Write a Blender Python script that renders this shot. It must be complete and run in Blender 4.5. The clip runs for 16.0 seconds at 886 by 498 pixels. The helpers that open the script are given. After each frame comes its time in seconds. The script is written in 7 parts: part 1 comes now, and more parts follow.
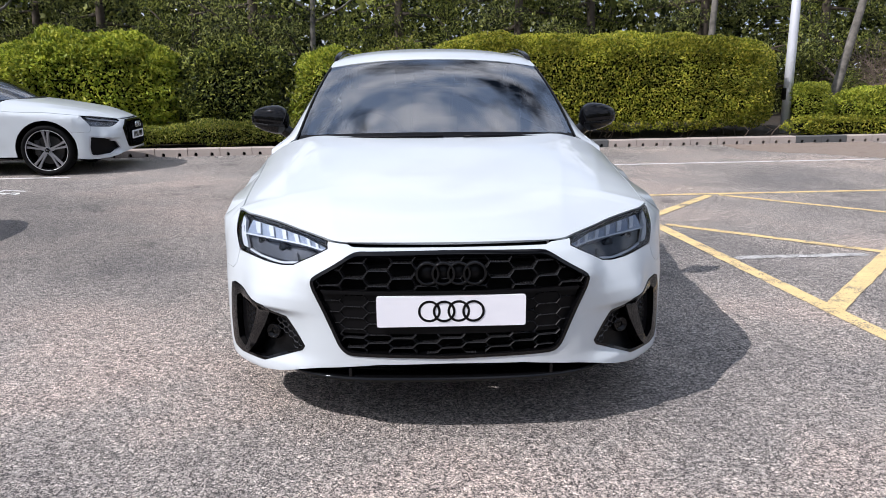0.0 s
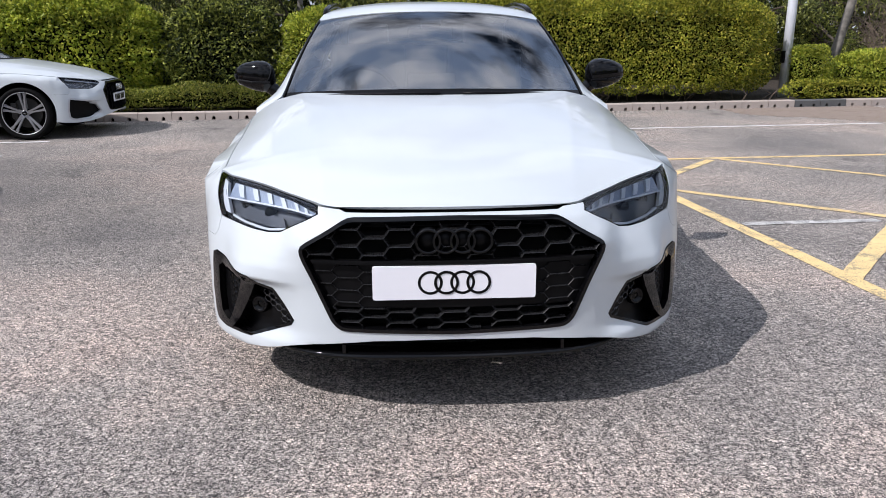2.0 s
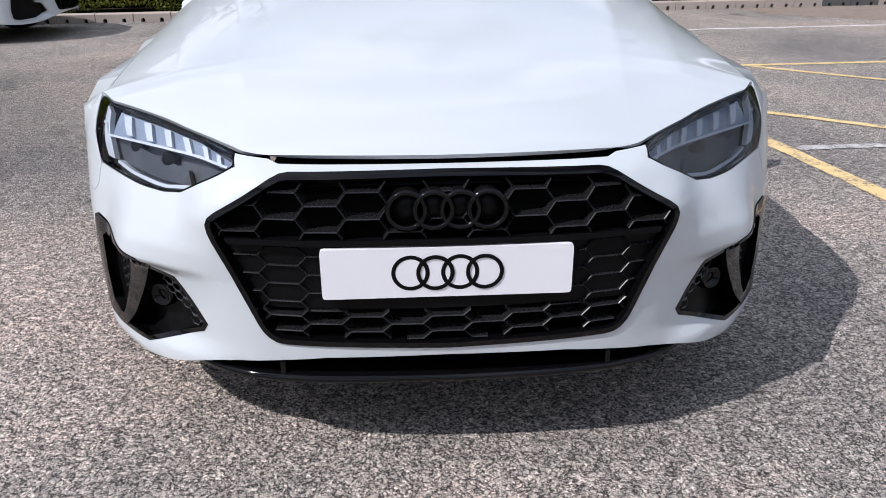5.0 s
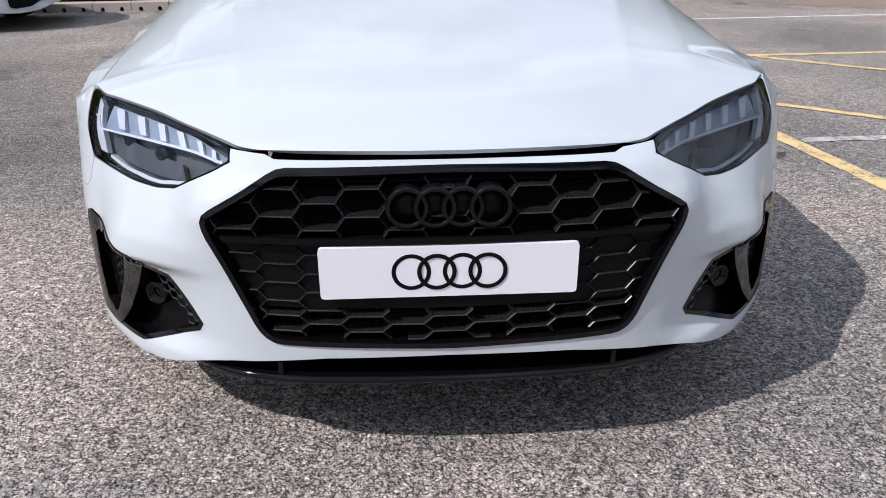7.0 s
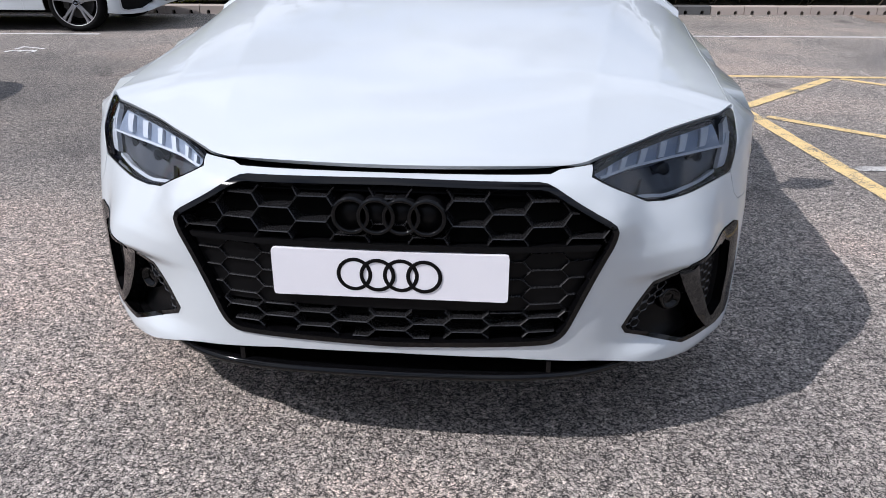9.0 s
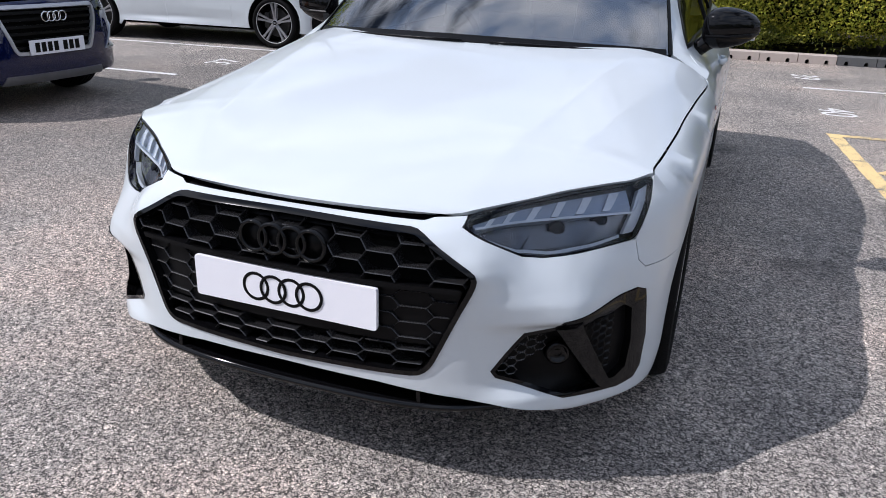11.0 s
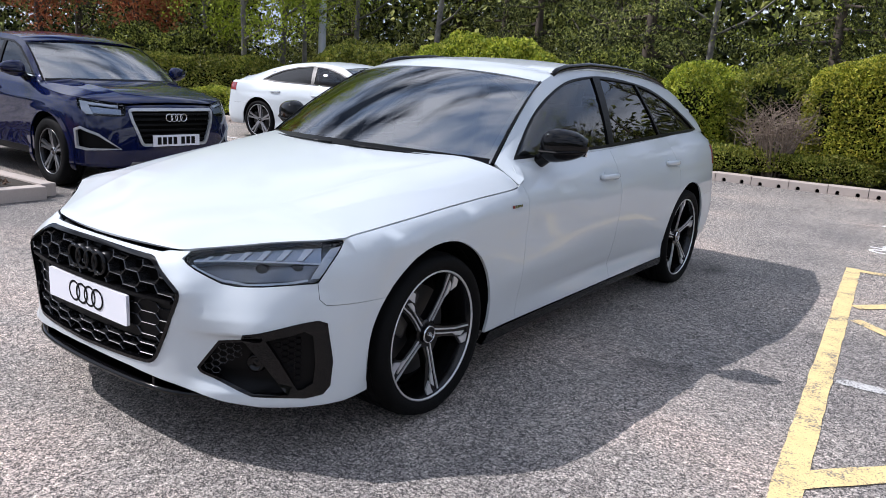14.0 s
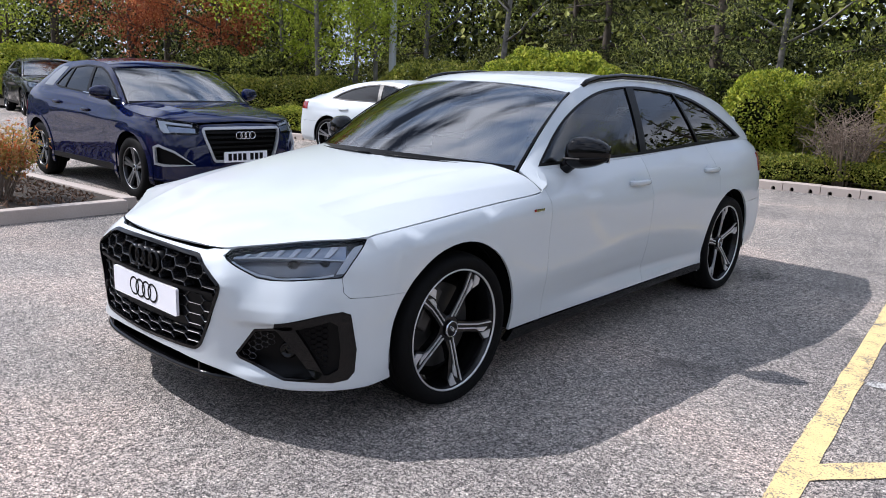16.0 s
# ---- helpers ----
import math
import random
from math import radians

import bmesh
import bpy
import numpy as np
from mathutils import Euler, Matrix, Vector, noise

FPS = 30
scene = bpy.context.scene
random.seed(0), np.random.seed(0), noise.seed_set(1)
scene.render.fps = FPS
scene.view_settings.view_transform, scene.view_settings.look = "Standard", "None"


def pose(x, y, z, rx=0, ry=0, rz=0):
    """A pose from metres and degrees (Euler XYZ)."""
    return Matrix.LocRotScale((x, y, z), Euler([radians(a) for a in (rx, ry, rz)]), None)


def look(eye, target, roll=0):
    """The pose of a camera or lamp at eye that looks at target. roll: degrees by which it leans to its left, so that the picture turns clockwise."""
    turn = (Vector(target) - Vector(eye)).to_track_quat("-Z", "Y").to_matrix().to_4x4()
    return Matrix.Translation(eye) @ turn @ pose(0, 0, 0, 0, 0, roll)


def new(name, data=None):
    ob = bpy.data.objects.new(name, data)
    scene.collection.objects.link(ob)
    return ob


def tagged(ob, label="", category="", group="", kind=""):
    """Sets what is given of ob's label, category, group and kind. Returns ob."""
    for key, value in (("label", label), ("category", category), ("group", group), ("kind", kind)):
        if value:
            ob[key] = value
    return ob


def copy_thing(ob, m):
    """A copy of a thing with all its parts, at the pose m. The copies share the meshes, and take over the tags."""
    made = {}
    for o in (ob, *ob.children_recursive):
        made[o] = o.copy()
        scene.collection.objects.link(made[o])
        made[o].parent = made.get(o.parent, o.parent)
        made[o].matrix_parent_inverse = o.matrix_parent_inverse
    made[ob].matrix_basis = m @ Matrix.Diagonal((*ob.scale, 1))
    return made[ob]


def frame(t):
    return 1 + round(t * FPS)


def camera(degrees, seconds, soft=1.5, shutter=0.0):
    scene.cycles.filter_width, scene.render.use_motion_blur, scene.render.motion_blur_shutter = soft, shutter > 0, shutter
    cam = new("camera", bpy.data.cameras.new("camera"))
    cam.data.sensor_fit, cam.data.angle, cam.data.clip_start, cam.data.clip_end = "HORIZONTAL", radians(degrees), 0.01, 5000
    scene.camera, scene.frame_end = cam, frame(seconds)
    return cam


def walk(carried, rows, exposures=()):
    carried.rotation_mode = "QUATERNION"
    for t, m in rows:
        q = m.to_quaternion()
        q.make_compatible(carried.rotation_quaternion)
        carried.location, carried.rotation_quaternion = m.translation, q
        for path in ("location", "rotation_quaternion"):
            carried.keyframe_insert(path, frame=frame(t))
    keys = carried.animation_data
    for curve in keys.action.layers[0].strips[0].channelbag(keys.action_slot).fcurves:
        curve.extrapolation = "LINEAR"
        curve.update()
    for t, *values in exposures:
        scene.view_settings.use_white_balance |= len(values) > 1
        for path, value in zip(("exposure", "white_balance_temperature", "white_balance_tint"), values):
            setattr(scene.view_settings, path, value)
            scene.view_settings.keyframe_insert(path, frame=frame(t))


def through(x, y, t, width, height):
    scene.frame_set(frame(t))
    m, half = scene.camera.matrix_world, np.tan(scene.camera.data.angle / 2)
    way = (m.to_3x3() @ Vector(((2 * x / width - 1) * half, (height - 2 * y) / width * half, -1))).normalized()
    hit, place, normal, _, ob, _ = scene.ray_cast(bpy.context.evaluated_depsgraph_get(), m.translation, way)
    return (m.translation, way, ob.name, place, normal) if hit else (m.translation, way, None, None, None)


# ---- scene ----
cam = camera(61.1, 16.0, soft=0.9)
PATH = [
    (0, (-0.12, -2.492, 1.291), (-0.048, -0.547, 0.832), -0.4),
    (0.5, (-0.122, -2.491, 1.292), (-0.056, -0.547, 0.824), -0.3),
    (1, (-0.116, -2.488, 1.289), (-0.047, -0.548, 0.81), -0.4),
    (1.5, (-0.127, -2.436, 1.268), (-0.045, -0.503, 0.762), -0.3),
    (2, (-0.15, -2.261, 1.231), (-0.053, -0.339, 0.687), -0.3),
    (2.5, (-0.172, -2.107, 1.204), (-0.061, -0.203, 0.603), -0.1),
    (3, (-0.157, -1.945, 1.162), (-0.034, -0.059, 0.509), -0.1),
    (3.5, (-0.118, -1.753, 1.142), (0.007, 0.116, 0.441), -0.1),
    (4, (-0.094, -1.573, 1.129), (0.02, 0.282, 0.391), -0.2),
    (6.5, (-0.089, -1.361, 1.124), (0.014, 0.471, 0.329), -0.4),
    (7, (-0.091, -1.36, 1.124), (0.014, 0.469, 0.323), -0.3),
    (7.5, (-0.093, -1.363, 1.124), (-0.007, 0.469, 0.325), -0.2),
    (8, (-0.06, -1.379, 1.136), (-0.02, 0.458, 0.344), -0.3),
    (8.5, (0.083, -1.416, 1.15), (0.044, 0.424, 0.366), -0.1),
    (9, (0.236, -1.472, 1.18), (0.088, 0.361, 0.392), 0.3),
    (11.5, (1.219, -1.441, 1.294), (0.456, 0.275, 0.605), 2.4),
    (12, (1.506, -1.414, 1.307), (0.647, 0.285, 0.697), 3.1),
    (12.5, (1.797, -1.395, 1.322), (0.86, 0.286, 0.775), 3.6),
    (13, (2.085, -1.388, 1.327), (1.075, 0.262, 0.818), 3.7),
    (13.5, (2.348, -1.345, 1.327), (1.275, 0.273, 0.845), 3.8),
    (14, (2.539, -1.353, 1.346), (1.404, 0.227, 0.884), 3.6),
    (14.5, (2.682, -1.431, 1.358), (1.486, 0.109, 0.912), 3.2),
    (15, (2.782, -1.434, 1.356), (1.534, 0.067, 0.92), 2.8),
    (15.5, (2.844, -1.395, 1.343), (1.562, 0.078, 0.911), 2.5),
    (16, (2.853, -1.387, 1.343), (1.553, 0.071, 0.912), 2.2),
]
walk(cam, [(t, look(eye, target, roll)) for t, eye, target, roll in PATH], exposures=[(0.0, 0.03, 6300.0, 15.0), (3.5, -0.09, 6300.0, 15.0), (9.0, -0.16, 6250.0, 15.0), (12.0, 0.04, 6150.0, 15.0), (16.0, 0.18, 6150.0, 15.0)])

# ---------------------------------------------------------------- daylight
SUN_FROM = Vector((-0.835, -0.46, 1.0)).normalized()
sun_data = bpy.data.lights.new("sun", "SUN")
sun_data.energy, sun_data.angle, sun_data.color = 4.7, radians(0.55), (1.0, 0.97, 0.935)
sun = new("sun", sun_data)
sun.matrix_world = look(SUN_FROM * 60, (0, 0, 0))

world = bpy.data.worlds.new("sky")
scene.world = world
world.use_nodes = True
wt = world.node_tree
wn = wt.nodes
back = wn["Background"]
sky = wn.new("ShaderNodeTexSky")
sky.sky_type, sky.sun_disc = "NISHITA", False
sky.sun_elevation = math.asin(SUN_FROM.z)
sky.sun_rotation = math.atan2(SUN_FROM.x, SUN_FROM.y)
where = wn.new("ShaderNodeTexCoord")
flat = wn.new("ShaderNodeMapping")
flat.inputs["Scale"].default_value = (1.0, 1.0, 2.6)
flat.inputs["Location"].default_value = (3.1, 0.4, 1.7)
cloud = wn.new("ShaderNodeTexNoise")
cloud.inputs["Scale"].default_value, cloud.inputs["Detail"].default_value = 2.1, 9.0
cloud.inputs["Roughness"].default_value, cloud.inputs["Distortion"].default_value = 0.55, 0.12
cover = wn.new("ShaderNodeValToRGB")
cover.color_ramp.elements[0].position, cover.color_ramp.elements[1].position = 0.36, 0.47
tone = wn.new("ShaderNodeTexNoise")
tone.inputs["Scale"].default_value, tone.inputs["Detail"].default_value = 3.6, 7.0
tones = wn.new("ShaderNodeValToRGB")
tones.color_ramp.elements[0].position, tones.color_ramp.elements[1].position = 0.38, 0.60
tones.color_ramp.elements[0].color = (20.0, 27.0, 40.0, 1)
tones.color_ramp.elements[1].color = (60.0, 63.5, 69.0, 1)
over = wn.new("ShaderNodeMix")
over.data_type = "RGBA"
wt.links.new(where.outputs["Generated"], flat.inputs["Vector"])
wt.links.new(flat.outputs["Vector"], cloud.inputs["Vector"])
wt.links.new(flat.outputs["Vector"], tone.inputs["Vector"])
wt.links.new(cloud.outputs["Fac"], cover.inputs["Fac"])
wt.links.new(tone.outputs["Fac"], tones.inputs["Fac"])
wt.links.new(cover.outputs["Color"], over.inputs["Factor"])
wt.links.new(sky.outputs["Color"], over.inputs["A"])
wt.links.new(tones.outputs["Color"], over.inputs["B"])
part_z = wn.new("ShaderNodeSeparateXYZ")
low = wn.new("ShaderNodeValToRGB")
low.color_ramp.elements[0].position, low.color_ramp.elements[1].position = 0.0, 0.55
low.color_ramp.elements[0].color, low.color_ramp.elements[1].color = (0.75, 0.75, 0.75, 1), (0, 0, 0, 1)
haze = wn.new("ShaderNodeMix")
haze.data_type = "RGBA"
haze.inputs["B"].default_value = (30.0, 33.0, 38.0, 1)
wt.links.new(where.outputs["Generated"], part_z.inputs["Vector"])
wt.links.new(part_z.outputs["Z"], low.inputs["Fac"])
wt.links.new(low.outputs["Color"], haze.inputs["Factor"])
wt.links.new(over.outputs["Result"], haze.inputs["A"])
wt.links.new(haze.outputs["Result"], back.inputs["Color"])
back.inputs["Strength"].default_value = 0.0188


# ---------------------------------------------------------------- materials
def bare(name):
    m = bpy.data.materials.new(name)
    m.use_nodes = True
    return m, m.node_tree, m.node_tree.nodes["Principled BSDF"]


def noise_node(nt, scale, detail=4.0, rough=0.55, island=False):
    at = nt.nodes.new("ShaderNodeTexCoord")
    n = nt.nodes.new("ShaderNodeTexNoise")
    n.inputs["Scale"].default_value, n.inputs["Detail"].default_value, n.inputs["Roughness"].default_value = scale, detail, rough
    nt.links.new(at.outputs["Object"], n.inputs["Vector"])
    return n


def ramp(nt, source, stops):
    r = nt.nodes.new("ShaderNodeValToRGB")
    while len(r.color_ramp.elements) < len(stops):
        r.color_ramp.elements.new(0.5)
    for e, (p, c) in zip(r.color_ramp.elements, stops):
        e.position, e.color = p, (*c, 1)
    nt.links.new(source, r.inputs["Fac"])
    return r


def blend(nt, a, b, fac, kind="MIX"):
    x = nt.nodes.new("ShaderNodeMix")
    x.data_type, x.blend_type = "RGBA", kind
    nt.links.new(a, x.inputs["A"])
    nt.links.new(b, x.inputs["B"])
    if isinstance(fac, float):
        x.inputs["Factor"].default_value = fac
    else:
        nt.links.new(fac, x.inputs["Factor"])
    return x.outputs["Result"]


def surface(name, base, rough=0.5, metal=0.0, vary=0.10, coarse=3.0, fine=60.0, bump=0.0, coat=0.0, shine=0.5):
    """A plain painted, moulded or mineral surface with variation at two scales."""
    m, nt, p = bare(name)
    lo, hi = [max(0, c * (1 - vary)) for c in base], [min(1, c * (1 + vary)) for c in base]
    big = ramp(nt, noise_node(nt, coarse).outputs["Fac"], [(0.3, lo), (0.7, hi)])
    small = noise_node(nt, fine, 3.0)
    sm = ramp(nt, small.outputs["Fac"], [(0.3, lo), (0.7, hi)])
    nt.links.new(blend(nt, big.outputs["Color"], sm.outputs["Color"], 0.4), p.inputs["Base Color"])
    rr = nt.nodes.new("ShaderNodeMapRange")
    rr.inputs["To Min"].default_value, rr.inputs["To Max"].default_value = rough * 0.85, min(1, rough * 1.15)
    nt.links.new(small.outputs["Fac"], rr.inputs["Value"])
    nt.links.new(rr.outputs["Result"], p.inputs["Roughness"])
    p.inputs["Metallic"].default_value = metal
    p.inputs["Specular IOR Level"].default_value = shine
    p.inputs["Coat Weight"].default_value, p.inputs["Coat Roughness"].default_value, p.inputs["Coat IOR"].default_value = coat, 0.02, 1.52
    if bump:
        b = nt.nodes.new("ShaderNodeBump")
        b.inputs["Strength"].default_value, b.inputs["Distance"].default_value = bump, 0.01
        nt.links.new(small.outputs["Fac"], b.inputs["Height"])
        nt.links.new(b.outputs["Normal"], p.inputs["Normal"])
    return m


def pane(name, tint, mirror=1.5, rough=0.0):
    """Thin glass: what lies behind shows tinted, and the surface mirrors by its Fresnel gloss."""
    m, nt, p = bare(name)
    out = nt.nodes["Material Output"]
    nt.nodes.remove(p)
    see = nt.nodes.new("ShaderNodeBsdfTransparent")
    see.inputs["Color"].default_value = (*tint, 1)
    gloss = nt.nodes.new("ShaderNodeBsdfGlossy")
    gloss.inputs["Roughness"].default_value = rough
    fr = nt.nodes.new("ShaderNodeFresnel")
    fr.inputs["IOR"].default_value = mirror
    mx = nt.nodes.new("ShaderNodeMixShader")
    nt.links.new(fr.outputs["Fac"], mx.inputs["Fac"])
    nt.links.new(see.outputs["BSDF"], mx.inputs[1])
    nt.links.new(gloss.outputs["BSDF"], mx.inputs[2])
    nt.links.new(mx.outputs["Shader"], out.inputs["Surface"])
    return m


def leafy(name, colors, rough=0.45, through=0.35):
    """Leaves: each one takes a tone of its own, and lets some light through."""
    m, nt, p = bare(name)
    g = nt.nodes.new("ShaderNodeNewGeometry")
    n = len(colors)
    r = ramp(nt, g.outputs["Random Per Island"], [(i / max(1, n - 1), c) for i, c in enumerate(colors)])
    patch = ramp(nt, noise_node(nt, 1.3, 3.0).outputs["Fac"], [(0.35, (0.62, 0.62, 0.62)), (0.65, (1.2, 1.2, 1.2))])
    tone_ = blend(nt, r.outputs["Color"], patch.outputs["Color"], 1.0, "MULTIPLY")
    nt.links.new(tone_, p.inputs["Base Color"])
    p.inputs["Roughness"].default_value = rough
    p.inputs["Specular IOR Level"].default_value = 0.22
    tr = nt.nodes.new("ShaderNodeBsdfTranslucent")
    nt.links.new(tone_, tr.inputs["Color"])
    mx = nt.nodes.new("ShaderNodeMixShader")
    mx.inputs["Fac"].default_value = through
    nt.links.new(p.outputs["BSDF"], mx.inputs[1])
    nt.links.new(tr.outputs["BSDF"], mx.inputs[2])
    nt.links.new(mx.outputs["Shader"], nt.nodes["Material Output"].inputs["Surface"])
    return m


def asphalt_material():
    m, nt, p = bare("asphalt")
    at = nt.nodes.new("ShaderNodeTexCoord")
    stones = nt.nodes.new("ShaderNodeTexVoronoi")
    stones.inputs["Scale"].default_value = 120.0
    shift = nt.nodes.new("ShaderNodeVectorMath")
    shift.operation = "MULTIPLY_ADD"
    shift.inputs[1].default_value = (0.016, 0.016, 0.016)
    nt.links.new(noise_node(nt, 70.0, 3.0).outputs["Color"], shift.inputs[0])
    nt.links.new(at.outputs["Object"], shift.inputs[2])
    nt.links.new(shift.outputs["Vector"], stones.inputs["Vector"])
    sep = nt.nodes.new("ShaderNodeSeparateColor")
    nt.links.new(stones.outputs["Color"], sep.inputs["Color"])
    grain = ramp(nt, sep.outputs["Red"], [(0.0, (0.24, 0.221, 0.204)), (0.3, (0.355, 0.322, 0.294)), (0.75, (0.43, 0.389, 0.354)), (1.0, (0.62, 0.565, 0.518))])
    grit = ramp(nt, noise_node(nt, 240.0, 2.0).outputs["Fac"], [(0.35, (0.78, 0.78, 0.78)), (0.65, (1.16, 1.16, 1.16))])
    c1 = blend(nt, grain.outputs["Color"], grit.outputs["Color"], 1.0, "MULTIPLY")
    # dark winding gaps between the stones, at two sizes
    for size, deep, edge_ in ((50.0, 0.06, 0.055), (110.0, 0.22, 0.048)):
        wave = noise_node(nt, size, 2.0, 0.6)
        off_mid = nt.nodes.new("ShaderNodeMath")
        off_mid.operation = "SUBTRACT"
        off_mid.inputs[1].default_value = 0.47
        nt.links.new(wave.outputs["Fac"], off_mid.inputs[0])
        dist = nt.nodes.new("ShaderNodeMath")
        dist.operation = "ABSOLUTE"
        nt.links.new(off_mid.outputs["Value"], dist.inputs[0])
        gap_ = ramp(nt, dist.outputs["Value"], [(0.012, (deep, deep, deep * 1.03)), (edge_, (1.12, 1.12, 1.12))])
        c1 = blend(nt, c1, gap_.outputs["Color"], 1.0, "MULTIPLY")
    worn = ramp(nt, noise_node(nt, 0.55, 5.0, 0.6).outputs["Fac"], [(0.34, (0.66, 0.665, 0.68)), (0.50, (1.0, 0.985, 0.965)), (0.66, (1.40, 1.27, 1.20))])
    c2 = blend(nt, c1, worn.outputs["Color"], 1.0, "MULTIPLY")
    mottle = ramp(nt, noise_node(nt, 22.0, 5.0, 0.7).outputs["Fac"], [(0.34, (0.68, 0.68, 0.69)), (0.66, (1.32, 1.31, 1.29))])
    c2 = blend(nt, c2, mottle.outputs["Color"], 1.0, "MULTIPLY")
    oil = ramp(nt, noise_node(nt, 1.7, 2.0).outputs["Fac"], [(0.27, (0.55, 0.55, 0.56)), (0.38, (1.0, 1.0, 1.0))])
    c3 = blend(nt, c2, oil.outputs["Color"], 1.0, "MULTIPLY")
    # multiplies the colour down to 0.68 in an uneven oval near (-4, 3.6)
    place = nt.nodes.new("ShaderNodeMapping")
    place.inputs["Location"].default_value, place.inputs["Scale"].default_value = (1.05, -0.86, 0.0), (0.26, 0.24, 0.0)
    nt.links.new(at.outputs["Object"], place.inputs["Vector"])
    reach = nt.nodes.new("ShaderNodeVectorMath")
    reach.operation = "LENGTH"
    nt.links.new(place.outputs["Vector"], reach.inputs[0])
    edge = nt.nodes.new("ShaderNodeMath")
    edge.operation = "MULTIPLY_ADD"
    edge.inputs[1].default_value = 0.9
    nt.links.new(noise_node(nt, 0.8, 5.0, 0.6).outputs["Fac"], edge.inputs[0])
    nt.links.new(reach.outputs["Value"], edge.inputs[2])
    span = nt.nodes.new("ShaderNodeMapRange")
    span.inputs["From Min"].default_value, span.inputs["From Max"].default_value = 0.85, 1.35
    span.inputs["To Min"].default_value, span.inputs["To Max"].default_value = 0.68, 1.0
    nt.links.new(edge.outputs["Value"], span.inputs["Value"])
    dark_patch = nt.nodes.new("ShaderNodeCombineColor")
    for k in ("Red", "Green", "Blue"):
        nt.links.new(span.outputs["Result"], dark_patch.inputs[k])
    c3 = blend(nt, c3, dark_patch.outputs["Color"], 1.0, "MULTIPLY")
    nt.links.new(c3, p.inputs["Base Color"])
    p.inputs["Roughness"].default_value = 0.82
    rise = nt.nodes.new("ShaderNodeMath")
    rise.operation = "SUBTRACT"
    rise.inputs[0].default_value = 1.0
    nt.links.new(stones.outputs["Distance"], rise.inputs[1])
    b = nt.nodes.new("ShaderNodeBump")
    b.inputs["Strength"].default_value, b.inputs["Distance"].default_value = 0.9, 0.006
    nt.links.new(rise.outputs["Value"], b.inputs["Height"])
    nt.links.new(b.outputs["Normal"], p.inputs["Normal"])
    return m


def marking_material(name, base, wear):
    """Road paint over stones: worn through where the stones stand out."""
    m, nt, p = bare(name)
    at = nt.nodes.new("ShaderNodeTexCoord")
    stones = nt.nodes.new("ShaderNodeTexVoronoi")
    stones.inputs["Scale"].default_value = 140.0
    nt.links.new(at.outputs["Object"], stones.inputs["Vector"])
    lost = nt.nodes.new("ShaderNodeMath")
    lost.operation = "MULTIPLY"
    nt.links.new(noise_node(nt, 5.0, 6.0, 0.7).outputs["Fac"], lost.inputs[0])
    nt.links.new(noise_node(nt, 130.0, 3.0).outputs["Fac"], lost.inputs[1])
    paint = ramp(nt, noise_node(nt, 9.0).outputs["Fac"], [(0.3, [c * 0.88 for c in base]), (0.7, base)])
    road = ramp(nt, noise_node(nt, 160.0, 2.0).outputs["Fac"], [(0.3, (0.08, 0.078, 0.074)), (0.7, (0.2, 0.19, 0.18))])
    gone = ramp(nt, lost.outputs["Value"], [(wear, (1, 1, 1)), (wear + 0.05, (0, 0, 0))])
    nt.links.new(blend(nt, paint.outputs["Color"], road.outputs["Color"], gone.outputs["Color"]), p.inputs["Base Color"])
    p.inputs["Roughness"].default_value = 0.7
    b = nt.nodes.new("ShaderNodeBump")
    b.inputs["Strength"].default_value, b.inputs["Distance"].default_value = 0.6, 0.004
    nt.links.new(stones.outputs["Distance"], b.inputs["Height"])
    nt.links.new(b.outputs["Normal"], p.inputs["Normal"])
    return m


ASPHALT = asphalt_material()
YELLOW = marking_material("yellow_road_paint", (0.80, 0.585, 0.27), 0.17)
WHITE_LINE = marking_material("white_road_paint", (0.76, 0.75, 0.73), 0.16)
WORN_LINE = marking_material("worn_white_road_paint", (0.58, 0.565, 0.54), 0.205)
WHITE_PAINT = surface("white_car_paint", (0.515, 0.553, 0.575), 0.40, 0.0, 0.015, 2.0, 900.0, 0.0, 0.75, 0.15)
BLUE_PAINT = surface("navy_metallic_paint", (0.003, 0.006, 0.036), 0.36, 0.0, 0.06, 2.0, 900.0, 0.0, 1.0, 0.0)
BLACK_PAINT = surface("black_car_paint", (0.008, 0.010, 0.012), 0.25, 0.2, 0.10, 2.0, 900.0, 0.0, 1.0)
GLOSS_BLACK = surface("gloss_black_trim", (0.0025, 0.0025, 0.003), 0.09, 0.0, 0.2, 4.0, 300.0, 0.0, 0.0, 0.26)
PIANO = surface("piano_black_trim", (0.0025, 0.0025, 0.003), 0.06, 0.0, 0.2, 4.0, 60.0, 0.0, 0.0, 0.28)
RIB = surface("ribbed_black_plastic", (0.013, 0.013, 0.014), 0.27, 0.0, 0.2, 6.0, 300.0, 0.0, 0.0, 0.75)
SATIN_BLACK = surface("satin_black_plastic", (0.004, 0.004, 0.0045), 0.32, 0.0, 0.2, 6.0, 400.0, 0.06, 0.0, 0.10)
# near-black for hidden plastic, and for shade painted into gaps and hollows
MATT_BLACK = surface("black_plastic_and_cavity_shade", (0.002, 0.002, 0.002), 0.8, 0.0, 0.2, 5.0, 100.0, 0.0, 0.0, 0.1)
RUBBER = surface("tyre_rubber", (0.004, 0.004, 0.0042), 0.70, 0.0, 0.25, 9.0, 220.0, 0.2, 0.0, 0.10)
CHROME = surface("bright_metal", (0.72, 0.73, 0.75), 0.14, 1.0, 0.04, 5.0, 200.0)
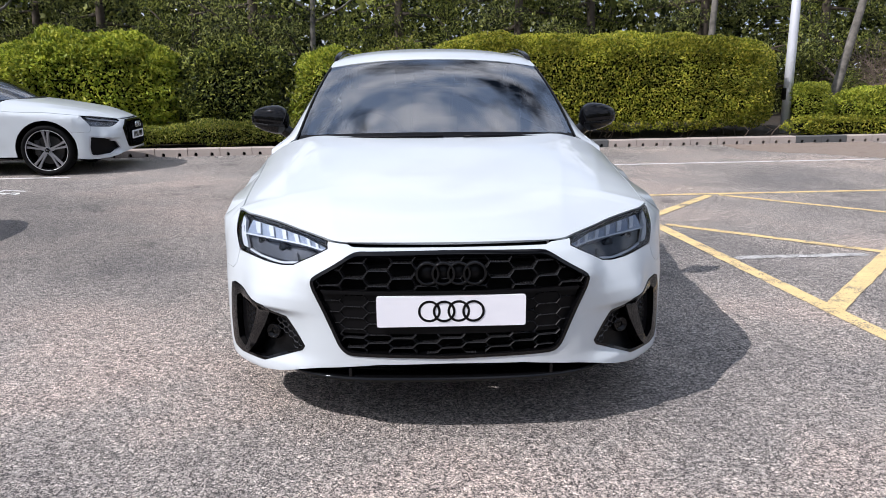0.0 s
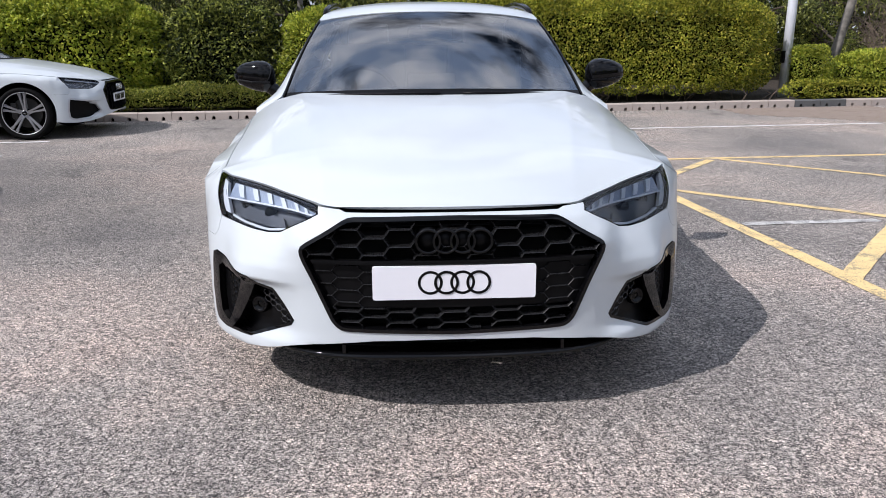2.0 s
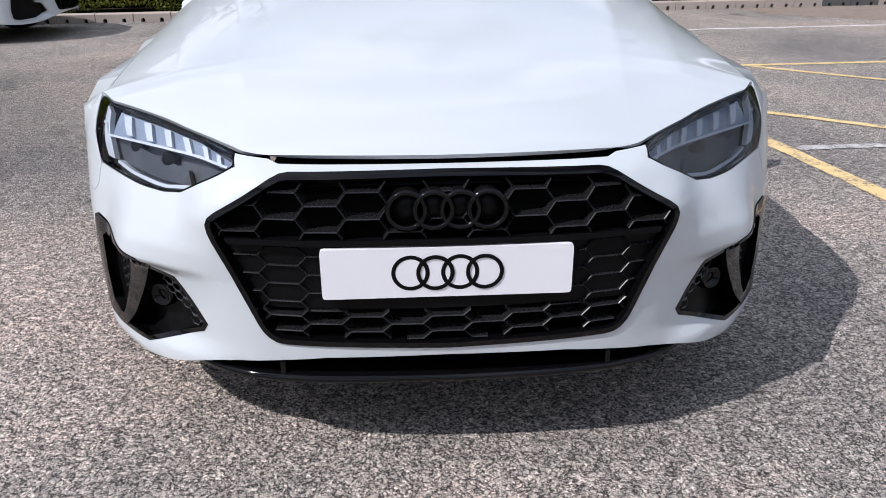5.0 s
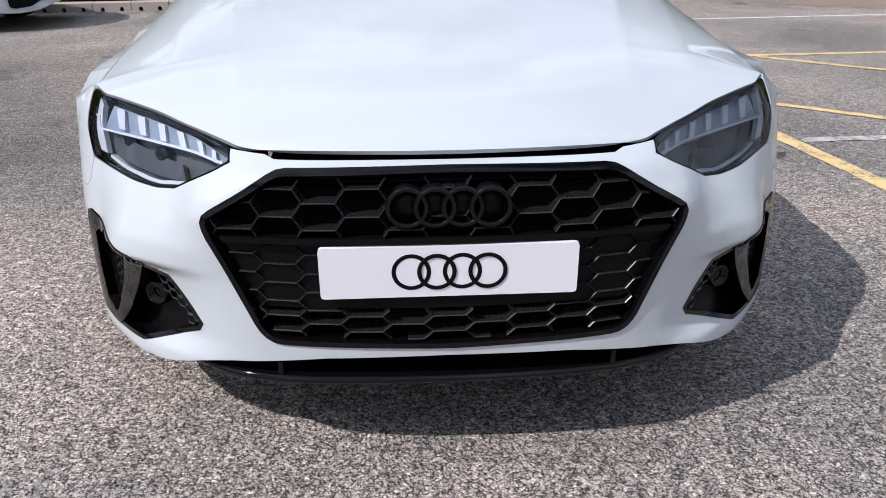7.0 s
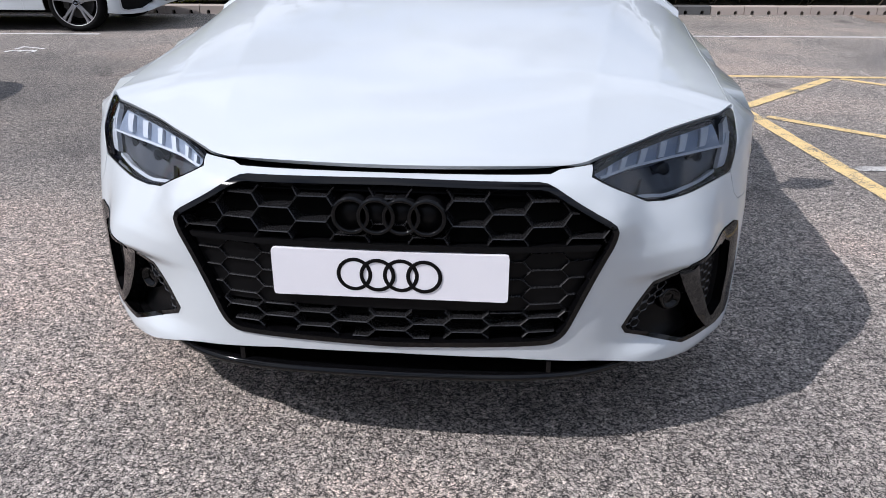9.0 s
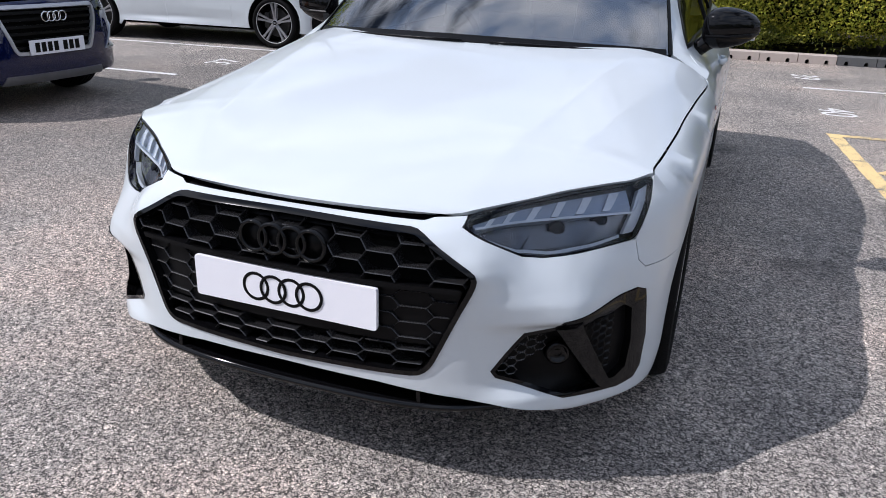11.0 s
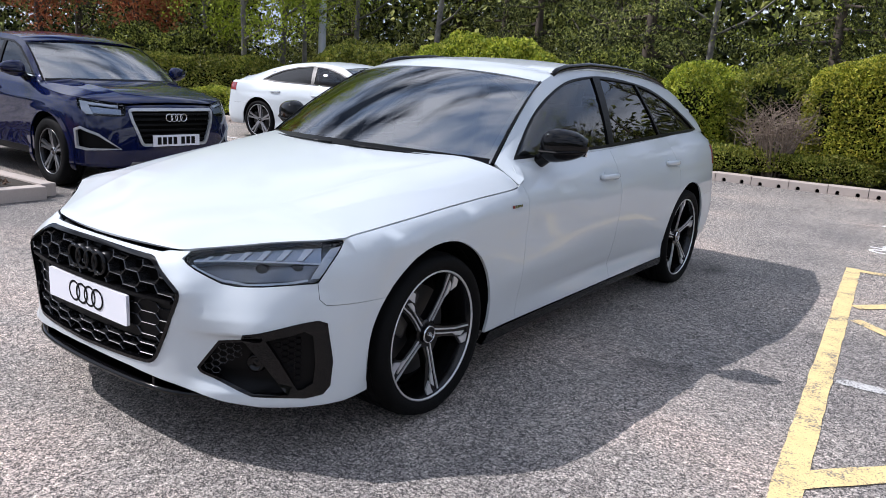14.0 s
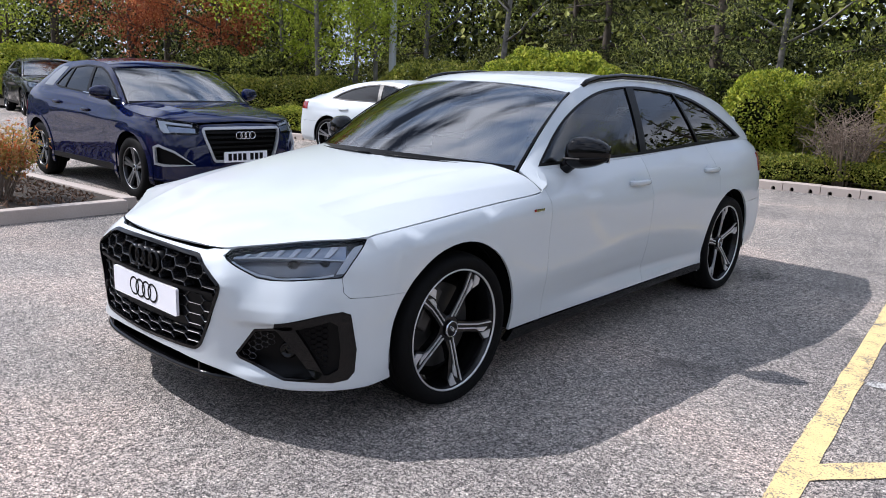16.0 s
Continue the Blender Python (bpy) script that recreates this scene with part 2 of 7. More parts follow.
MACHINED = surface("machined_alloy", (0.58, 0.58, 0.59), 0.34, 0.5, 0.06, 8.0, 350.0)
RIM_DARK = surface("dark_wheel_paint", (0.004, 0.004, 0.0045), 0.25, 0.0, 0.15, 8.0, 250.0, 0.0, 0.0, 0.35)
RIM_GREY = surface("grey_wheel_paint", (0.22, 0.225, 0.235), 0.3, 0.7, 0.1, 8.0, 250.0, 0.0, 0.4)
TWIN_RIM = surface("brushed_wheel_alloy", (0.26, 0.26, 0.27), 0.32, 0.5, 0.1, 8.0, 250.0)
DISC = surface("brake_disc_steel", (0.05, 0.048, 0.046), 0.45, 0.6, 0.2, 10.0, 300.0)
SILVER_TRIM = surface("silver_trim", (0.42, 0.43, 0.45), 0.32, 0.45, 0.03, 3.0, 30.0)
PLATE_WHITE = surface("white_plate_plastic", (0.78, 0.78, 0.82), 0.45, 0.0, 0.02, 3.0, 300.0)
LAMP_GREY = surface("lamp_reflector_grey", (0.13, 0.14, 0.16), 0.22, 0.5, 0.3, 10.0, 120.0)
LAMP_BLUE = surface("frosted_blue_grey", (0.25, 0.30, 0.39), 0.3, 0.2, 0.15, 8.0, 60.0, 0.0, 0.4)
LAMP_LIGHT = surface("frosted_light_guide", (0.60, 0.64, 0.70), 0.22, 0.0, 0.1, 10.0, 120.0, 0.0, 0.6)
RED_LENS = surface("red_lamp_lens", (0.22, 0.008, 0.008), 0.15, 0.0, 0.1, 6.0, 100.0, 0.0, 1.0)
SEAT_CLOTH = surface("dark_seat_cloth", (0.022, 0.022, 0.024), 0.7, 0.0, 0.2, 6.0, 260.0, 0.3)
CABIN = surface("cabin_plastic", (0.02, 0.021, 0.023), 0.6, 0.0, 0.2, 6.0, 260.0, 0.2)
HEADLINER = surface("grey_headliner", (0.16, 0.16, 0.165), 0.8, 0.0, 0.1, 6.0, 260.0)
SCREEN_GLASS = pane("windscreen_glass", (0.70, 0.74, 0.75), 3.8)
DARK_GLASS = pane("privacy_glass", (0.05, 0.055, 0.06), 1.7)
DOOR_GLASS = pane("door_glass", (0.52, 0.56, 0.56), 1.7)
LENS_GLASS = pane("lamp_lens", (0.95, 0.97, 0.99), 1.42)
CONCRETE = surface("pale_concrete", (0.42, 0.36, 0.32), 0.85, 0.0, 0.14, 2.5, 90.0, 0.3)
DARK_CONCRETE = surface("damp_grey_concrete", (0.10, 0.10, 0.10), 0.8, 0.0, 0.2, 2.5, 90.0, 0.3)
SOIL = surface("dark_soil", (0.035, 0.026, 0.018), 0.95, 0.0, 0.45, 1.5, 40.0, 0.8)
BRICK = surface("buff_block_paving", (0.24, 0.19, 0.155), 0.85, 0.0, 0.2, 2.0, 80.0, 0.4)
BARK = surface("brown_bark", (0.075, 0.058, 0.043), 0.9, 0.0, 0.4, 3.0, 30.0, 0.8)
BIRCH = surface("pale_birch_bark", (0.15, 0.138, 0.12), 0.85, 0.0, 0.6, 6.0, 14.0, 0.5)
TWIG = surface("dry_twig", (0.16, 0.12, 0.09), 0.85, 0.0, 0.3, 6.0, 40.0)
CHIP = surface("bark_chip", (0.14, 0.085, 0.055), 0.9, 0.0, 0.5, 20.0, 60.0, 0.5)
STEEL_POST = surface("galvanised_steel", (0.60, 0.62, 0.66), 0.5, 0.15, 0.1, 1.5, 80.0)
GREEN_HEDGE = leafy("olive_hedge_leaf", [(0.075, 0.10, 0.012), (0.22, 0.255, 0.028), (0.43, 0.44, 0.05), (0.60, 0.52, 0.085)])
LIME_HEDGE = leafy("lime_hedge_leaf", [(0.11, 0.15, 0.02), (0.25, 0.32, 0.034), (0.44, 0.475, 0.058), (0.56, 0.55, 0.08)])
BORDER_LEAF = leafy("olive_border_leaf", [(0.05, 0.07, 0.012), (0.13, 0.16, 0.024), (0.25, 0.27, 0.04), (0.36, 0.33, 0.08)])
DEEP_LEAF = leafy("deep_green_leaf", [(0.008, 0.013, 0.005), (0.048, 0.066, 0.017), (0.20, 0.235, 0.050), (0.46, 0.475, 0.10)])
WOOD_LEAF = leafy("woodland_leaf", [(0.006, 0.009, 0.004), (0.044, 0.058, 0.018), (0.195, 0.222, 0.06), (0.45, 0.46, 0.13)], 0.6, 0.2)
SPRING_LEAF = leafy("spring_green_leaf", [(0.22, 0.29, 0.03), (0.38, 0.47, 0.05), (0.55, 0.60, 0.09)], 0.5, 0.45)
COPPER_LEAF = leafy("copper_leaf", [(0.25, 0.07, 0.035), (0.48, 0.15, 0.065), (0.64, 0.29, 0.12)], 0.5, 0.4)
# near-black colour that paints the shade deep inside hedges
INNER_SHADE = surface("painted_inner_shade", (0.006, 0.008, 0.004), 0.95, 0.0, 0.5, 3.0, 25.0, 0.8, 0.0, 0.02)
NANDINA_LEAF = leafy("orange_tipped_leaf", [(0.62, 0.17, 0.07), (0.55, 0.28, 0.09), (0.30, 0.30, 0.07), (0.66, 0.36, 0.20)], 0.5, 0.35)


# ---------------------------------------------------------------- mesh helpers
def finish(name, bm, material, parent=None, label="", smooth=False, category="", kind=""):
    me = bpy.data.meshes.new(name)
    bm.to_mesh(me)
    bm.free()
    if smooth:
        me.polygons.foreach_set("use_smooth", [True] * len(me.polygons))
    me.materials.append(material)
    ob = new(name, me)
    ob.parent = parent
    return tagged(ob, label, category, "", kind)


part = finish


def add_box(bm, centre, size, turn=None, bevel=0.0):
    """A box in bm with softened edges."""
    made = bmesh.ops.create_cube(bm, size=1.0)["verts"]
    m = Matrix.Translation(centre) @ (turn.to_4x4() if turn else Matrix()) @ Matrix.Diagonal((*size, 1))
    bmesh.ops.transform(bm, matrix=m, verts=made)
    if bevel:
        edges = list({e for v in made for e in v.link_edges})
        bmesh.ops.bevel(bm, geom=edges, offset=bevel, segments=2, affect="EDGES", profile=0.6)


def box(name, centre, size, material, parent=None, label="", bevel=0.004, turn=None):
    bm = bmesh.new()
    add_box(bm, centre, size, turn, bevel)
    return finish(name, bm, material, parent, label)


def add_tube(bm, path, radii, sides=8, closed=False):
    """A round tube along path with one radius for each point."""
    path = [Vector(p) for p in path]
    n = len(path)
    rings = []
    for i, p in enumerate(path):
        a, b = (path[i - 1] if i or closed else path[0]), (path[(i + 1) % n] if i < n - 1 or closed else path[-1])
        d = (b - a).normalized()
        u = d.cross(Vector((0, 0, 1)) if abs(d.z) < 0.9 else Vector((0, 1, 0))).normalized()
        w = d.cross(u)
        r = radii[i] if hasattr(radii, "__len__") else radii
        rings.append([bm.verts.new(p + u * (r * math.cos(2 * math.pi * k / sides)) + w * (r * math.sin(2 * math.pi * k / sides))) for k in range(sides)])
    for i in range(n if closed else n - 1):
        q, s = rings[i], rings[(i + 1) % n]
        for k in range(sides):
            bm.faces.new((q[k], q[(k + 1) % sides], s[(k + 1) % sides], s[k]))
    if not closed:
        bm.faces.new(list(reversed(rings[0])))
        bm.faces.new(rings[-1])


def tube(name, path, radii, material, parent=None, label="", sides=8, closed=False):
    bm = bmesh.new()
    add_tube(bm, path, radii, sides, closed)
    bmesh.ops.recalc_face_normals(bm, faces=bm.faces)
    return finish(name, bm, material, parent, label, True)


def add_lathe(bm, profile, segments=40, start=0.0, end=2 * math.pi):
    """Turns (x, r) round the x axis."""
    full = abs(end - start - 2 * math.pi) < 1e-6
    count = segments if full else segments + 1
    rings = [[bm.verts.new((x, r * math.cos(start + (end - start) * k / segments), r * math.sin(start + (end - start) * k / segments))) for x, r in profile] for k in range(count)]
    for k in range(segments):
        a, b = rings[k], rings[(k + 1) % count]
        for i in range(len(profile) - 1):
            bm.faces.new((a[i], a[i + 1], b[i + 1], b[i]))


def prism(name, outline, material, parent=None, label="", lift=lambda p: p, depth=0.01, bevel=0.0):
    """A flat outline of (a, b) given thickness along c and mapped by lift((a, b, c))."""
    bm = bmesh.new()
    add_prism(bm, outline, lift, depth)
    return finish(name, bm, material, parent, label)


def add_prism(bm, outline, lift, depth):
    top = [bm.verts.new(lift((a, b, 0.0))) for a, b in outline]
    low = [bm.verts.new(lift((a, b, -depth))) for a, b in outline]
    f = bm.faces.new(top)
    g = bm.faces.new(list(reversed(low)))
    n = len(outline)
    for i in range(n):
        bm.faces.new((top[i], low[i], low[(i + 1) % n], top[(i + 1) % n]))
    bmesh.ops.triangulate(bm, faces=[f, g])
    bmesh.ops.recalc_face_normals(bm, faces=bm.faces)


def raw_mesh(name, verts, faces, material, parent=None, label="", smooth=False, kind="", category=""):
    me = bpy.data.meshes.new(name)
    verts, faces = np.asarray(verts, np.float32), np.asarray(faces, np.int32)
    n, k = faces.shape
    me.vertices.add(len(verts))
    me.vertices.foreach_set("co", verts.ravel())
    me.loops.add(n * k)
    me.loops.foreach_set("vertex_index", faces.ravel())
    me.polygons.add(n)
    me.polygons.foreach_set("loop_start", np.arange(0, n * k, k, dtype=np.int32))
    me.polygons.foreach_set("use_smooth", np.full(n, smooth))
    me.update(calc_edges=True)
    me.materials.append(material)
    ob = new(name, me)
    ob.parent = parent
    return tagged(ob, label, category, "", kind)


def empty(name, label, category, m=None, group="", kind=""):
    ob = new(name)
    ob.empty_display_size = 0.2
    if m is not None:
        ob.matrix_world = m
    return tagged(ob, label, category, group, kind)


# ---------------------------------------------------------------- curved panels
from mathutils.geometry import delaunay_2d_cdt


class Curve:
    """A smooth curve through rows of (t, value, ...) that never overshoots them."""

    def __init__(self, rows):
        rows = np.array(sorted(rows), float)
        self.t, self.v = rows[:, 0], rows[:, 1:]
        h = np.diff(self.t)[:, None]
        sec = np.diff(self.v, axis=0) / h
        m = np.zeros_like(self.v)
        same = sec[:-1] * sec[1:] > 0
        m[1:-1] = np.where(same, 2 * sec[:-1] * sec[1:] / np.where(same, sec[:-1] + sec[1:], 1), 0)
        m[0], m[-1] = sec[0], sec[-1]
        self.m = m

    def __call__(self, x):
        x = np.atleast_1d(np.asarray(x, float))
        i = np.clip(np.searchsorted(self.t, x) - 1, 0, len(self.t) - 2)
        h = (self.t[i + 1] - self.t[i])[:, None]
        u = np.clip((x - self.t[i])[:, None] / h, -0.3, 1.3)
        a, b = self.v[i], self.v[i + 1]
        out = (2 * u**3 - 3 * u**2 + 1) * a + (u**3 - 2 * u**2 + u) * h * self.m[i] + (3 * u**2 - 2 * u**3) * b + (u**3 - u**2) * h * self.m[i + 1]
        return out if out.shape[1] > 1 else out[:, 0]


def inside(poly, pts):
    poly, pts = np.asarray(poly), np.asarray(pts)
    x, y = pts[:, 0], pts[:, 1]
    odd = np.zeros(len(pts), bool)
    for (ax, ay), (bx, by) in zip(poly, np.roll(poly, -1, 0)):
        cross = (ay > y) != (by > y)
        odd ^= cross & (x < (bx - ax) * (y - ay) / (by - ay + 1e-12) + ax)
    return odd


def fine(poly, step):
    out = []
    poly = [np.array(p, float) for p in poly]
    for a, b in zip(poly, poly[1:] + poly[:1]):
        n = max(1, int(math.ceil(np.linalg.norm(b - a) / step)))
        out += [a + (b - a) * k / n for k in range(n)]
    return np.array(out)


def grown(poly, d):
    """The outline moved outward by d (inward where d is negative)."""
    p = np.array(poly, float)
    area = np.sum(p[:, 0] * np.roll(p[:, 1], -1) - p[:, 1] * np.roll(p[:, 0], -1))
    e = np.roll(p, -1, 0) - p
    n = np.stack([e[:, 1], -e[:, 0]], 1) / (np.linalg.norm(e, axis=1, keepdims=True) + 1e-9) * (1 if area > 0 else -1)
    v = n + np.roll(n, 1, 0)
    v /= np.maximum(np.sum(v * n, 1, keepdims=True), 0.75)
    return p + v * d


def rounded(poly, r, k=3):
    """The outline with its corners cut round."""
    p = [np.array(q, float) for q in poly]
    out = []
    for a, b, c in zip(p[-1:] + p[:-1], p, p[1:] + p[:1]):
        la, lc = np.linalg.norm(a - b), np.linalg.norm(c - b)
        q, s = b + (a - b) * min(r / la, 0.45), b + (c - b) * min(r / lc, 0.45)
        out += [(1 - t) ** 2 * q + 2 * t * (1 - t) * b + t * t * s for t in np.linspace(0, 1, k)]
    return [tuple(q) for q in out]


def eased(poly, cuts=2):
    """The outline with its shallow corners cut to a smooth curve, its sharp ones kept."""
    for _ in range(cuts):
        out = []
        n = len(poly)
        for i in range(n):
            a, b, c = (np.array(poly[(i + j) % n], float) for j in (-1, 0, 1))
            u, v = b - a, c - b
            turn = abs(math.atan2(u[0] * v[1] - u[1] * v[0], u @ v))
            out += [tuple(b)] if turn > 0.7 or turn < 0.03 else [tuple(b - u * 0.25), tuple(b + v * 0.25)]
        poly = out
    return poly


def panel(name, outer, surf, material, parent, holes=(), step=0.04, flange=0.012, lift=0.0, label="", gap=0.0, flip=False, stretch=(1.0, 1.0)):
    """A sheet on surf(a, b) with the outline outer and openings, its edges turned in by flange."""
    sc = np.array(stretch)
    outer = fine(grown(np.array(outer) * sc, -gap) if gap else np.array(outer) * sc, step)
    holes = [fine(np.array(h) * sc, step * 0.7) for h in holes]
    lo, hi = outer.min(0), outer.max(0)
    gx, gy = np.meshgrid(np.arange(lo[0] + step / 2, hi[0], step), np.arange(lo[1] + step / 2, hi[1], step))
    grid = np.stack([gx.ravel(), gy.ravel()], 1)
    keep = inside(outer, grid)
    for h in holes:
        keep &= ~inside(h, grid)
    grid = grid[keep]
    rim = np.concatenate([outer] + holes)
    if len(grid):
        near = np.array([np.min(np.sum((rim - g) ** 2, 1)) for g in grid])
        grid = grid[near > (0.4 * step) ** 2]
    pts, edges, k = [], [], 0
    for loop in [outer] + holes:
        edges += [(k + i, k + (i + 1) % len(loop)) for i in range(len(loop))]
        k += len(loop)
    pts = np.concatenate([rim, grid]) if len(grid) else rim
    v, _, f, *_ = delaunay_2d_cdt([Vector(p) for p in pts], edges, [], 0, 1e-7)
    v = np.array([tuple(p) for p in v])
    f = np.array([t for t in f if len(t) == 3])
    mid = v[f].mean(1)
    ok = inside(outer, mid)
    for h in holes:
        ok &= ~inside(h, mid)
    f = f[ok]
    q = v / sc
    P = surf(q[:, 0], q[:, 1])
    e = 2e-3
    du, dv = surf(q[:, 0] + e, q[:, 1]) - surf(q[:, 0] - e, q[:, 1]), surf(q[:, 0], q[:, 1] + e) - surf(q[:, 0], q[:, 1] - e)
    N = np.cross(du, dv)
    N /= np.linalg.norm(N, axis=1, keepdims=True) + 1e-12
    if flip:
        N, f = -N, f[:, ::-1]
    P = P + N * lift
    count = {}
    for t in f:
        for a, b in ((t[0], t[1]), (t[1], t[2]), (t[2], t[0])):
            count[(a, b)] = count.get((a, b), 0) + 1
    rims = [(a, b) for a, b in count if (b, a) not in count]
    faces = [tuple(int(i) for i in t) for t in f]
    verts = [tuple(p) for p in P]
    sharp = set()
    if flange:
        low = {}
        for a, b in rims:
            for i in (a, b):
                if i not in low:
                    low[i] = len(verts)
                    verts.append(tuple(P[i] - N[i] * flange))
            faces.append((int(b), int(a), low[a], low[b]))
            sharp.add((min(a, b), max(a, b)))
    me = bpy.data.meshes.new(name)
    me.from_pydata(verts, [], faces)
    me.polygons.foreach_set("use_smooth", [True] * len(faces))
    if sharp:
        for ed in me.edges:
            a, b = ed.vertices
            if (min(a, b), max(a, b)) in sharp:
                ed.use_edge_sharp = True
    out = [tuple(N[i]) for t in f for i in t]
    if flange:
        for a, b in rims:
            e1, e2 = P[a] - P[b], N[a] * (1 if flange > 0 else -1)
            g = np.cross(e1, -e2)
            out += [tuple(g / (np.linalg.norm(g) + 1e-12))] * 4
    me.normals_split_custom_set(out)
    me.materials.append(material)
    ob = new(name, me)
    ob.parent = parent
    return tagged(ob, label)


def both(poly):
    """Mirrors a half outline that runs from the middle round to the middle."""
    return list(poly) + [(-a, b) for a, b in reversed(poly) if abs(a) > 1e-6]


class Shape:
    """The skin of a car: nose to -y, left flank to +x. plan: the widest outline from the nose to the tail; sections: how far the
    skin lies off that outline at each height; belt: the top of the flanks; top: x and z of the roof's side edge."""

    def __init__(self, plan, sections, belt, top, hood_edge, hood_mid, screen, roof_crown=0.045, lean=None):
        p = np.array(plan, float)
        s = np.r_[0, np.cumsum(np.linalg.norm(np.diff(p, axis=0), axis=1))]
        rows = [(a, *q) for a, q in zip(s, p)]
        rows = [(-s[1], -p[1, 0], p[1, 1])] + rows + [(2 * s[-1] - s[-2], -p[-2, 0], p[-2, 1])]
        self.plan, self.end = Curve(rows), s[-1]
        self.dense = np.linspace(0, self.end, 2400)
        self.dense_xy = self.plan(self.dense)
        self.stations = np.array([self.foot(x, y) for x, y, _ in sections])
        self.sections = [Curve(r) for *_, r in sections]
        self.lean = Curve([(self.foot(x, y), q) for x, y, q in lean]) if lean else None
        self.belt = Curve([(self.foot(x, y), z) for x, y, z in belt])
        self.top = Curve(top)
        self.hood_mid, self.screen_rows, self.crown = Curve(hood_mid), screen, roof_crown
        self.front = min(t[0] for t in top)
        (hx, hy), h_end = hood_edge
        s0, s1 = self.foot(hx, hy), self.side(h_end)
        s = np.linspace(s0, s1, 240)
        e = self.wrap(s, self.belt(s))
        n = np.stack([np.gradient(e[:, 1]), -np.gradient(e[:, 0])], 1)
        n /= np.linalg.norm(n, axis=1, keepdims=True)
        b = (s - s0) / (s1 - s0)
        self.hood_edge = Curve([(t, p[0] - q[0] * 0.004, p[1] - q[1] * 0.004, p[2] + 0.003) for t, p, q in zip(b, e, n)])

    def foot(self, x, y):
        """How far along the outline the place nearest to (x, y) lies."""
        return float(self.dense[np.argmin((self.dense_xy[:, 0] - x) ** 2 + (self.dense_xy[:, 1] - y) ** 2)])

    def ahead(self, x):
        """How far along the outline the nose reaches x."""
        return float(np.interp(x, self.dense_xy[:900, 0], self.dense[:900])) if x else 0.0

    def side(self, y):
        """How far along the outline the flank reaches y."""
        flank = self.dense_xy[:, 0] > 0.55
        return float(self.dense[flank][np.argmin(np.abs(self.dense_xy[flank, 1] - y))])

    def wrap(self, s, z):
        s, z = np.atleast_1d(s).astype(float), np.atleast_1d(z).astype(float)
        sg, a = np.where(s < 0, -1.0, 1.0), np.abs(s)
        c, t = self.plan(a), self.plan(a + 0.004) - self.plan(a - 0.004)
        t /= np.linalg.norm(t, axis=1, keepdims=True)
        zl = z
        if self.lean:
            w = np.clip((z - 0.62) / 0.13, 0, 1)
            zl = z + self.lean(a) * w * w * (3 - 2 * w)
        D = np.stack([f(zl) for f in self.sections])
        i = np.clip(np.searchsorted(self.stations, a) - 1, 0, len(self.stations) - 2)
        h = np.diff(self.stations)[:, None]
        m = np.diff(D, axis=0) / h
        g = np.zeros_like(D)
        turn = m[:-1] * m[1:] > 0
        g[1:-1] = np.where(turn, 2 * m[:-1] * m[1:] / np.where(turn, m[:-1] + m[1:], 1.0), 0.0)
        k = np.arange(len(a))
        u = np.clip((a - self.stations[i]) / h[i, 0], 0, 1)
        d = D[i, k] * (1 + 2 * u) * (1 - u) ** 2 + D[i + 1, k] * u * u * (3 - 2 * u) + h[i, 0] * (g[i, k] * u * (1 - u) ** 2 - g[i + 1, k] * u * u * (1 - u))
        return np.stack([sg * (c[:, 0] + t[:, 1] * d), c[:, 1] - t[:, 0] * d, z], 1)

    def hood(self, a, b):
        E, M, r = self.hood_edge(b), self.hood_mid(b), np.abs(a)
        b = np.clip(b, 0, 1)
        g = r ** (2.2 + 4.6 * b * b)
        z = M[:, 1] + (E[:, 2] - M[:, 1]) * g
        x, y = a * E[:, 0], M[:, 0] + (E[:, 1] - M[:, 0]) * (1 - np.clip(1 - r * r, 0, 1) ** (1 + 0.8 * b**4))
        for x0, run, start in ((0.385, 0.175, 0.12), (0.52, 0.21, 0.34)):
            off = np.abs(x) - x0 - run * y
            z = z + 0.0040 * np.exp(-np.abs(off) / np.where(off > 0, 0.035, 0.07)) * np.clip((y - start) * 5, 0, 1) * np.clip((1 - r) * 9, 0, 1)
        return np.stack([x, y, z], 1)

    def screen(self, a, b):
        (bx, by, bz, bmy, bmz), (tx, ty, tz, tmy, tmz) = self.screen_rows
        r = a * a
        lo = np.stack([a * bx, bmy + (by - bmy) * r, bmz + (bz - bmz) * r], 1)
        hi = np.stack([a * tx, tmy + (ty - tmy) * r, tmz + (tz - tmz) * r], 1)
        out = lo + (hi - lo) * b[:, None]
        out[:, 2] += 0.028 * 4 * b * (1 - b)
        return out

    def roof(self, a, y):
        T = self.top(y)
        r = np.abs(a)
        pull = 0.13 * (1 - a * a) * np.clip(1.6 - (y - self.screen_rows[1][1]), 0, 1.6) / 1.6
        return np.stack([a * T[:, 0], y - pull, T[:, 1] + self.crown * (1 - r**2.6)], 1)

    def upper(self, y, z):
        sy_ = self.along(y)
        zb = self.belt(sy_)
        base = self.wrap(sy_, zb)
        T = self.top(y)
        w = (z - zb) / np.maximum(T[:, 1] - zb, 0.012)
        x = base[:, 0] + (T[:, 0] - base[:, 0]) * w + 0.014 * np.clip((np.asarray(y, float) - self.front) * 4, 0, 1) * 4 * np.clip(w, 0, 1) * (1 - np.clip(w, 0, 1))
        return np.stack([x, np.asarray(y, float), z], 1)

    def along(self, y):
        flank = (self.dense_xy[:, 0] > 0.55)
        return np.interp(y, self.dense_xy[flank, 1], self.dense[flank])


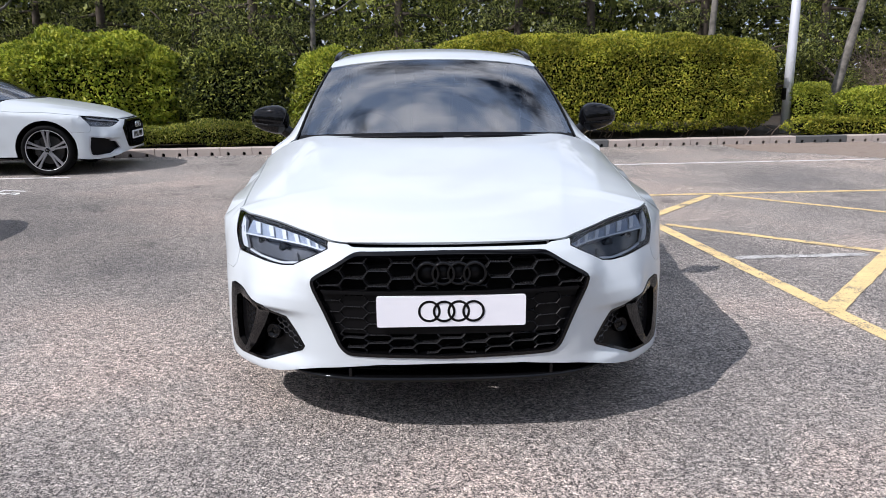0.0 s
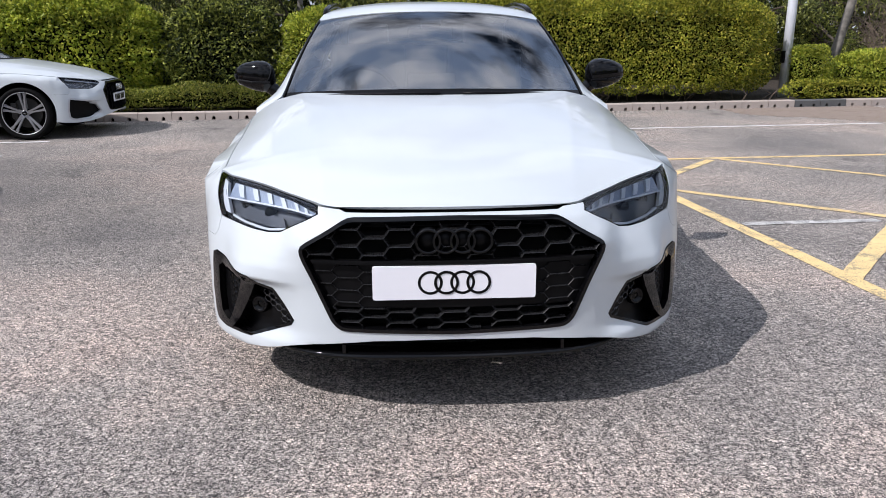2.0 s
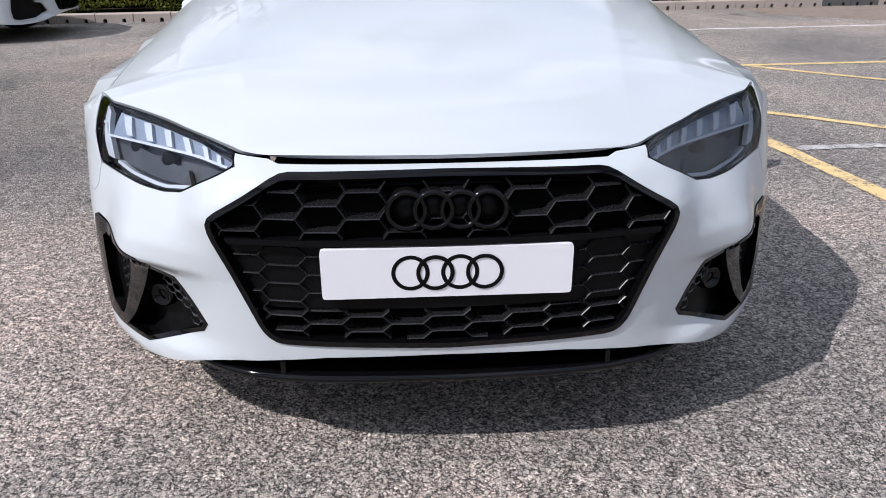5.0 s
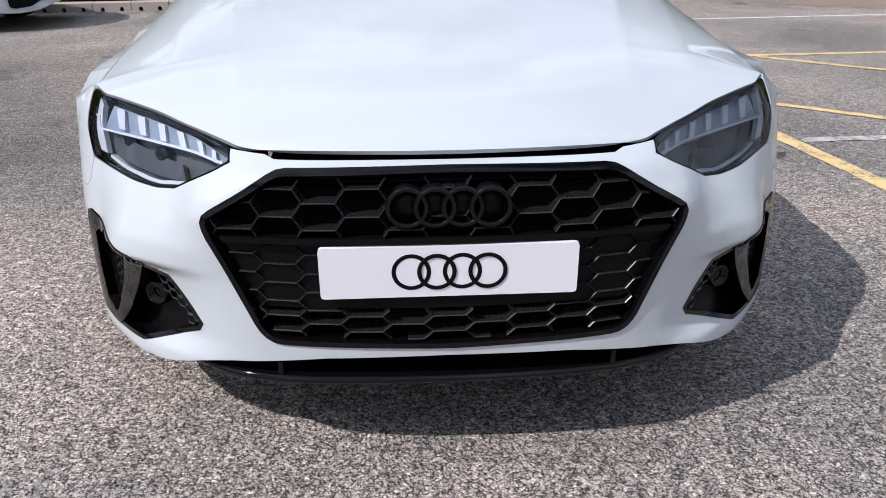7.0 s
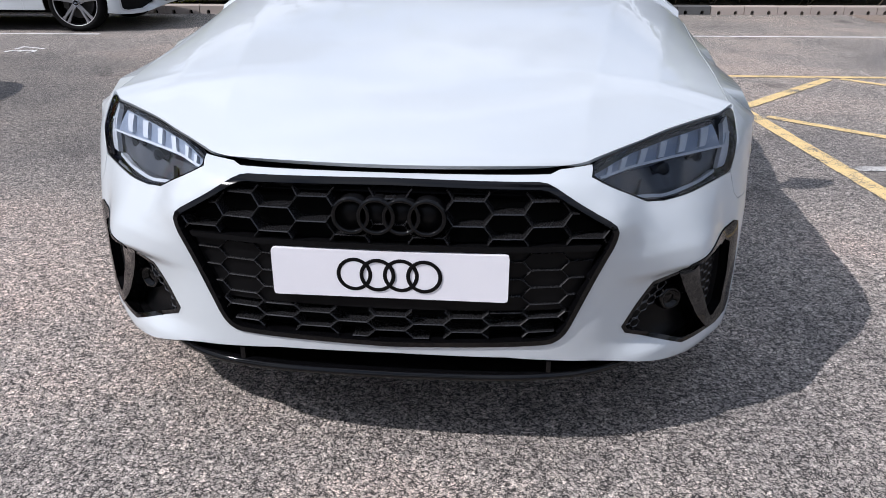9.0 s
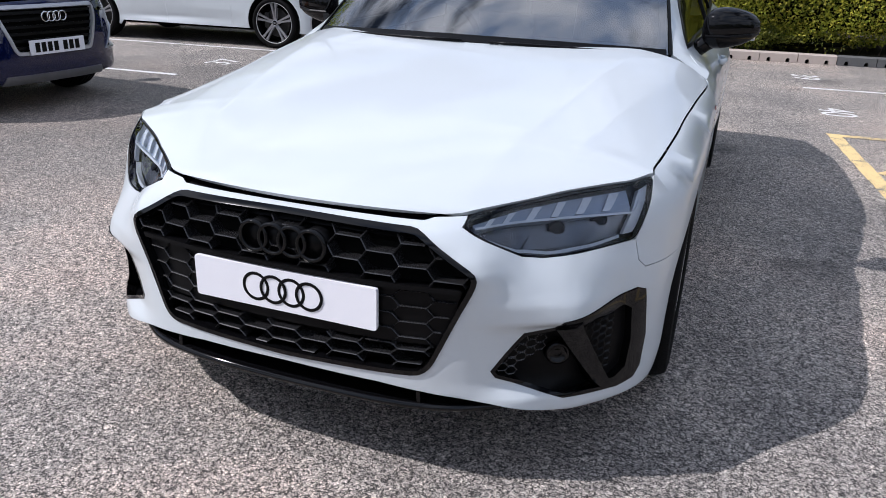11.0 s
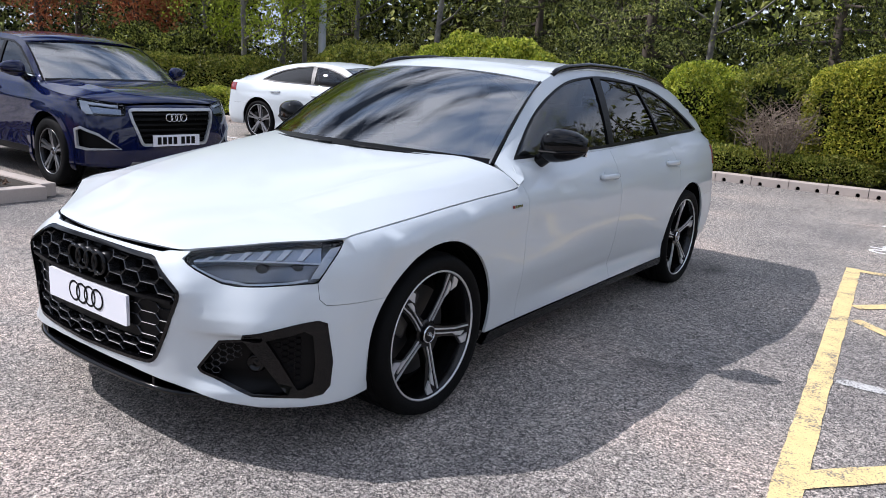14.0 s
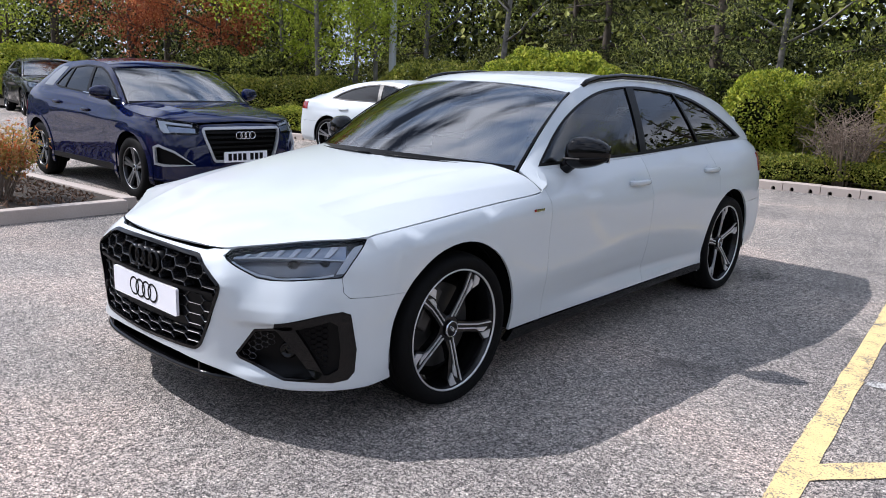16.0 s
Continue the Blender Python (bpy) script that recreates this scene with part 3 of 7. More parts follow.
def grid_skin(name, fn, a, b, na, nb, material, parent, label="", skirt=0.0, lift=0.0):
    """A smooth upward-facing sheet over a regular grid of fn(a, b), with turned-down edges where skirt is given."""
    A, B = np.meshgrid(np.linspace(*a, na), np.linspace(*b, nb))
    P = fn(A.ravel(), B.ravel()).reshape(nb, na, 3)
    n = np.cross(np.gradient(P, axis=1), np.gradient(P, axis=0))
    n /= np.linalg.norm(n, axis=2, keepdims=True) + 1e-12
    n *= np.where(n[..., 2:] < 0, -1.0, 1.0)
    P = P + n * lift
    bm = bmesh.new()
    V = [[bm.verts.new(p) for p in row] for row in P]
    for i in range(nb - 1):
        for j in range(na - 1):
            bm.faces.new((V[i][j], V[i][j + 1], V[i + 1][j + 1], V[i + 1][j]))
    if skirt:
        rim = [(0, j) for j in range(na)] + [(i, na - 1) for i in range(1, nb)] + [(nb - 1, j) for j in range(na - 2, -1, -1)] + [(i, 0) for i in range(nb - 2, 0, -1)]
        top = [bm.verts.new(P[i, j]) for i, j in rim]
        low = [bm.verts.new(P[i, j] - n[i, j] * skirt) for i, j in rim]
        for k in range(len(rim)):
            m = (k + 1) % len(rim)
            bm.faces.new((top[k], low[k], low[m], top[m]))
    bmesh.ops.recalc_face_normals(bm, faces=bm.faces)
    return part(name, bm, material, parent, label, True)


def arc(cy, cz, r, a0, a1, shape, n=14):
    """Part of a wheel arch as (s, z); angles in degrees, 0 to the rear, 90 up."""
    return [(shape.side(cy + r * math.cos(radians(a))), cz + r * math.sin(radians(a))) for a in np.linspace(a0, a1, n)]


def ring_chain(name, centre, r, pitch, thick, material, parent, label, depth=None):
    """Four linked rings in a row, as plain hoops in the x-z plane, under one mount."""
    made_ = []
    for k in range(4):
        bm = bmesh.new()
        cx = centre[0] + (k - 1.5) * pitch
        segs, sect = 40, 8
        d = depth or thick
        rows = [[bm.verts.new((cx + (r + thick / 2 * math.cos(v)) * math.cos(u), centre[1] - (k % 2) * 0.0015 + d / 2 * math.sin(v), centre[2] + (r + thick / 2 * math.cos(v)) * math.sin(u)))
                 for v in [2 * math.pi * j / sect for j in range(sect)]] for u in [2 * math.pi * i / segs for i in range(segs)]]
        for i in range(segs):
            for j in range(sect):
                bm.faces.new((rows[i][j], rows[(i + 1) % segs][j], rows[(i + 1) % segs][(j + 1) % sect], rows[i][(j + 1) % sect]))
        bmesh.ops.recalc_face_normals(bm, faces=bm.faces)
        made_.append(finish(name, bm, material, parent, label, True))
    return made_


# ---------------------------------------------------------------- wheels
def wheel(parent, x, y, r, rim, width, style, side, cap=True):
    """A wheel with its face to +x (side 1) or -x (side -1): tyre, rim, spokes, disc, hub cap."""
    root = finish_wheel_tyre(parent, r, rim, width)
    root.matrix_local = pose(x, y, r, -32, 0, 0) if side > 0 else pose(x, y, r, 0, 0, 180)
    h = width / 2
    bm = bmesh.new()
    add_lathe(bm, [(-h + 0.02, rim - 0.004), (-h + 0.05, rim - 0.018), (h - 0.05, rim - 0.022), (h - 0.022, rim - 0.014), (h - 0.0098, rim - 0.0076)], 48)
    part("rim_barrel", bm, RIM_DARK, root, smooth=True)
    bm = bmesh.new()
    add_lathe(bm, [(h - 0.010, rim - 0.0075), (h - 0.006, rim - 0.006), (h - 0.004, rim - 0.003), (h - 0.006, rim + 0.001), (h - 0.02, rim + 0.003)], 64)
    part("rim_lip", bm, RIM_GREY if style == "twin" else MACHINED, root, "machined bright rim lip", smooth=True)
    bm = bmesh.new()
    add_lathe(bm, [(h - 0.11, 0.05), (h - 0.11, rim * 0.70), (h - 0.135, rim * 0.70), (h - 0.135, 0.05)], 48)
    part("brake_disc", bm, DISC, root)
    bm = bmesh.new()
    add_lathe(bm, [(h - 0.05, 0.0), (h - 0.05, rim - 0.03), (h - 0.20, rim - 0.03)], 32)
    part("wheel_backing", bm, MATT_BLACK, root).location.x = -0.10
    box("brake_caliper", (h - 0.10, -rim * 0.52, rim * 0.12), (0.06, 0.07, 0.19), DISC, root, bevel=0.012)
    face = h - 0.016

    def lay(angle, dish):
        c, s = math.cos(angle), math.sin(angle)
        return lambda p: (face + p[2] - dish * (1 - p[0] / rim) ** 1.5, p[0] * c - p[1] * s, p[0] * s + p[1] * c)

    R = rim - 0.012
    for k in range(5):
        a = 2 * math.pi * k / 5 + math.pi / 2 + (0.10 if style == "blade" else 0)
        if style == "blade":
            fn = lay(a, 0.035)
            bm = bmesh.new()
            add_prism(bm, [(0.03, -0.030), (0.10, -0.020), (R * 0.70, -0.024), (R * 0.85, -0.060), (R, -0.064), (R, 0.032), (R * 0.70, 0.021), (0.10, 0.023), (0.03, 0.030)], lambda p: fn((p[0], p[1], p[2] - 0.006)), 0.035)
            part("spoke", bm, RIM_DARK, root)
            for out in ([(0.048, 0.011), (0.12, 0.009), (R * 0.7, 0.009), (R, 0.016), (R, 0.022), (R * 0.7, 0.0135), (0.12, 0.014), (0.048, 0.017)],
                        [(0.055, -0.007), (R * 0.62, -0.009), (R * 0.64, -0.0045), (0.055, -0.002)],
                        [(R * 0.62, -0.009), (R * 0.68, -0.0045), (R * 0.91, -0.0035), (R * 0.83, -0.021), (R * 0.72, -0.021)],
                        [(R * 0.77, -0.030), (R * 0.93, -0.022), (R, -0.014), (R, -0.050), (R * 0.88, -0.056)]):
                bm = bmesh.new()
                add_prism(bm, out, fn, 0.010)
                part("machined_face", bm, MACHINED, root, "bright machined spoke face")
        else:
            for off in (-0.13, 0.13):
                fn = lay(a + off, 0.030)
                bm = bmesh.new()
                add_prism(bm, [(0.03, -0.016 + off * 0.1), (0.09, -0.010), (R * 0.8, -0.012), (R, -0.019), (R, 0.019), (R * 0.8, 0.012), (0.09, 0.010), (0.03, 0.016)], fn, 0.03)
                part("spoke", bm, TWIN_RIM if style == "twin_dark" else RIM_GREY, root)
    bm = bmesh.new()
    add_lathe(bm, [(face - 0.07, 0.060), (face - 0.032, 0.060), (face - 0.026, 0.052), (face - 0.026, 0.036), (face - 0.014, 0.034), (face - 0.012, 0.0)], 32)
    part("hub_cap", bm, GLOSS_BLACK, root, smooth=False)
    bm = bmesh.new()
    add_lathe(bm, [(face - 0.018, 0.036), (face - 0.012, 0.035), (face - 0.012, 0.031), (face - 0.015, 0.031)], 32)
    part("hub_ring", bm, CHROME, root, smooth=True)
    for rc in ring_chain("hub_emblem", (0, 0, 0), 0.0072, 0.009, 0.002, CHROME, root, ""):
        rc.matrix_local = pose(face - 0.010, 0, 0, 0, 0, 90)
    for k in range(5):
        a = 2 * math.pi * (k + 0.5) / 5 + math.pi / 2
        bm = bmesh.new()
        add_lathe(bm, [(face - 0.055, 0.010), (face - 0.034, 0.010), (face - 0.033, 0.0)], 6)
        b = part("wheel_bolt", bm, SATIN_BLACK, root)
        b.location = (0, 0.050 * math.cos(a), 0.050 * math.sin(a))
    return root


def finish_wheel_tyre(parent, r, rim, width):
    h = width / 2
    bm = bmesh.new()
    sw = r - rim
    prof = [(-h + 0.015, rim - 0.006), (-h - 0.004, rim + sw * 0.35), (-h + 0.004, rim + sw * 0.75), (-h + 0.022, r - 0.006), (-h * 0.6, r)]
    for g in (-0.55, -0.18, 0.18, 0.55):
        prof += [(h * g - 0.006, r), (h * g - 0.004, r - 0.007), (h * g + 0.004, r - 0.007), (h * g + 0.006, r)]
    prof += [(h * 0.62, r), (h - 0.022, r - 0.006), (h + 0.002, rim + sw * 0.75), (h + 0.007, rim + sw * 0.4), (h + 0.001, rim + 0.012), (h - 0.012, rim - 0.006)]
    add_lathe(bm, prof, 72)
    return part("wheel", bm, RUBBER, parent, "black low-profile tyre on alloy rim", True)


# ---------------------------------------------------------------- cars
def mirror_surf(fn):
    def flipped(a, b):
        p = fn(a, b)
        return p * np.array([-1.0, 1.0, 1.0])
    return flipped


def build_car(root, S, paint, d):
    """The panels, glass, wheels and cabin that all cars share. d: their outlines and sizes."""
    side, foot = S.side, S.foot
    (wy1, wy2), wr, hub_x = d["axles"], d["wheel_r"], d["hub_x"]
    ar = d["arch_r"]
    sill, lo_front = d["sill"], d["lower_edge"]
    lamp = [(foot(x, y), z) for x, y, z in d["lamp"]]
    belt = lambda s: float(S.belt(s)[0])
    arch_mid = wr + 0.002

    # nose: bumper skin with its openings
    z_gap = d["bumper_gap"]
    ang = 180 - math.degrees(math.asin((z_gap - arch_mid) / ar))
    low_ang = 180 + math.degrees(math.asin((arch_mid - lo_front[-1][2]) / ar))
    arc_f = arc(wy1, arch_mid, ar, ang, low_ang, S, 10)
    n_low = d["lamp_lower"]
    top_mid = d["nose_top"]
    half = [(0.0, top_mid)] + [(foot(x, y), z) for x, y, z in d["nose_edge"]] + lamp[:n_low] + [(lamp[n_low - 1][0] + 0.006, z_gap + 0.02), (lamp[n_low - 1][0] + 0.03, z_gap)] + arc_f + [(foot(x, y), z) for x, y, z in reversed(lo_front)]
    outer = both(half)
    grille = both([(S.ahead(x), z) for x, z in d["grille"]])
    grille = rounded(grille, 0.02)
    holes = [grille] + [[(foot(x, y), z) for x, y, z in o] for o in d["intakes"]] + [[(-foot(x, y), z) for x, y, z in o] for o in d["intakes"]]
    panel("front_bumper", outer, S.wrap, paint, root, holes, d.get("nose_step", 0.026), 0.02, gap=0.0010)
    lamp_lens = lamp + [(s, belt(s)) for s in np.linspace(lamp[-1][0] - 0.04, lamp[0][0] + 0.04, 7)]
    parts = {"grille": grille, "lamp": lamp_lens}
    lamp_lens = rounded(lamp_lens, 0.016, 4)

    # flanks
    q = side
    y_d1, y_d2, y_d3 = d["doors"]
    arc_front = arc(wy1, arch_mid, ar, -math.degrees(math.asin((arch_mid - sill) / ar)), ang, S, 22)
    fender = [(q(y_d1), sill), (q(y_d1), belt(q(y_d1)))]
    s0, s1 = lamp[-1][0], q(y_d1) - 0.02
    fender += [(s, belt(s)) for s in np.linspace(s1 + 0.015, s0 + 0.01, 60)] + [lamp[-1]] + lamp[n_low - 1:-1][::-1] + [(lamp[n_low - 1][0] + 0.006, z_gap + 0.02), (lamp[n_low - 1][0] + 0.03, z_gap)] + arc_front[::-1]
    ra = arc(wy2, arch_mid, ar, 180 + math.degrees(math.asin((arch_mid - sill) / ar)), 90, S, 14)
    da = arc(wy2, arch_mid, ar + 0.025, 200, 128, S, 8)
    door_f = [(q(y_d1), sill), (q(y_d2), sill + 0.004)] + [(s, belt(s)) for s in np.linspace(q(y_d2), q(y_d1) + 0.008, 90)] + [(q(y_d1), belt(q(y_d1)))]
    door_r = [(q(y_d2), sill + 0.004), (da[0][0] - 0.06, sill + 0.006)] + da + [(q(y_d3 + 0.02), 0.80), (q(y_d3), belt(q(y_d3)))] + [(s, belt(s)) for s in np.linspace(q(y_d3) - 0.02, q(y_d2), 10)]
    rear_s, mid_z = q(d["tail_y"]), d["tail_gap"]
    rear_arc = arc(wy2, arch_mid, ar, 200, math.degrees(math.asin((mid_z - arch_mid) / ar)), S, 22)
    quarter = [(q(y_d3), belt(q(y_d3))), (q(y_d3 + 0.02), 0.80)] + da[::-1] + [(rear_arc[0][0], rear_arc[0][1])] + rear_arc[1:] + [(rear_s, mid_z)] + [(rear_s, 0.75)] + [(s, belt(s)) for s in np.linspace(rear_s, q(y_d3) + 0.02, 12)]
    low_arc = arc(wy2, arch_mid, ar, math.degrees(math.asin((mid_z - arch_mid) / ar)), -15, S, 10)
    for sg in (1, -1):
        fn = S.wrap if sg > 0 else mirror_surf(S.wrap)
        fl = sg < 0
        kw = dict(flip=fl, step=0.045, gap=0.0010)
        panel("front_wing", fender, fn, paint, root, **kw)
        panel("front_door", door_f, fn, paint, root, **kw)
        panel("rear_door", door_r, fn, paint, root, **kw)
        panel("rear_quarter", quarter, fn, paint, root, **kw)
        panel("rear_bumper", [(low_arc[-1][0], low_arc[-1][1])] + [(S.end, 0.24), (S.end, mid_z), (rear_s, mid_z)] + low_arc[:-1], fn, paint, root, step=0.08, gap=0.0015, flip=fl)
        panel("tailgate_skin", [(rear_s, mid_z), (S.end, mid_z), (S.end, belt(S.end))] + [(s, belt(s)) for s in np.linspace(S.end - 0.05, rear_s, 10)], fn, paint, root, step=0.08, gap=0.0015, flip=fl)
        panel("tail_lamp", [(rear_s + 0.01, 0.80), (rear_s + 0.42, 0.82), (rear_s + 0.40, 0.92), (rear_s + 0.03, 0.93)], fn, RED_LENS, root, step=0.06, lift=0.006, flip=fl)
        # added near-black sheet under the skin, stands for shade in the panel gaps
        panel("gap_shade_sheet", [(0.0, 0.26), (q(wy1 - ar), 0.26)] + arc(wy1, arch_mid, ar - 0.002, 190, -10, S, 20) + [(q(wy1 + ar), 0.24), (q(wy2 - ar), 0.24)] + arc(wy2, arch_mid, ar - 0.002, 190, -10, S, 20)
              + [(q(wy2 + ar), 0.26), (S.end, 0.3), (S.end, belt(S.end) - 0.01)] + [(s, belt(s) - 0.012) for s in np.linspace(S.end - 0.05, 0.1, 50)] + [(0.0, belt(0.0) - 0.012)], fn, MATT_BLACK, root, step=0.09, lift=-0.085, flange=0.0, flip=fl, label="added black sheet giving the panel gaps their shade")
        if d.get("sill_trim", True):
            panel("sill_blade", [(q(wy1 + ar - 0.015), sill - 0.055), (q(wy2 - ar + 0.02), sill - 0.045), (q(wy2 - ar + 0.01), sill + 0.004), (q(wy1 + ar + 0.03), sill - 0.006)], fn, GLOSS_BLACK if d.get("gloss_sill") else SATIN_BLACK, root, step=0.08, lift=0.004, flange=0.03, flip=fl)
        for wy in (wy1, wy2):
            bm = bmesh.new()
            add_lathe(bm, [(hub_x - 0.34, 0.02), (hub_x - 0.34, ar + 0.004), (hub_x - 0.015, ar + 0.004)], 28, radians(-12), radians(192))
            ln = part("arch_liner", bm, MATT_BLACK, root)
            ln.matrix_local = pose(0, wy, arch_mid, 0, 0, 0) @ Matrix.Diagonal((sg, 1, 1, 1))
        if d.get("arch_trim"):
            for wy, a0, a1 in ((wy1, -20, 198), (wy2, -20, 198)):
                o = arc(wy, arch_mid, ar + 0.052, a0, a1, S, 26) + arc(wy, arch_mid, ar - 0.004, a1, a0, S, 26)
                panel("arch_moulding", o, fn, paint, root, step=0.05, lift=0.010, flange=0.012, flip=fl)
        # roof sides, windows and their trims
        up = S.upper if sg > 0 else mirror_surf(S.upper)
        zt = lambda y: float(S.top(y)[0][1])
        zb = lambda y: float(S.belt(side(y))[0])
        y0, y1 = S.front, d["roof_end"]
        win = d["window"]
        outer_u = [(y, zb(y)) for y in np.linspace(y0 + 0.012, y1, 26)] + [(y, zt(y)) for y in np.linspace(y1, y0, 30)]
        trim = grown(win, 0.008)
        panel("roof_side", outer_u, up, paint, root, [trim], 0.045, 0.015, flip=fl)
        ps = d["panes"]
        panel("window_trim", grown(win, 0.007), up, SATIN_BLACK, root, [grown(w, 0.005) for w in ps], 0.04, 0.02, lift=0.002, flip=fl, label="black window surround")
        for k, w in enumerate(ps):
            panel("side_window", grown(w, 0.008), up, DOOR_GLASS if k == 0 and not d.get("all_dark") else DARK_GLASS, root, (), 0.06, 0.0, lift=-0.006, flip=fl, label="tinted side window" if k else "front door window")
        for hy, hz in d["handles"]:
            door_handle(root, S, sg, hy, hz, paint)
        panel("lamp_housing", lamp_lens, fn, LAMP_GREY if not d.get("black_lamp") else SATIN_BLACK, root, step=0.03, lift=-0.055, flange=-0.052, flip=fl, label="dark headlamp housing")
        panel("headlamp_lens", grown(lamp_lens, -0.003), fn, LENS_GLASS, root, step=0.03, lift=-0.001, flange=0.0, flip=fl, label="clear headlamp lens")
        panel("headlamp_seal", grown(lamp_lens, -0.001), fn, GLOSS_BLACK, root, [grown(lamp_lens, -0.0042)], 0.03, 0.02, lift=-0.0015, flip=fl)
        door_mirror(root, d, sg, d.get("mirror_paint", PIANO))

    # bonnet, screen, roof, tail
    grid_skin("bonnet", S.hood, (-1.0, 1.0), (0.006, 1.0), 131, 80, paint, root, "", 0.011)
    panel("scuttle", [(-0.99, -0.10), (0.99, -0.10), (0.99, 0.02), (-0.99, 0.02)], S.screen, SATIN_BLACK, root, step=0.05, flange=0.02, lift=-0.012, stretch=(0.7, 0.7))
    grid_skin("windscreen", S.screen, (-0.985, 0.985), (0.0, 1.0), 49, 25, SCREEN_GLASS, root, "", 0.0, -0.003)
    for lo_a, hi_a in ((-1.0, -0.988), (0.988, 1.0)):
        grid_skin("screen_trim", S.screen, (lo_a, hi_a), (0.0, 1.0), 3, 25, SATIN_BLACK, root, "black trim strip beside the windscreen", 0.006, 0.002)
    grid_skin("cowl_strip", S.screen, (-0.976, 0.976), (-0.01, 0.034), 41, 3, SATIN_BLACK, root, "black strip at the foot of the windscreen", 0.006, 0.001)
    panel("windscreen_surround", [(-1.0, -0.01), (1.0, -0.01), (1.0, 1.01), (-1.0, 1.01)], S.screen, GLOSS_BLACK, root, [rounded([(-0.955, 0.06), (0.955, 0.06), (0.948, 0.970), (-0.948, 0.970)], 0.05)], 0.06, 0.01, lift=-0.007, stretch=(0.7, 0.7), label="black ceramic border of the windscreen")
    panel("sensor_mask", rounded([(-0.30, 0.985), (-0.28, 0.885), (-0.11, 0.875), (-0.07, 0.80), (0.07, 0.80), (0.11, 0.875), (0.28, 0.885), (0.30, 0.985)], 0.02), S.screen, SATIN_BLACK, root, step=0.05, flange=0.0, lift=-0.009, stretch=(0.7, 0.7), label="dark sensor patch at the top of the windscreen")
    yr, ye = S.screen_rows[1][1], d["roof_end"]
    panel("roof", [(-1.0, yr), (1.0, yr), (1.0, ye), (-1.0, ye)], S.roof, paint, root, step=0.06, flange=0.02, stretch=(0.6, 1.0))
    panel("headliner", [(-0.97, yr + 0.03), (0.97, yr + 0.03), (0.97, ye - 0.05), (-0.97, ye - 0.05)], S.roof, HEADLINER, root, step=0.15, flange=0.0, lift=-0.03, stretch=(0.6, 1.0))
    tx, tz = S.top(ye)[0]
    sb = S.wrap(np.array([S.end]), np.array([belt(S.end)]))[0]
    bx = d.get("hatch_x", 0.62)

    def hatch(a, b):
        r = a * a
        x = a * (tx + (bx - tx) * b)
        y = (ye + 0.02 * (1 - r)) * (1 - b) + (sb[1] - 0.10 * r) * b
        z = (tz + S.crown * (1 - np.abs(a) ** 2.6)) * (1 - b) + (sb[2] + 0.005) * b
        return np.stack([x, y, z], 1)
    panel("rear_screen", [(-0.9, 0.06), (0.9, 0.06), (0.9, 0.92), (-0.9, 0.92)], hatch, DARK_GLASS, root, step=0.08, flange=0.0, stretch=(0.6, 0.4), flip=True, lift=-0.006)
    panel("tailgate_frame", [(-1.02, 0.0), (1.02, 0.0), (1.08, 1.0), (-1.08, 1.0)], hatch, paint, root, [[(-0.9, 0.06), (0.9, 0.06), (0.9, 0.92), (-0.9, 0.92)]], 0.06, 0.012, stretch=(0.6, 0.4), flip=True)
    # floor and wheels
    L = S.plan(S.end)[0][1]
    bm = bmesh.new()
    add_box(bm, (0, (wy1 + wy2) / 2, 0.215), (1.1, L - 0.8, 0.05), None, 0.01)
    part("floor_pan", bm, MATT_BLACK, root)
    w1 = wheel(root, hub_x - d["tyre_w"] / 2, wy1, wr, d["rim_r"], d["tyre_w"], d["wheel_style"], 1)
    for x, y, rz in ((hub_x - d["tyre_w"] / 2, wy2, 0), (-hub_x + d["tyre_w"] / 2, wy1, 180), (-hub_x + d["tyre_w"] / 2, wy2, 180)):
        c = copy_thing(w1, pose(x, y, wr, 0, 0, rz))
    cabin(root, d)
    return parts


def door_handle(root, S, sg, y, z, paint):
    """A bow handle standing off a shallow dark pocket."""
    s = S.side(y)
    base = S.wrap(np.array([s - 0.09, s, s + 0.09]), np.array([z, z, z]))
    bm = bmesh.new()
    path = []
    for k, (off, out) in enumerate(((-0.105, 0.0), (-0.095, 0.022), (-0.06, 0.031), (0.0, 0.034), (0.06, 0.032), (0.095, 0.022), (0.105, 0.0))):
        p = base[1] + np.array([out, off, -off * 0.02])
        path.append((sg * p[0], p[1], p[2]))
    add_tube(bm, path, [0.012, 0.014, 0.015, 0.016, 0.015, 0.014, 0.012], 10)
    bmesh.ops.scale(bm, vec=(0.75, 1, 1), space=Matrix.Translation((-sg * base[1][0], 0, 0)), verts=bm.verts)
    bmesh.ops.recalc_face_normals(bm, faces=bm.faces)
    h = part("door_handle", bm, paint, root, smooth=True)
    fn = S.wrap if sg > 0 else mirror_surf(S.wrap)
    panel("handle_pocket", rounded([(s - 0.055, z - 0.012), (s + 0.055, z - 0.012), (s + 0.045, z + 0.028), (s - 0.045, z + 0.028)], 0.02), fn, paint, root, step=0.02, lift=0.002, flange=0.004, flip=sg < 0)


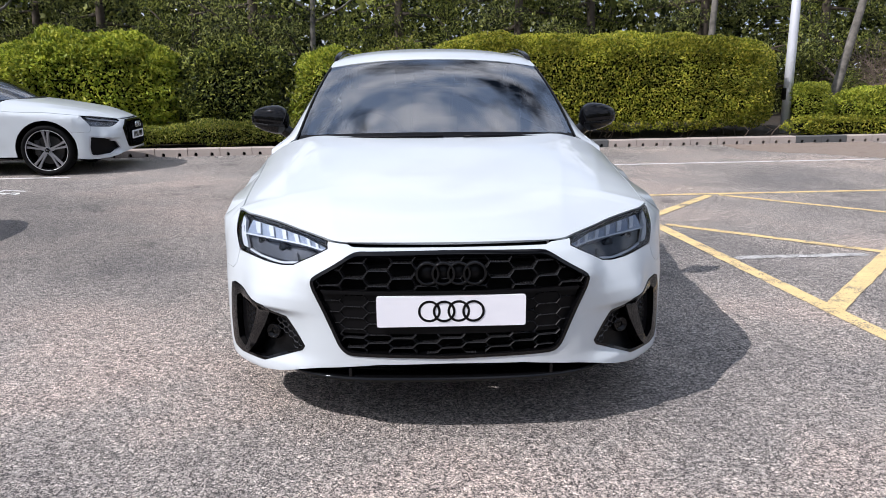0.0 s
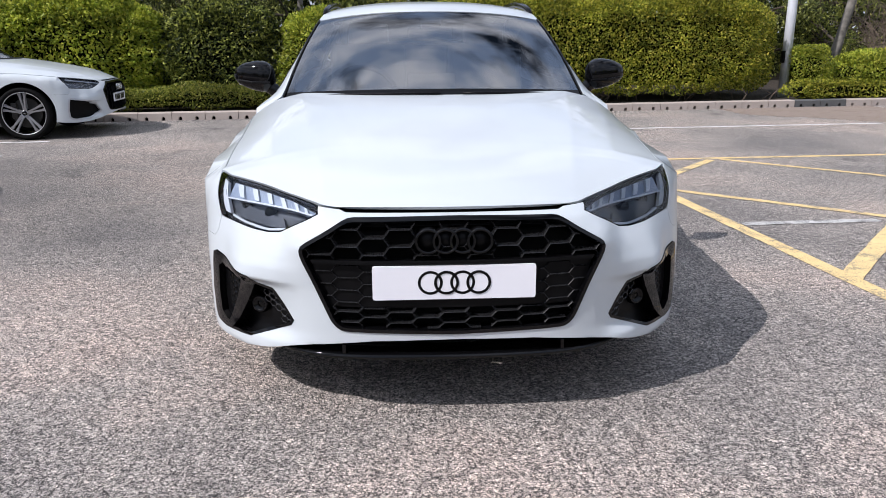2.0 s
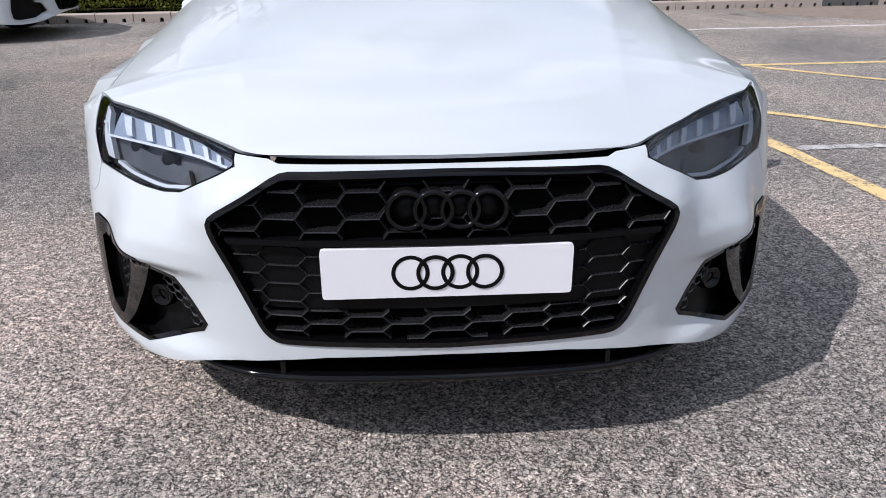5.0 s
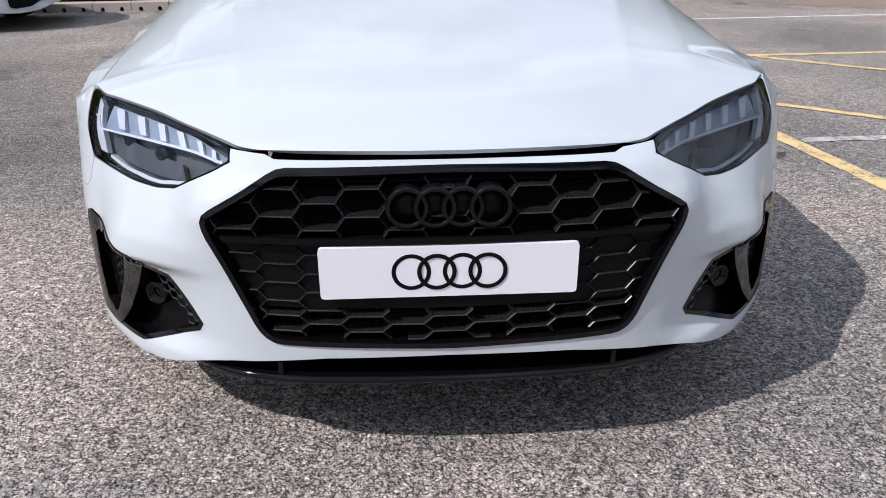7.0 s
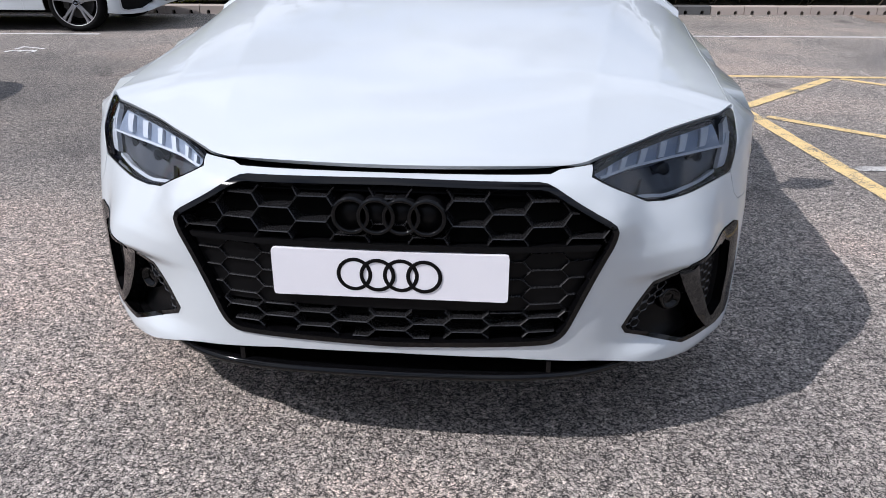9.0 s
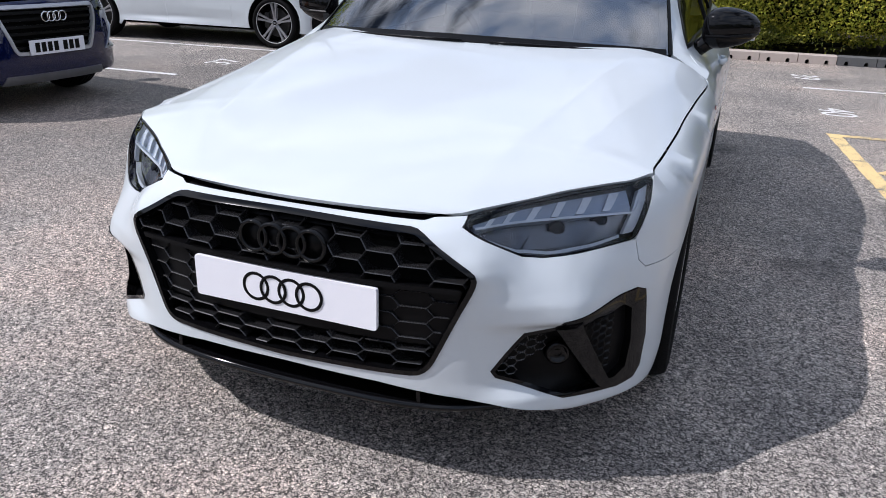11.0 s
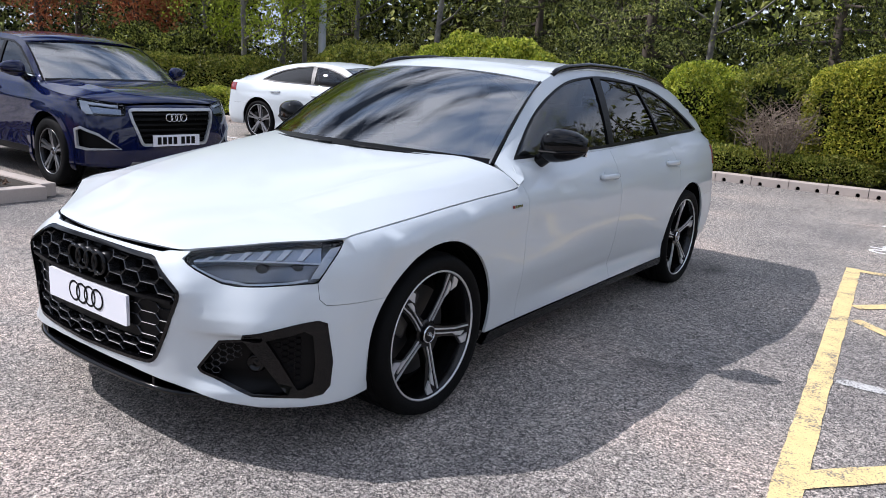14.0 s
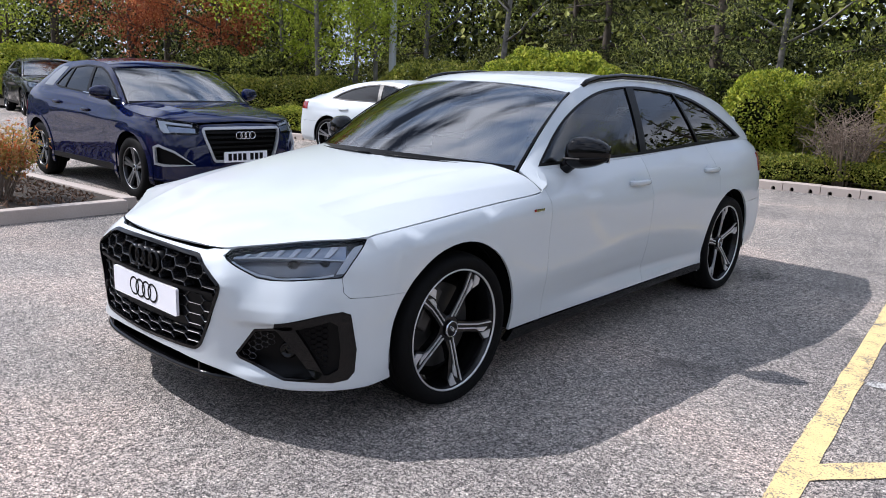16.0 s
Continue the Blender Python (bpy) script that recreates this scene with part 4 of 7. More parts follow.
def door_mirror(root, d, sg, material):
    x, y, z = d["mirror"]
    bm = bmesh.new()
    bmesh.ops.create_icosphere(bm, subdivisions=4, radius=1.0)
    for v in bm.verts:
        p = v.co
        k = 1.35
        q = Vector([math.copysign(abs(c) ** (1 / k), c) for c in p])
        taper = 1.0 - 0.42 * (q.x * 0.5 + 0.5) ** 1.5
        back_ = 0.055 if q.y > 0 else 0.085
        v.co = Vector((q.x * 0.108, q.y * back_ * taper + 0.035 * (q.x * 0.5 + 0.5), q.z * 0.086 * taper * (0.95 if q.z < 0 else 1.1) + 0.008 * q.x))
    sh = part("mirror_housing", bm, material, root, "gloss black door mirror housing" if material == PIANO else "", True)
    sh.matrix_local = Matrix.Translation((sg * x, y, z)) @ Matrix.Diagonal((sg, 1, 1, 1))
    bm = bmesh.new()
    add_box(bm, (0, 0.052, 0.0), (0.165, 0.008, 0.085), None, 0.004)
    g = part("mirror_glass", bm, CHROME, root)
    g.matrix_local = Matrix.Translation((sg * (x + 0.002), y + 0.02, z)) @ pose(0, 0, 0, 0, 0, -12 * sg)
    bm = bmesh.new()
    add_tube(bm, [(sg * (x - 0.155), y - 0.005, z - 0.110), (sg * (x - 0.125), y - 0.012, z - 0.088), (sg * (x - 0.085), y - 0.010, z - 0.055), (sg * (x - 0.05), y, z - 0.035)], [0.034, 0.034, 0.033, 0.036], 10)
    bmesh.ops.recalc_face_normals(bm, faces=bm.faces)
    part("mirror_foot", bm, PIANO, root, smooth=True)
    bm = bmesh.new()
    add_tube(bm, [(sg * (x - 0.09), y - 0.072, z - 0.026), (sg * x, y - 0.068, z - 0.024), (sg * (x + 0.075), y - 0.02, z - 0.016), (sg * (x + 0.10), y + 0.02, z - 0.012)], 0.006, 6)
    part("mirror_indicator", bm, SATIN_BLACK, root)


def add_pad(bm, centre, size, turn=None):
    """A cushion: a box with well rounded edges."""
    add_box(bm, centre, size, turn, min(size) * 0.32)


def cabin(root, d):
    """Dashboard, wheel, seats and mirror, seen dimly through the glass."""
    y0, z0, w = d["cabin"]
    bm = bmesh.new()
    add_box(bm, (0, y0 + 0.30, z0 - 0.12), (w * 2, 0.55, 0.16), None, 0.05)
    add_box(bm, (0, y0 + 0.52, z0 - 0.22), (w * 2, 0.12, 0.3), None, 0.04)
    part("dashboard", bm, CABIN, root, "dark moulded dashboard")
    box("centre_display", (0, y0 + 0.53, z0 - 0.005), (0.25, 0.015, 0.13), GLOSS_BLACK, root, bevel=0.005)
    sx = -0.37
    n = 28
    ring = [(sx + 0.18 * math.cos(2 * math.pi * k / n), y0 + 0.72 - 0.055 * math.sin(2 * math.pi * k / n) * 1.0, z0 - 0.075 + 0.165 * math.sin(2 * math.pi * k / n)) for k in range(n)]
    tube("steering_wheel", ring, 0.015, CABIN, root, "dark leather steering wheel", 8, True)
    bm = bmesh.new()
    add_box(bm, (sx, y0 + 0.70, z0 - 0.08), (0.32, 0.03, 0.05), None, 0.01)
    add_box(bm, (sx, y0 + 0.70, z0 - 0.09), (0.13, 0.05, 0.12), None, 0.02)
    part("steering_boss", bm, CABIN, root)
    tilt = Matrix.Rotation(radians(-16), 3, "X")
    for x, y in ((-0.37, y0 + 1.05), (0.37, y0 + 1.05)):
        bm = bmesh.new()
        add_pad(bm, (x, y, z0 - 0.42), (0.5, 0.52, 0.16))
        part("seat_cushion", bm, SEAT_CLOTH, root)
        bm = bmesh.new()
        add_pad(bm, (x, y + 0.33, z0 - 0.10), (0.48, 0.13, 0.62), tilt)
        part("seat_back", bm, SEAT_CLOTH, root)
        bm = bmesh.new()
        add_pad(bm, (x, y + 0.435, z0 + 0.245), (0.26, 0.10, 0.17), tilt)
        part("headrest", bm, SEAT_CLOTH, root)
        for o in (-0.06, 0.06):
            tube("headrest_post", [(x + o, y + 0.41, z0 + 0.12), (x + o, y + 0.425, z0 + 0.22)], 0.006, CHROME, root)
    bm = bmesh.new()
    add_pad(bm, (0, y0 + 1.95, z0 - 0.42), (1.3, 0.5, 0.16))
    add_pad(bm, (0, y0 + 2.25, z0 - 0.10), (1.3, 0.14, 0.58), tilt)
    part("rear_bench", bm, SEAT_CLOTH, root)
    bm = bmesh.new()
    add_box(bm, (0, y0 + 0.66, z0 + 0.265), (0.24, 0.03, 0.065), None, 0.02)
    part("rear_view_mirror", bm, SATIN_BLACK, root)
    bm = bmesh.new()
    add_box(bm, (0, y0 + 0.60, z0 + 0.305), (0.11, 0.09, 0.05), None, 0.015)
    part("camera_pod", bm, SATIN_BLACK, root)


def hex_bars(root, S, inside_poly, z_lo, z_hi, edge, dx, dz, lift, thick, depth, material, name, row0=0.0, label="", keep_out=0.0):
    """Ridges of a flat-topped honeycomb laid on the nose inside an outline, between two heights."""
    pitch = edge + dx
    segs = []
    cols = int(1.2 / pitch) + 2
    rows = int((z_hi - z_lo) / (2 * dz)) + 4
    for c in range(-cols // 2, cols // 2 + 1):
        for r in range(-1, rows):
            cx, cz = c * pitch, z_lo + row0 + 2 * dz * r + (dz if c % 2 else 0)
            a, b, e, f = (cx - edge / 2, cz + dz), (cx + edge / 2, cz + dz), (cx + edge / 2 + dx, cz), (cx + edge / 2, cz - dz)
            segs += [(a, b), (b, e), (e, f)]
    pts, keep = [], []
    for a, b in segs:
        a, b = np.array(a), np.array(b)
        n = 8
        t = np.linspace(0, 1, n + 1)[:, None]
        line = a + (b - a) * t
        ok = inside(inside_poly, line) & (line[:, 1] > z_lo) & (line[:, 1] < z_hi)
        if ok.sum() < 3 or max(abs(a[0]), abs(b[0])) < keep_out:
            continue
        i = np.where(ok)[0]
        a2, b2 = line[i[0]], line[i[-1]]
        keep.append((a2, b2))
    for a, b in keep:
        u = (b - a) / (np.linalg.norm(b - a) + 1e-9)
        a, b = a - u * thick * 0.3, b + u * thick * 0.3
        n = np.array([-u[1], u[0]]) * thick / 2
        quad = [a - n, b - n, b + n, a + n]
        top = S.wrap(np.array([p[0] for p in quad]), np.array([p[1] for p in quad])) + np.array([0, -lift, 0])
        ends = S.wrap(np.array([a[0], b[0]]), np.array([a[1], b[1]])) + np.array([0, -lift - 0.8 * thick, 0])
        bm = bmesh.new()
        f = [bm.verts.new(p) for p in top]
        g = [bm.verts.new(p + np.array([0, depth, 0])) for p in top]
        e0, e1 = (bm.verts.new(p) for p in ends)
        bm.faces.new((f[0], f[1], e1, e0))
        bm.faces.new((e0, e1, f[2], f[3]))
        bm.faces.new((f[0], e0, f[3]))
        bm.faces.new((f[1], f[2], e1))
        for i in range(4):
            bm.faces.new((f[i], g[i], g[(i + 1) % 4], f[(i + 1) % 4]))
        bmesh.ops.recalc_face_normals(bm, faces=bm.faces)
        part(name, bm, material, root, label)


# ---------------------------------------------------------------- the white estate car
FLANK_TAIL = [(0.2, -0.08), (0.3, -0.02), (0.5, 0.0), (0.7, -0.01), (0.85, -0.03), (0.95, -0.07), (1.02, -0.15)]
TAIL_MID = [(0.2, -0.12), (0.3, -0.02), (0.45, 0.0), (0.6, -0.02), (0.8, -0.08), (0.9, -0.10), (1.02, -0.2)]
PLAN_A = [(0, -0.010), (0.14, -0.007), (0.26, 0.0), (0.384, 0.020), (0.465, 0.048), (0.535, 0.092), (0.61, 0.150), (0.70, 0.222), (0.784, 0.300), (0.846, 0.375), (0.882, 0.460),
          (0.902, 0.58), (0.915, 0.74), (0.921, 0.93), (0.918, 1.5), (0.92, 2.6), (0.918, 3.72), (0.895, 4.25), (0.84, 4.5), (0.70, 4.64), (0.4, 4.70), (0, 4.72)]
SECT_A = [
    (0, -0.01, [(0.15, -0.10), (0.22, -0.05), (0.28, 0.0), (0.36, 0.004), (0.48, 0.0), (0.58, -0.010), (0.65, -0.032), (0.68, -0.055), (0.70, -0.085), (0.74, -0.2)]),
    (0.384, 0.014, [(0.15, -0.10), (0.22, -0.04), (0.27, 0.0), (0.36, 0.0), (0.48, 0.0), (0.58, -0.006), (0.64, -0.020), (0.668, -0.038), (0.685, -0.060), (0.70, -0.084), (0.74, -0.16)]),
    (0.482, 0.0585, [(0.15, -0.08), (0.21, -0.01), (0.25, 0.006), (0.31, 0.0), (0.38, 0.0), (0.446, 0.002), (0.456, 0.008), (0.53, 0.013), (0.578, 0.014), (0.61, 0.004), (0.645, -0.022), (0.672, -0.048), (0.70, -0.080), (0.74, -0.15)]),
    (0.60, 0.142, [(0.15, -0.03), (0.195, 0.012), (0.222, 0.036), (0.250, 0.034), (0.30, 0.004), (0.36, 0.004), (0.41, 0.010), (0.440, 0.016), (0.452, 0.024), (0.464, 0.034), (0.50, 0.031), (0.54, 0.014), (0.58, -0.009), (0.61, -0.029), (0.66, -0.062), (0.72, -0.104), (0.78, -0.16)]),
    (0.676, 0.202, [(0.15, -0.03), (0.190, 0.012), (0.220, 0.030), (0.245, 0.028), (0.29, 0.004), (0.36, 0.004), (0.41, 0.012), (0.444, 0.020), (0.455, 0.034), (0.466, 0.048), (0.50, 0.041), (0.54, 0.020), (0.58, -0.003), (0.61, -0.022), (0.66, -0.056), (0.72, -0.098), (0.78, -0.15)]),
    (0.80, 0.325, [(0.15, -0.04), (0.19, 0.0), (0.22, 0.005), (0.30, 0.0), (0.45, 0.0), (0.55, -0.012), (0.62, -0.030), (0.70, -0.056), (0.76, -0.098), (0.80, -0.14)]),
    (0.875, 0.50, [(0.15, -0.04), (0.21, -0.010), (0.30, 0.0), (0.50, 0.0), (0.60, -0.004), (0.739, -0.018), (0.797, -0.036), (0.820, -0.060), (0.83, -0.080), (0.858, -0.12)]),
    *[(px, y, [(0.20, -0.03), (0.33, -0.010 - 0.012 * (y > 1.4)), (0.50, 0.0), (0.64, 0.006 - 0.006 * (y > 1.4)), (0.72, 0.006), (0.76, 0.004), (0.788, -0.004), (0.806, -0.016), (0.820, edge * 0.62 - 0.004), (0.83, edge), (0.86, edge - 0.022), (0.93, edge - 0.10)])
      for px, y, edge in ((0.902, 0.58, -0.086), (0.911, 0.68, -0.085), (0.921, 0.93, -0.079), (0.920, 1.20, -0.059), (0.918, 1.49, -0.037))],
    (0.92, 2.60, [(0.19, -0.05), (0.25, -0.022), (0.285, -0.030), (0.33, -0.046), (0.40, -0.030), (0.55, -0.008), (0.68, 0.0), (0.76, 0.0), (0.80, -0.012), (0.85, -0.030), (0.92, -0.065), (0.99, -0.115)]),
    (0.918, 3.72, [(0.20, -0.02), (0.50, 0.008), (0.68, 0.012), (0.72, 0.006), (0.78, -0.015), (0.82, -0.025), (0.90, -0.07), (1.03, -0.165)]),
    (0.895, 4.25, FLANK_TAIL), (0, 4.72, TAIL_MID)]
LEAN_A = [(0.46, 0.045, 0.0), (0.82, 0.345, 0.0), (0.889, 0.50, 0.058), (0.902, 0.58, 0.049), (0.911, 0.68, 0.040), (0.917, 0.80, 0.028), (0.921, 0.93, 0.016), (0.921, 1.06, 0.004), (0.920, 1.20, -0.009), (0.919, 1.35, -0.022), (0.918, 1.49, -0.035), (0.918, 1.62, -0.035), (0.92, 2.2, 0.0), (0.92, 3.0, 0.0)]
BELT_A = [(0, -0.01, 0.710), (0.385, 0.015, 0.703), (0.43, 0.034, 0.705), (0.50, 0.068, 0.712), (0.60, 0.142, 0.725), (0.70, 0.222, 0.742), (0.80, 0.325, 0.757), (0.882, 0.46, 0.769), (0.903, 0.74, 0.796), (0.915, 0.93, 0.814), (0.915, 1.2, 0.839), (0.915, 1.49, 0.865), (0.915, 1.505, 0.869),
          (0.915, 1.57, 0.955), (0.917, 2.0, 0.966), (0.92, 2.6, 0.982), (0.92, 3.3, 1.004), (0.91, 4.05, 1.025), (0.88, 4.35, 1.02), (0.7, 4.64, 0.99), (0, 4.72, 0.98)]
TOP_A = [(1.50, 0.745, 0.954), (1.8, 0.672, 1.155), (2.1, 0.612, 1.318), (2.3, 0.588, 1.368), (2.8, 0.570, 1.397), (3.4, 0.560, 1.382), (3.8, 0.556, 1.350), (4.2, 0.562, 1.268), (4.45, 0.585, 1.16)]
MID_A = [(0, 0.055, 0.711), (0.06, 0.095, 0.733), (0.2, 0.26, 0.792), (0.45, 0.58, 0.866), (0.75, 0.95, 0.935), (1.0, 1.24, 0.982)]
estate_shape = Shape(PLAN_A, SECT_A, BELT_A, TOP_A, ((0.385, 0.015), 1.50), MID_A, ((0.738, 1.50, 0.954, 1.22, 0.985), (0.608, 2.10, 1.322, 1.98, 1.368)), lean=LEAN_A)
estate = empty("estate_car", "glossy white estate car with black grille, mirrors and dark alloys", "car")
WINDOW_A = [(1.60, 0.972), (2.61, 0.996), (3.45, 1.018), (4.10, 1.034), (4.22, 1.042), (4.05, 1.135), (3.88, 1.212), (3.66, 1.285), (3.45, 1.322), (3.1, 1.352), (2.77, 1.364), (2.4, 1.334), (2.15, 1.268), (1.93, 1.178)]
PANES_A = [[(1.632, 0.984), (2.575, 1.008), (2.70, 1.354), (2.41, 1.327), (2.155, 1.260), (1.938, 1.172)],
           [(2.655, 1.012), (3.41, 1.033), (3.32, 1.325), (3.10, 1.340), (2.80, 1.349)],
           [(3.45, 1.034), (4.16, 1.048), (4.02, 1.128), (3.85, 1.203), (3.64, 1.274), (3.36, 1.320)]]
WINDOW_A, PANES_A = eased(WINDOW_A), [eased(p) for p in PANES_A]
INTAKE_A = [(0.524, 0.088, 0.332), (0.534, 0.094, 0.314), (0.674, 0.199, 0.246), (0.80, 0.32, 0.232), (0.838, 0.362, 0.243), (0.849, 0.386, 0.272), (0.852, 0.391, 0.36), (0.843, 0.370, 0.496), (0.825, 0.348, 0.506), (0.652, 0.182, 0.468), (0.646, 0.176, 0.443), (0.586, 0.131, 0.434)]
spec_a = dict(
    axles=(0.905, 3.725), wheel_r=0.331, arch_r=0.381, hub_x=0.908, tyre_w=0.255, rim_r=0.263, wheel_style="blade", sill=0.248, gloss_sill=True,
    lamp=[(0.475, 0.053, 0.706), (0.456, 0.044, 0.686), (0.585, 0.129, 0.616), (0.625, 0.161, 0.610), (0.70, 0.222, 0.614), (0.824, 0.345, 0.628), (0.850, 0.388, 0.690), (0.881, 0.455, 0.766)], lamp_lower=6,
    nose_top=0.695, nose_edge=[(0.355, 0.010, 0.695), (0.380, 0.015, 0.7015), (0.43, 0.034, 0.7040)], bumper_gap=0.556,
    lower_edge=[(0, -0.01, 0.290), (0.26, 0.0, 0.285), (0.384, 0.014, 0.272), (0.46, 0.045, 0.262), (0.53, 0.085, 0.247), (0.60, 0.142, 0.228), (0.64, 0.172, 0.219), (0.69, 0.215, 0.206), (0.78, 0.30, 0.198), (0.855, 0.43, 0.204), (0.874, 0.51, 0.214)],
    grille=[(0, 0.683), (0.345, 0.679), (0.482, 0.594), (0.481, 0.566), (0.392, 0.344), (0.364, 0.320), (0, 0.312)],
    intakes=[INTAKE_A], doors=(1.535, 2.565, 3.52), tail_y=4.30, tail_gap=0.60, roof_end=4.42, window=WINDOW_A, panes=PANES_A, handles=[(2.43, 0.848), (3.42, 0.860)],
    mirror=(0.925, 1.80, 1.035), cabin=(1.30, 0.985, 0.62), nose_step=0.014)
made = build_car(estate, estate_shape, WHITE_PAINT, spec_a)
W = estate_shape.wrap
GRILLE = made["grille"]

# grille: frame, recess, honeycomb, ledge
panel("grille_recess", grown(GRILLE, -0.004), W, MATT_BLACK, estate, step=0.05, lift=-0.060, flange=-0.055)
panel("grille_frame", grown(GRILLE, 0.002), W, PIANO, estate, [grown(GRILLE, -0.010)], 0.03, 0.05, lift=0.004, label="gloss black grille surround")
panel("grille_blank", [(-0.425, 0.395), (0.425, 0.395), (0.46, 0.543), (-0.46, 0.543)][::1], W, SATIN_BLACK, estate, step=0.05, lift=-0.020, flange=0.03, label="closed black grille panel behind the plate")
inner = grown(GRILLE, -0.014)
hex_bars(estate, estate_shape, inner, 0.553, 0.668, 0.066, 0.0195, 0.0260, -0.006, 0.0032, 0.040, RIB, "honeycomb_rib", 0.016)
hex_bars(estate, estate_shape, inner, 0.385, 0.543, 0.066, 0.0195, 0.0205, -0.0150, 0.0030, 0.012, RIB, "panel_rib", 0.006, keep_out=0.262)
hex_bars(estate, estate_shape, inner, 0.324, 0.395, 0.066, 0.0195, 0.0178, -0.008, 0.0032, 0.040, RIB, "honeycomb_rib", 0.004)
panel("grille_ledge", [(-0.452, 0.541), (0.452, 0.541), (0.458, 0.553), (-0.458, 0.553)], W, SATIN_BLACK, estate, step=0.04, lift=-0.002, flange=0.04)
panel("bonnet_gap_seal", [(-0.380, 0.668), (0.380, 0.668), (0.376, 0.728), (-0.376, 0.728)], W, SATIN_BLACK, estate, step=0.03, lift=-0.022, flange=0.0, label="dark rubber seal under the bonnet edge")
ring_chain("emblem_ring", (0, 0.008, 0.614), 0.0375, 0.0545, 0.0115, GLOSS_BLACK, estate, "gloss black ring", 0.016)
for k in range(4):
    tube("emblem_mount", [((k - 1.5) * 0.0545, 0.014, 0.614), ((k - 1.5) * 0.0545, 0.07, 0.614)], 0.038, SATIN_BLACK, estate, "", 28)

# show plate with four black rings
plate = part("show_plate", (lambda b: (add_prism(b, rounded([(-0.26, 0.426), (0.26, 0.426), (0.26, 0.537), (-0.26, 0.537)], 0.008), lambda p: (p[0], 0.0 - p[2] - 0.004, p[1]), 0.012), b)[1])(bmesh.new()), PLATE_WHITE, estate, "white show plate with four black rings")
ring_chain("plate_ring", (0, -0.0045, 0.4815), 0.0352, 0.0512, 0.0086, SATIN_BLACK, plate, "flat black ring", 0.002)

# splitter under the nose
bm = bmesh.new()
rows = []
for s in np.linspace(-0.66, 0.66, 45):
    c = estate_shape.plan(abs(s))[0]
    e = min(1.0, (0.66 - abs(s)) / 0.10)
    x, y = math.copysign(c[0], s), c[1]
    rows.append([bm.verts.new(p) for p in ((x, y + 0.027 - 0.012 * e, 0.236), (x, y + 0.013 - 0.012 * e, 0.230), (x, y + 0.013 - 0.010 * e, 0.220), (x, y + 0.026, 0.215), (x * 0.96, y + 0.22, 0.216), (x * 0.96, y + 0.22, 0.238))])
for a, b in zip(rows, rows[1:]):
    for i in range(6):
        bm.faces.new((a[i], b[i], b[(i + 1) % 6], a[(i + 1) % 6]))
bmesh.ops.recalc_face_normals(bm, faces=bm.faces)
part("front_splitter", bm, PIANO, estate, "gloss black splitter blade", True)
# plain black sheet closing the recess between bumper lip and splitter
panel("lower_recess_sheet", [(-0.5, 0.215), (0.5, 0.215), (0.5, 0.285), (-0.5, 0.285)], W, MATT_BLACK, estate, step=0.06, lift=-0.05, flange=0.0)
for x in (-0.36, 0.36):
    y = float(estate_shape.plan(abs(x))[0][1])
    box("splitter_strut", (x, y + 0.035, 0.247), (0.012, 0.05, 0.040), GLOSS_BLACK, estate, bevel=0.003)

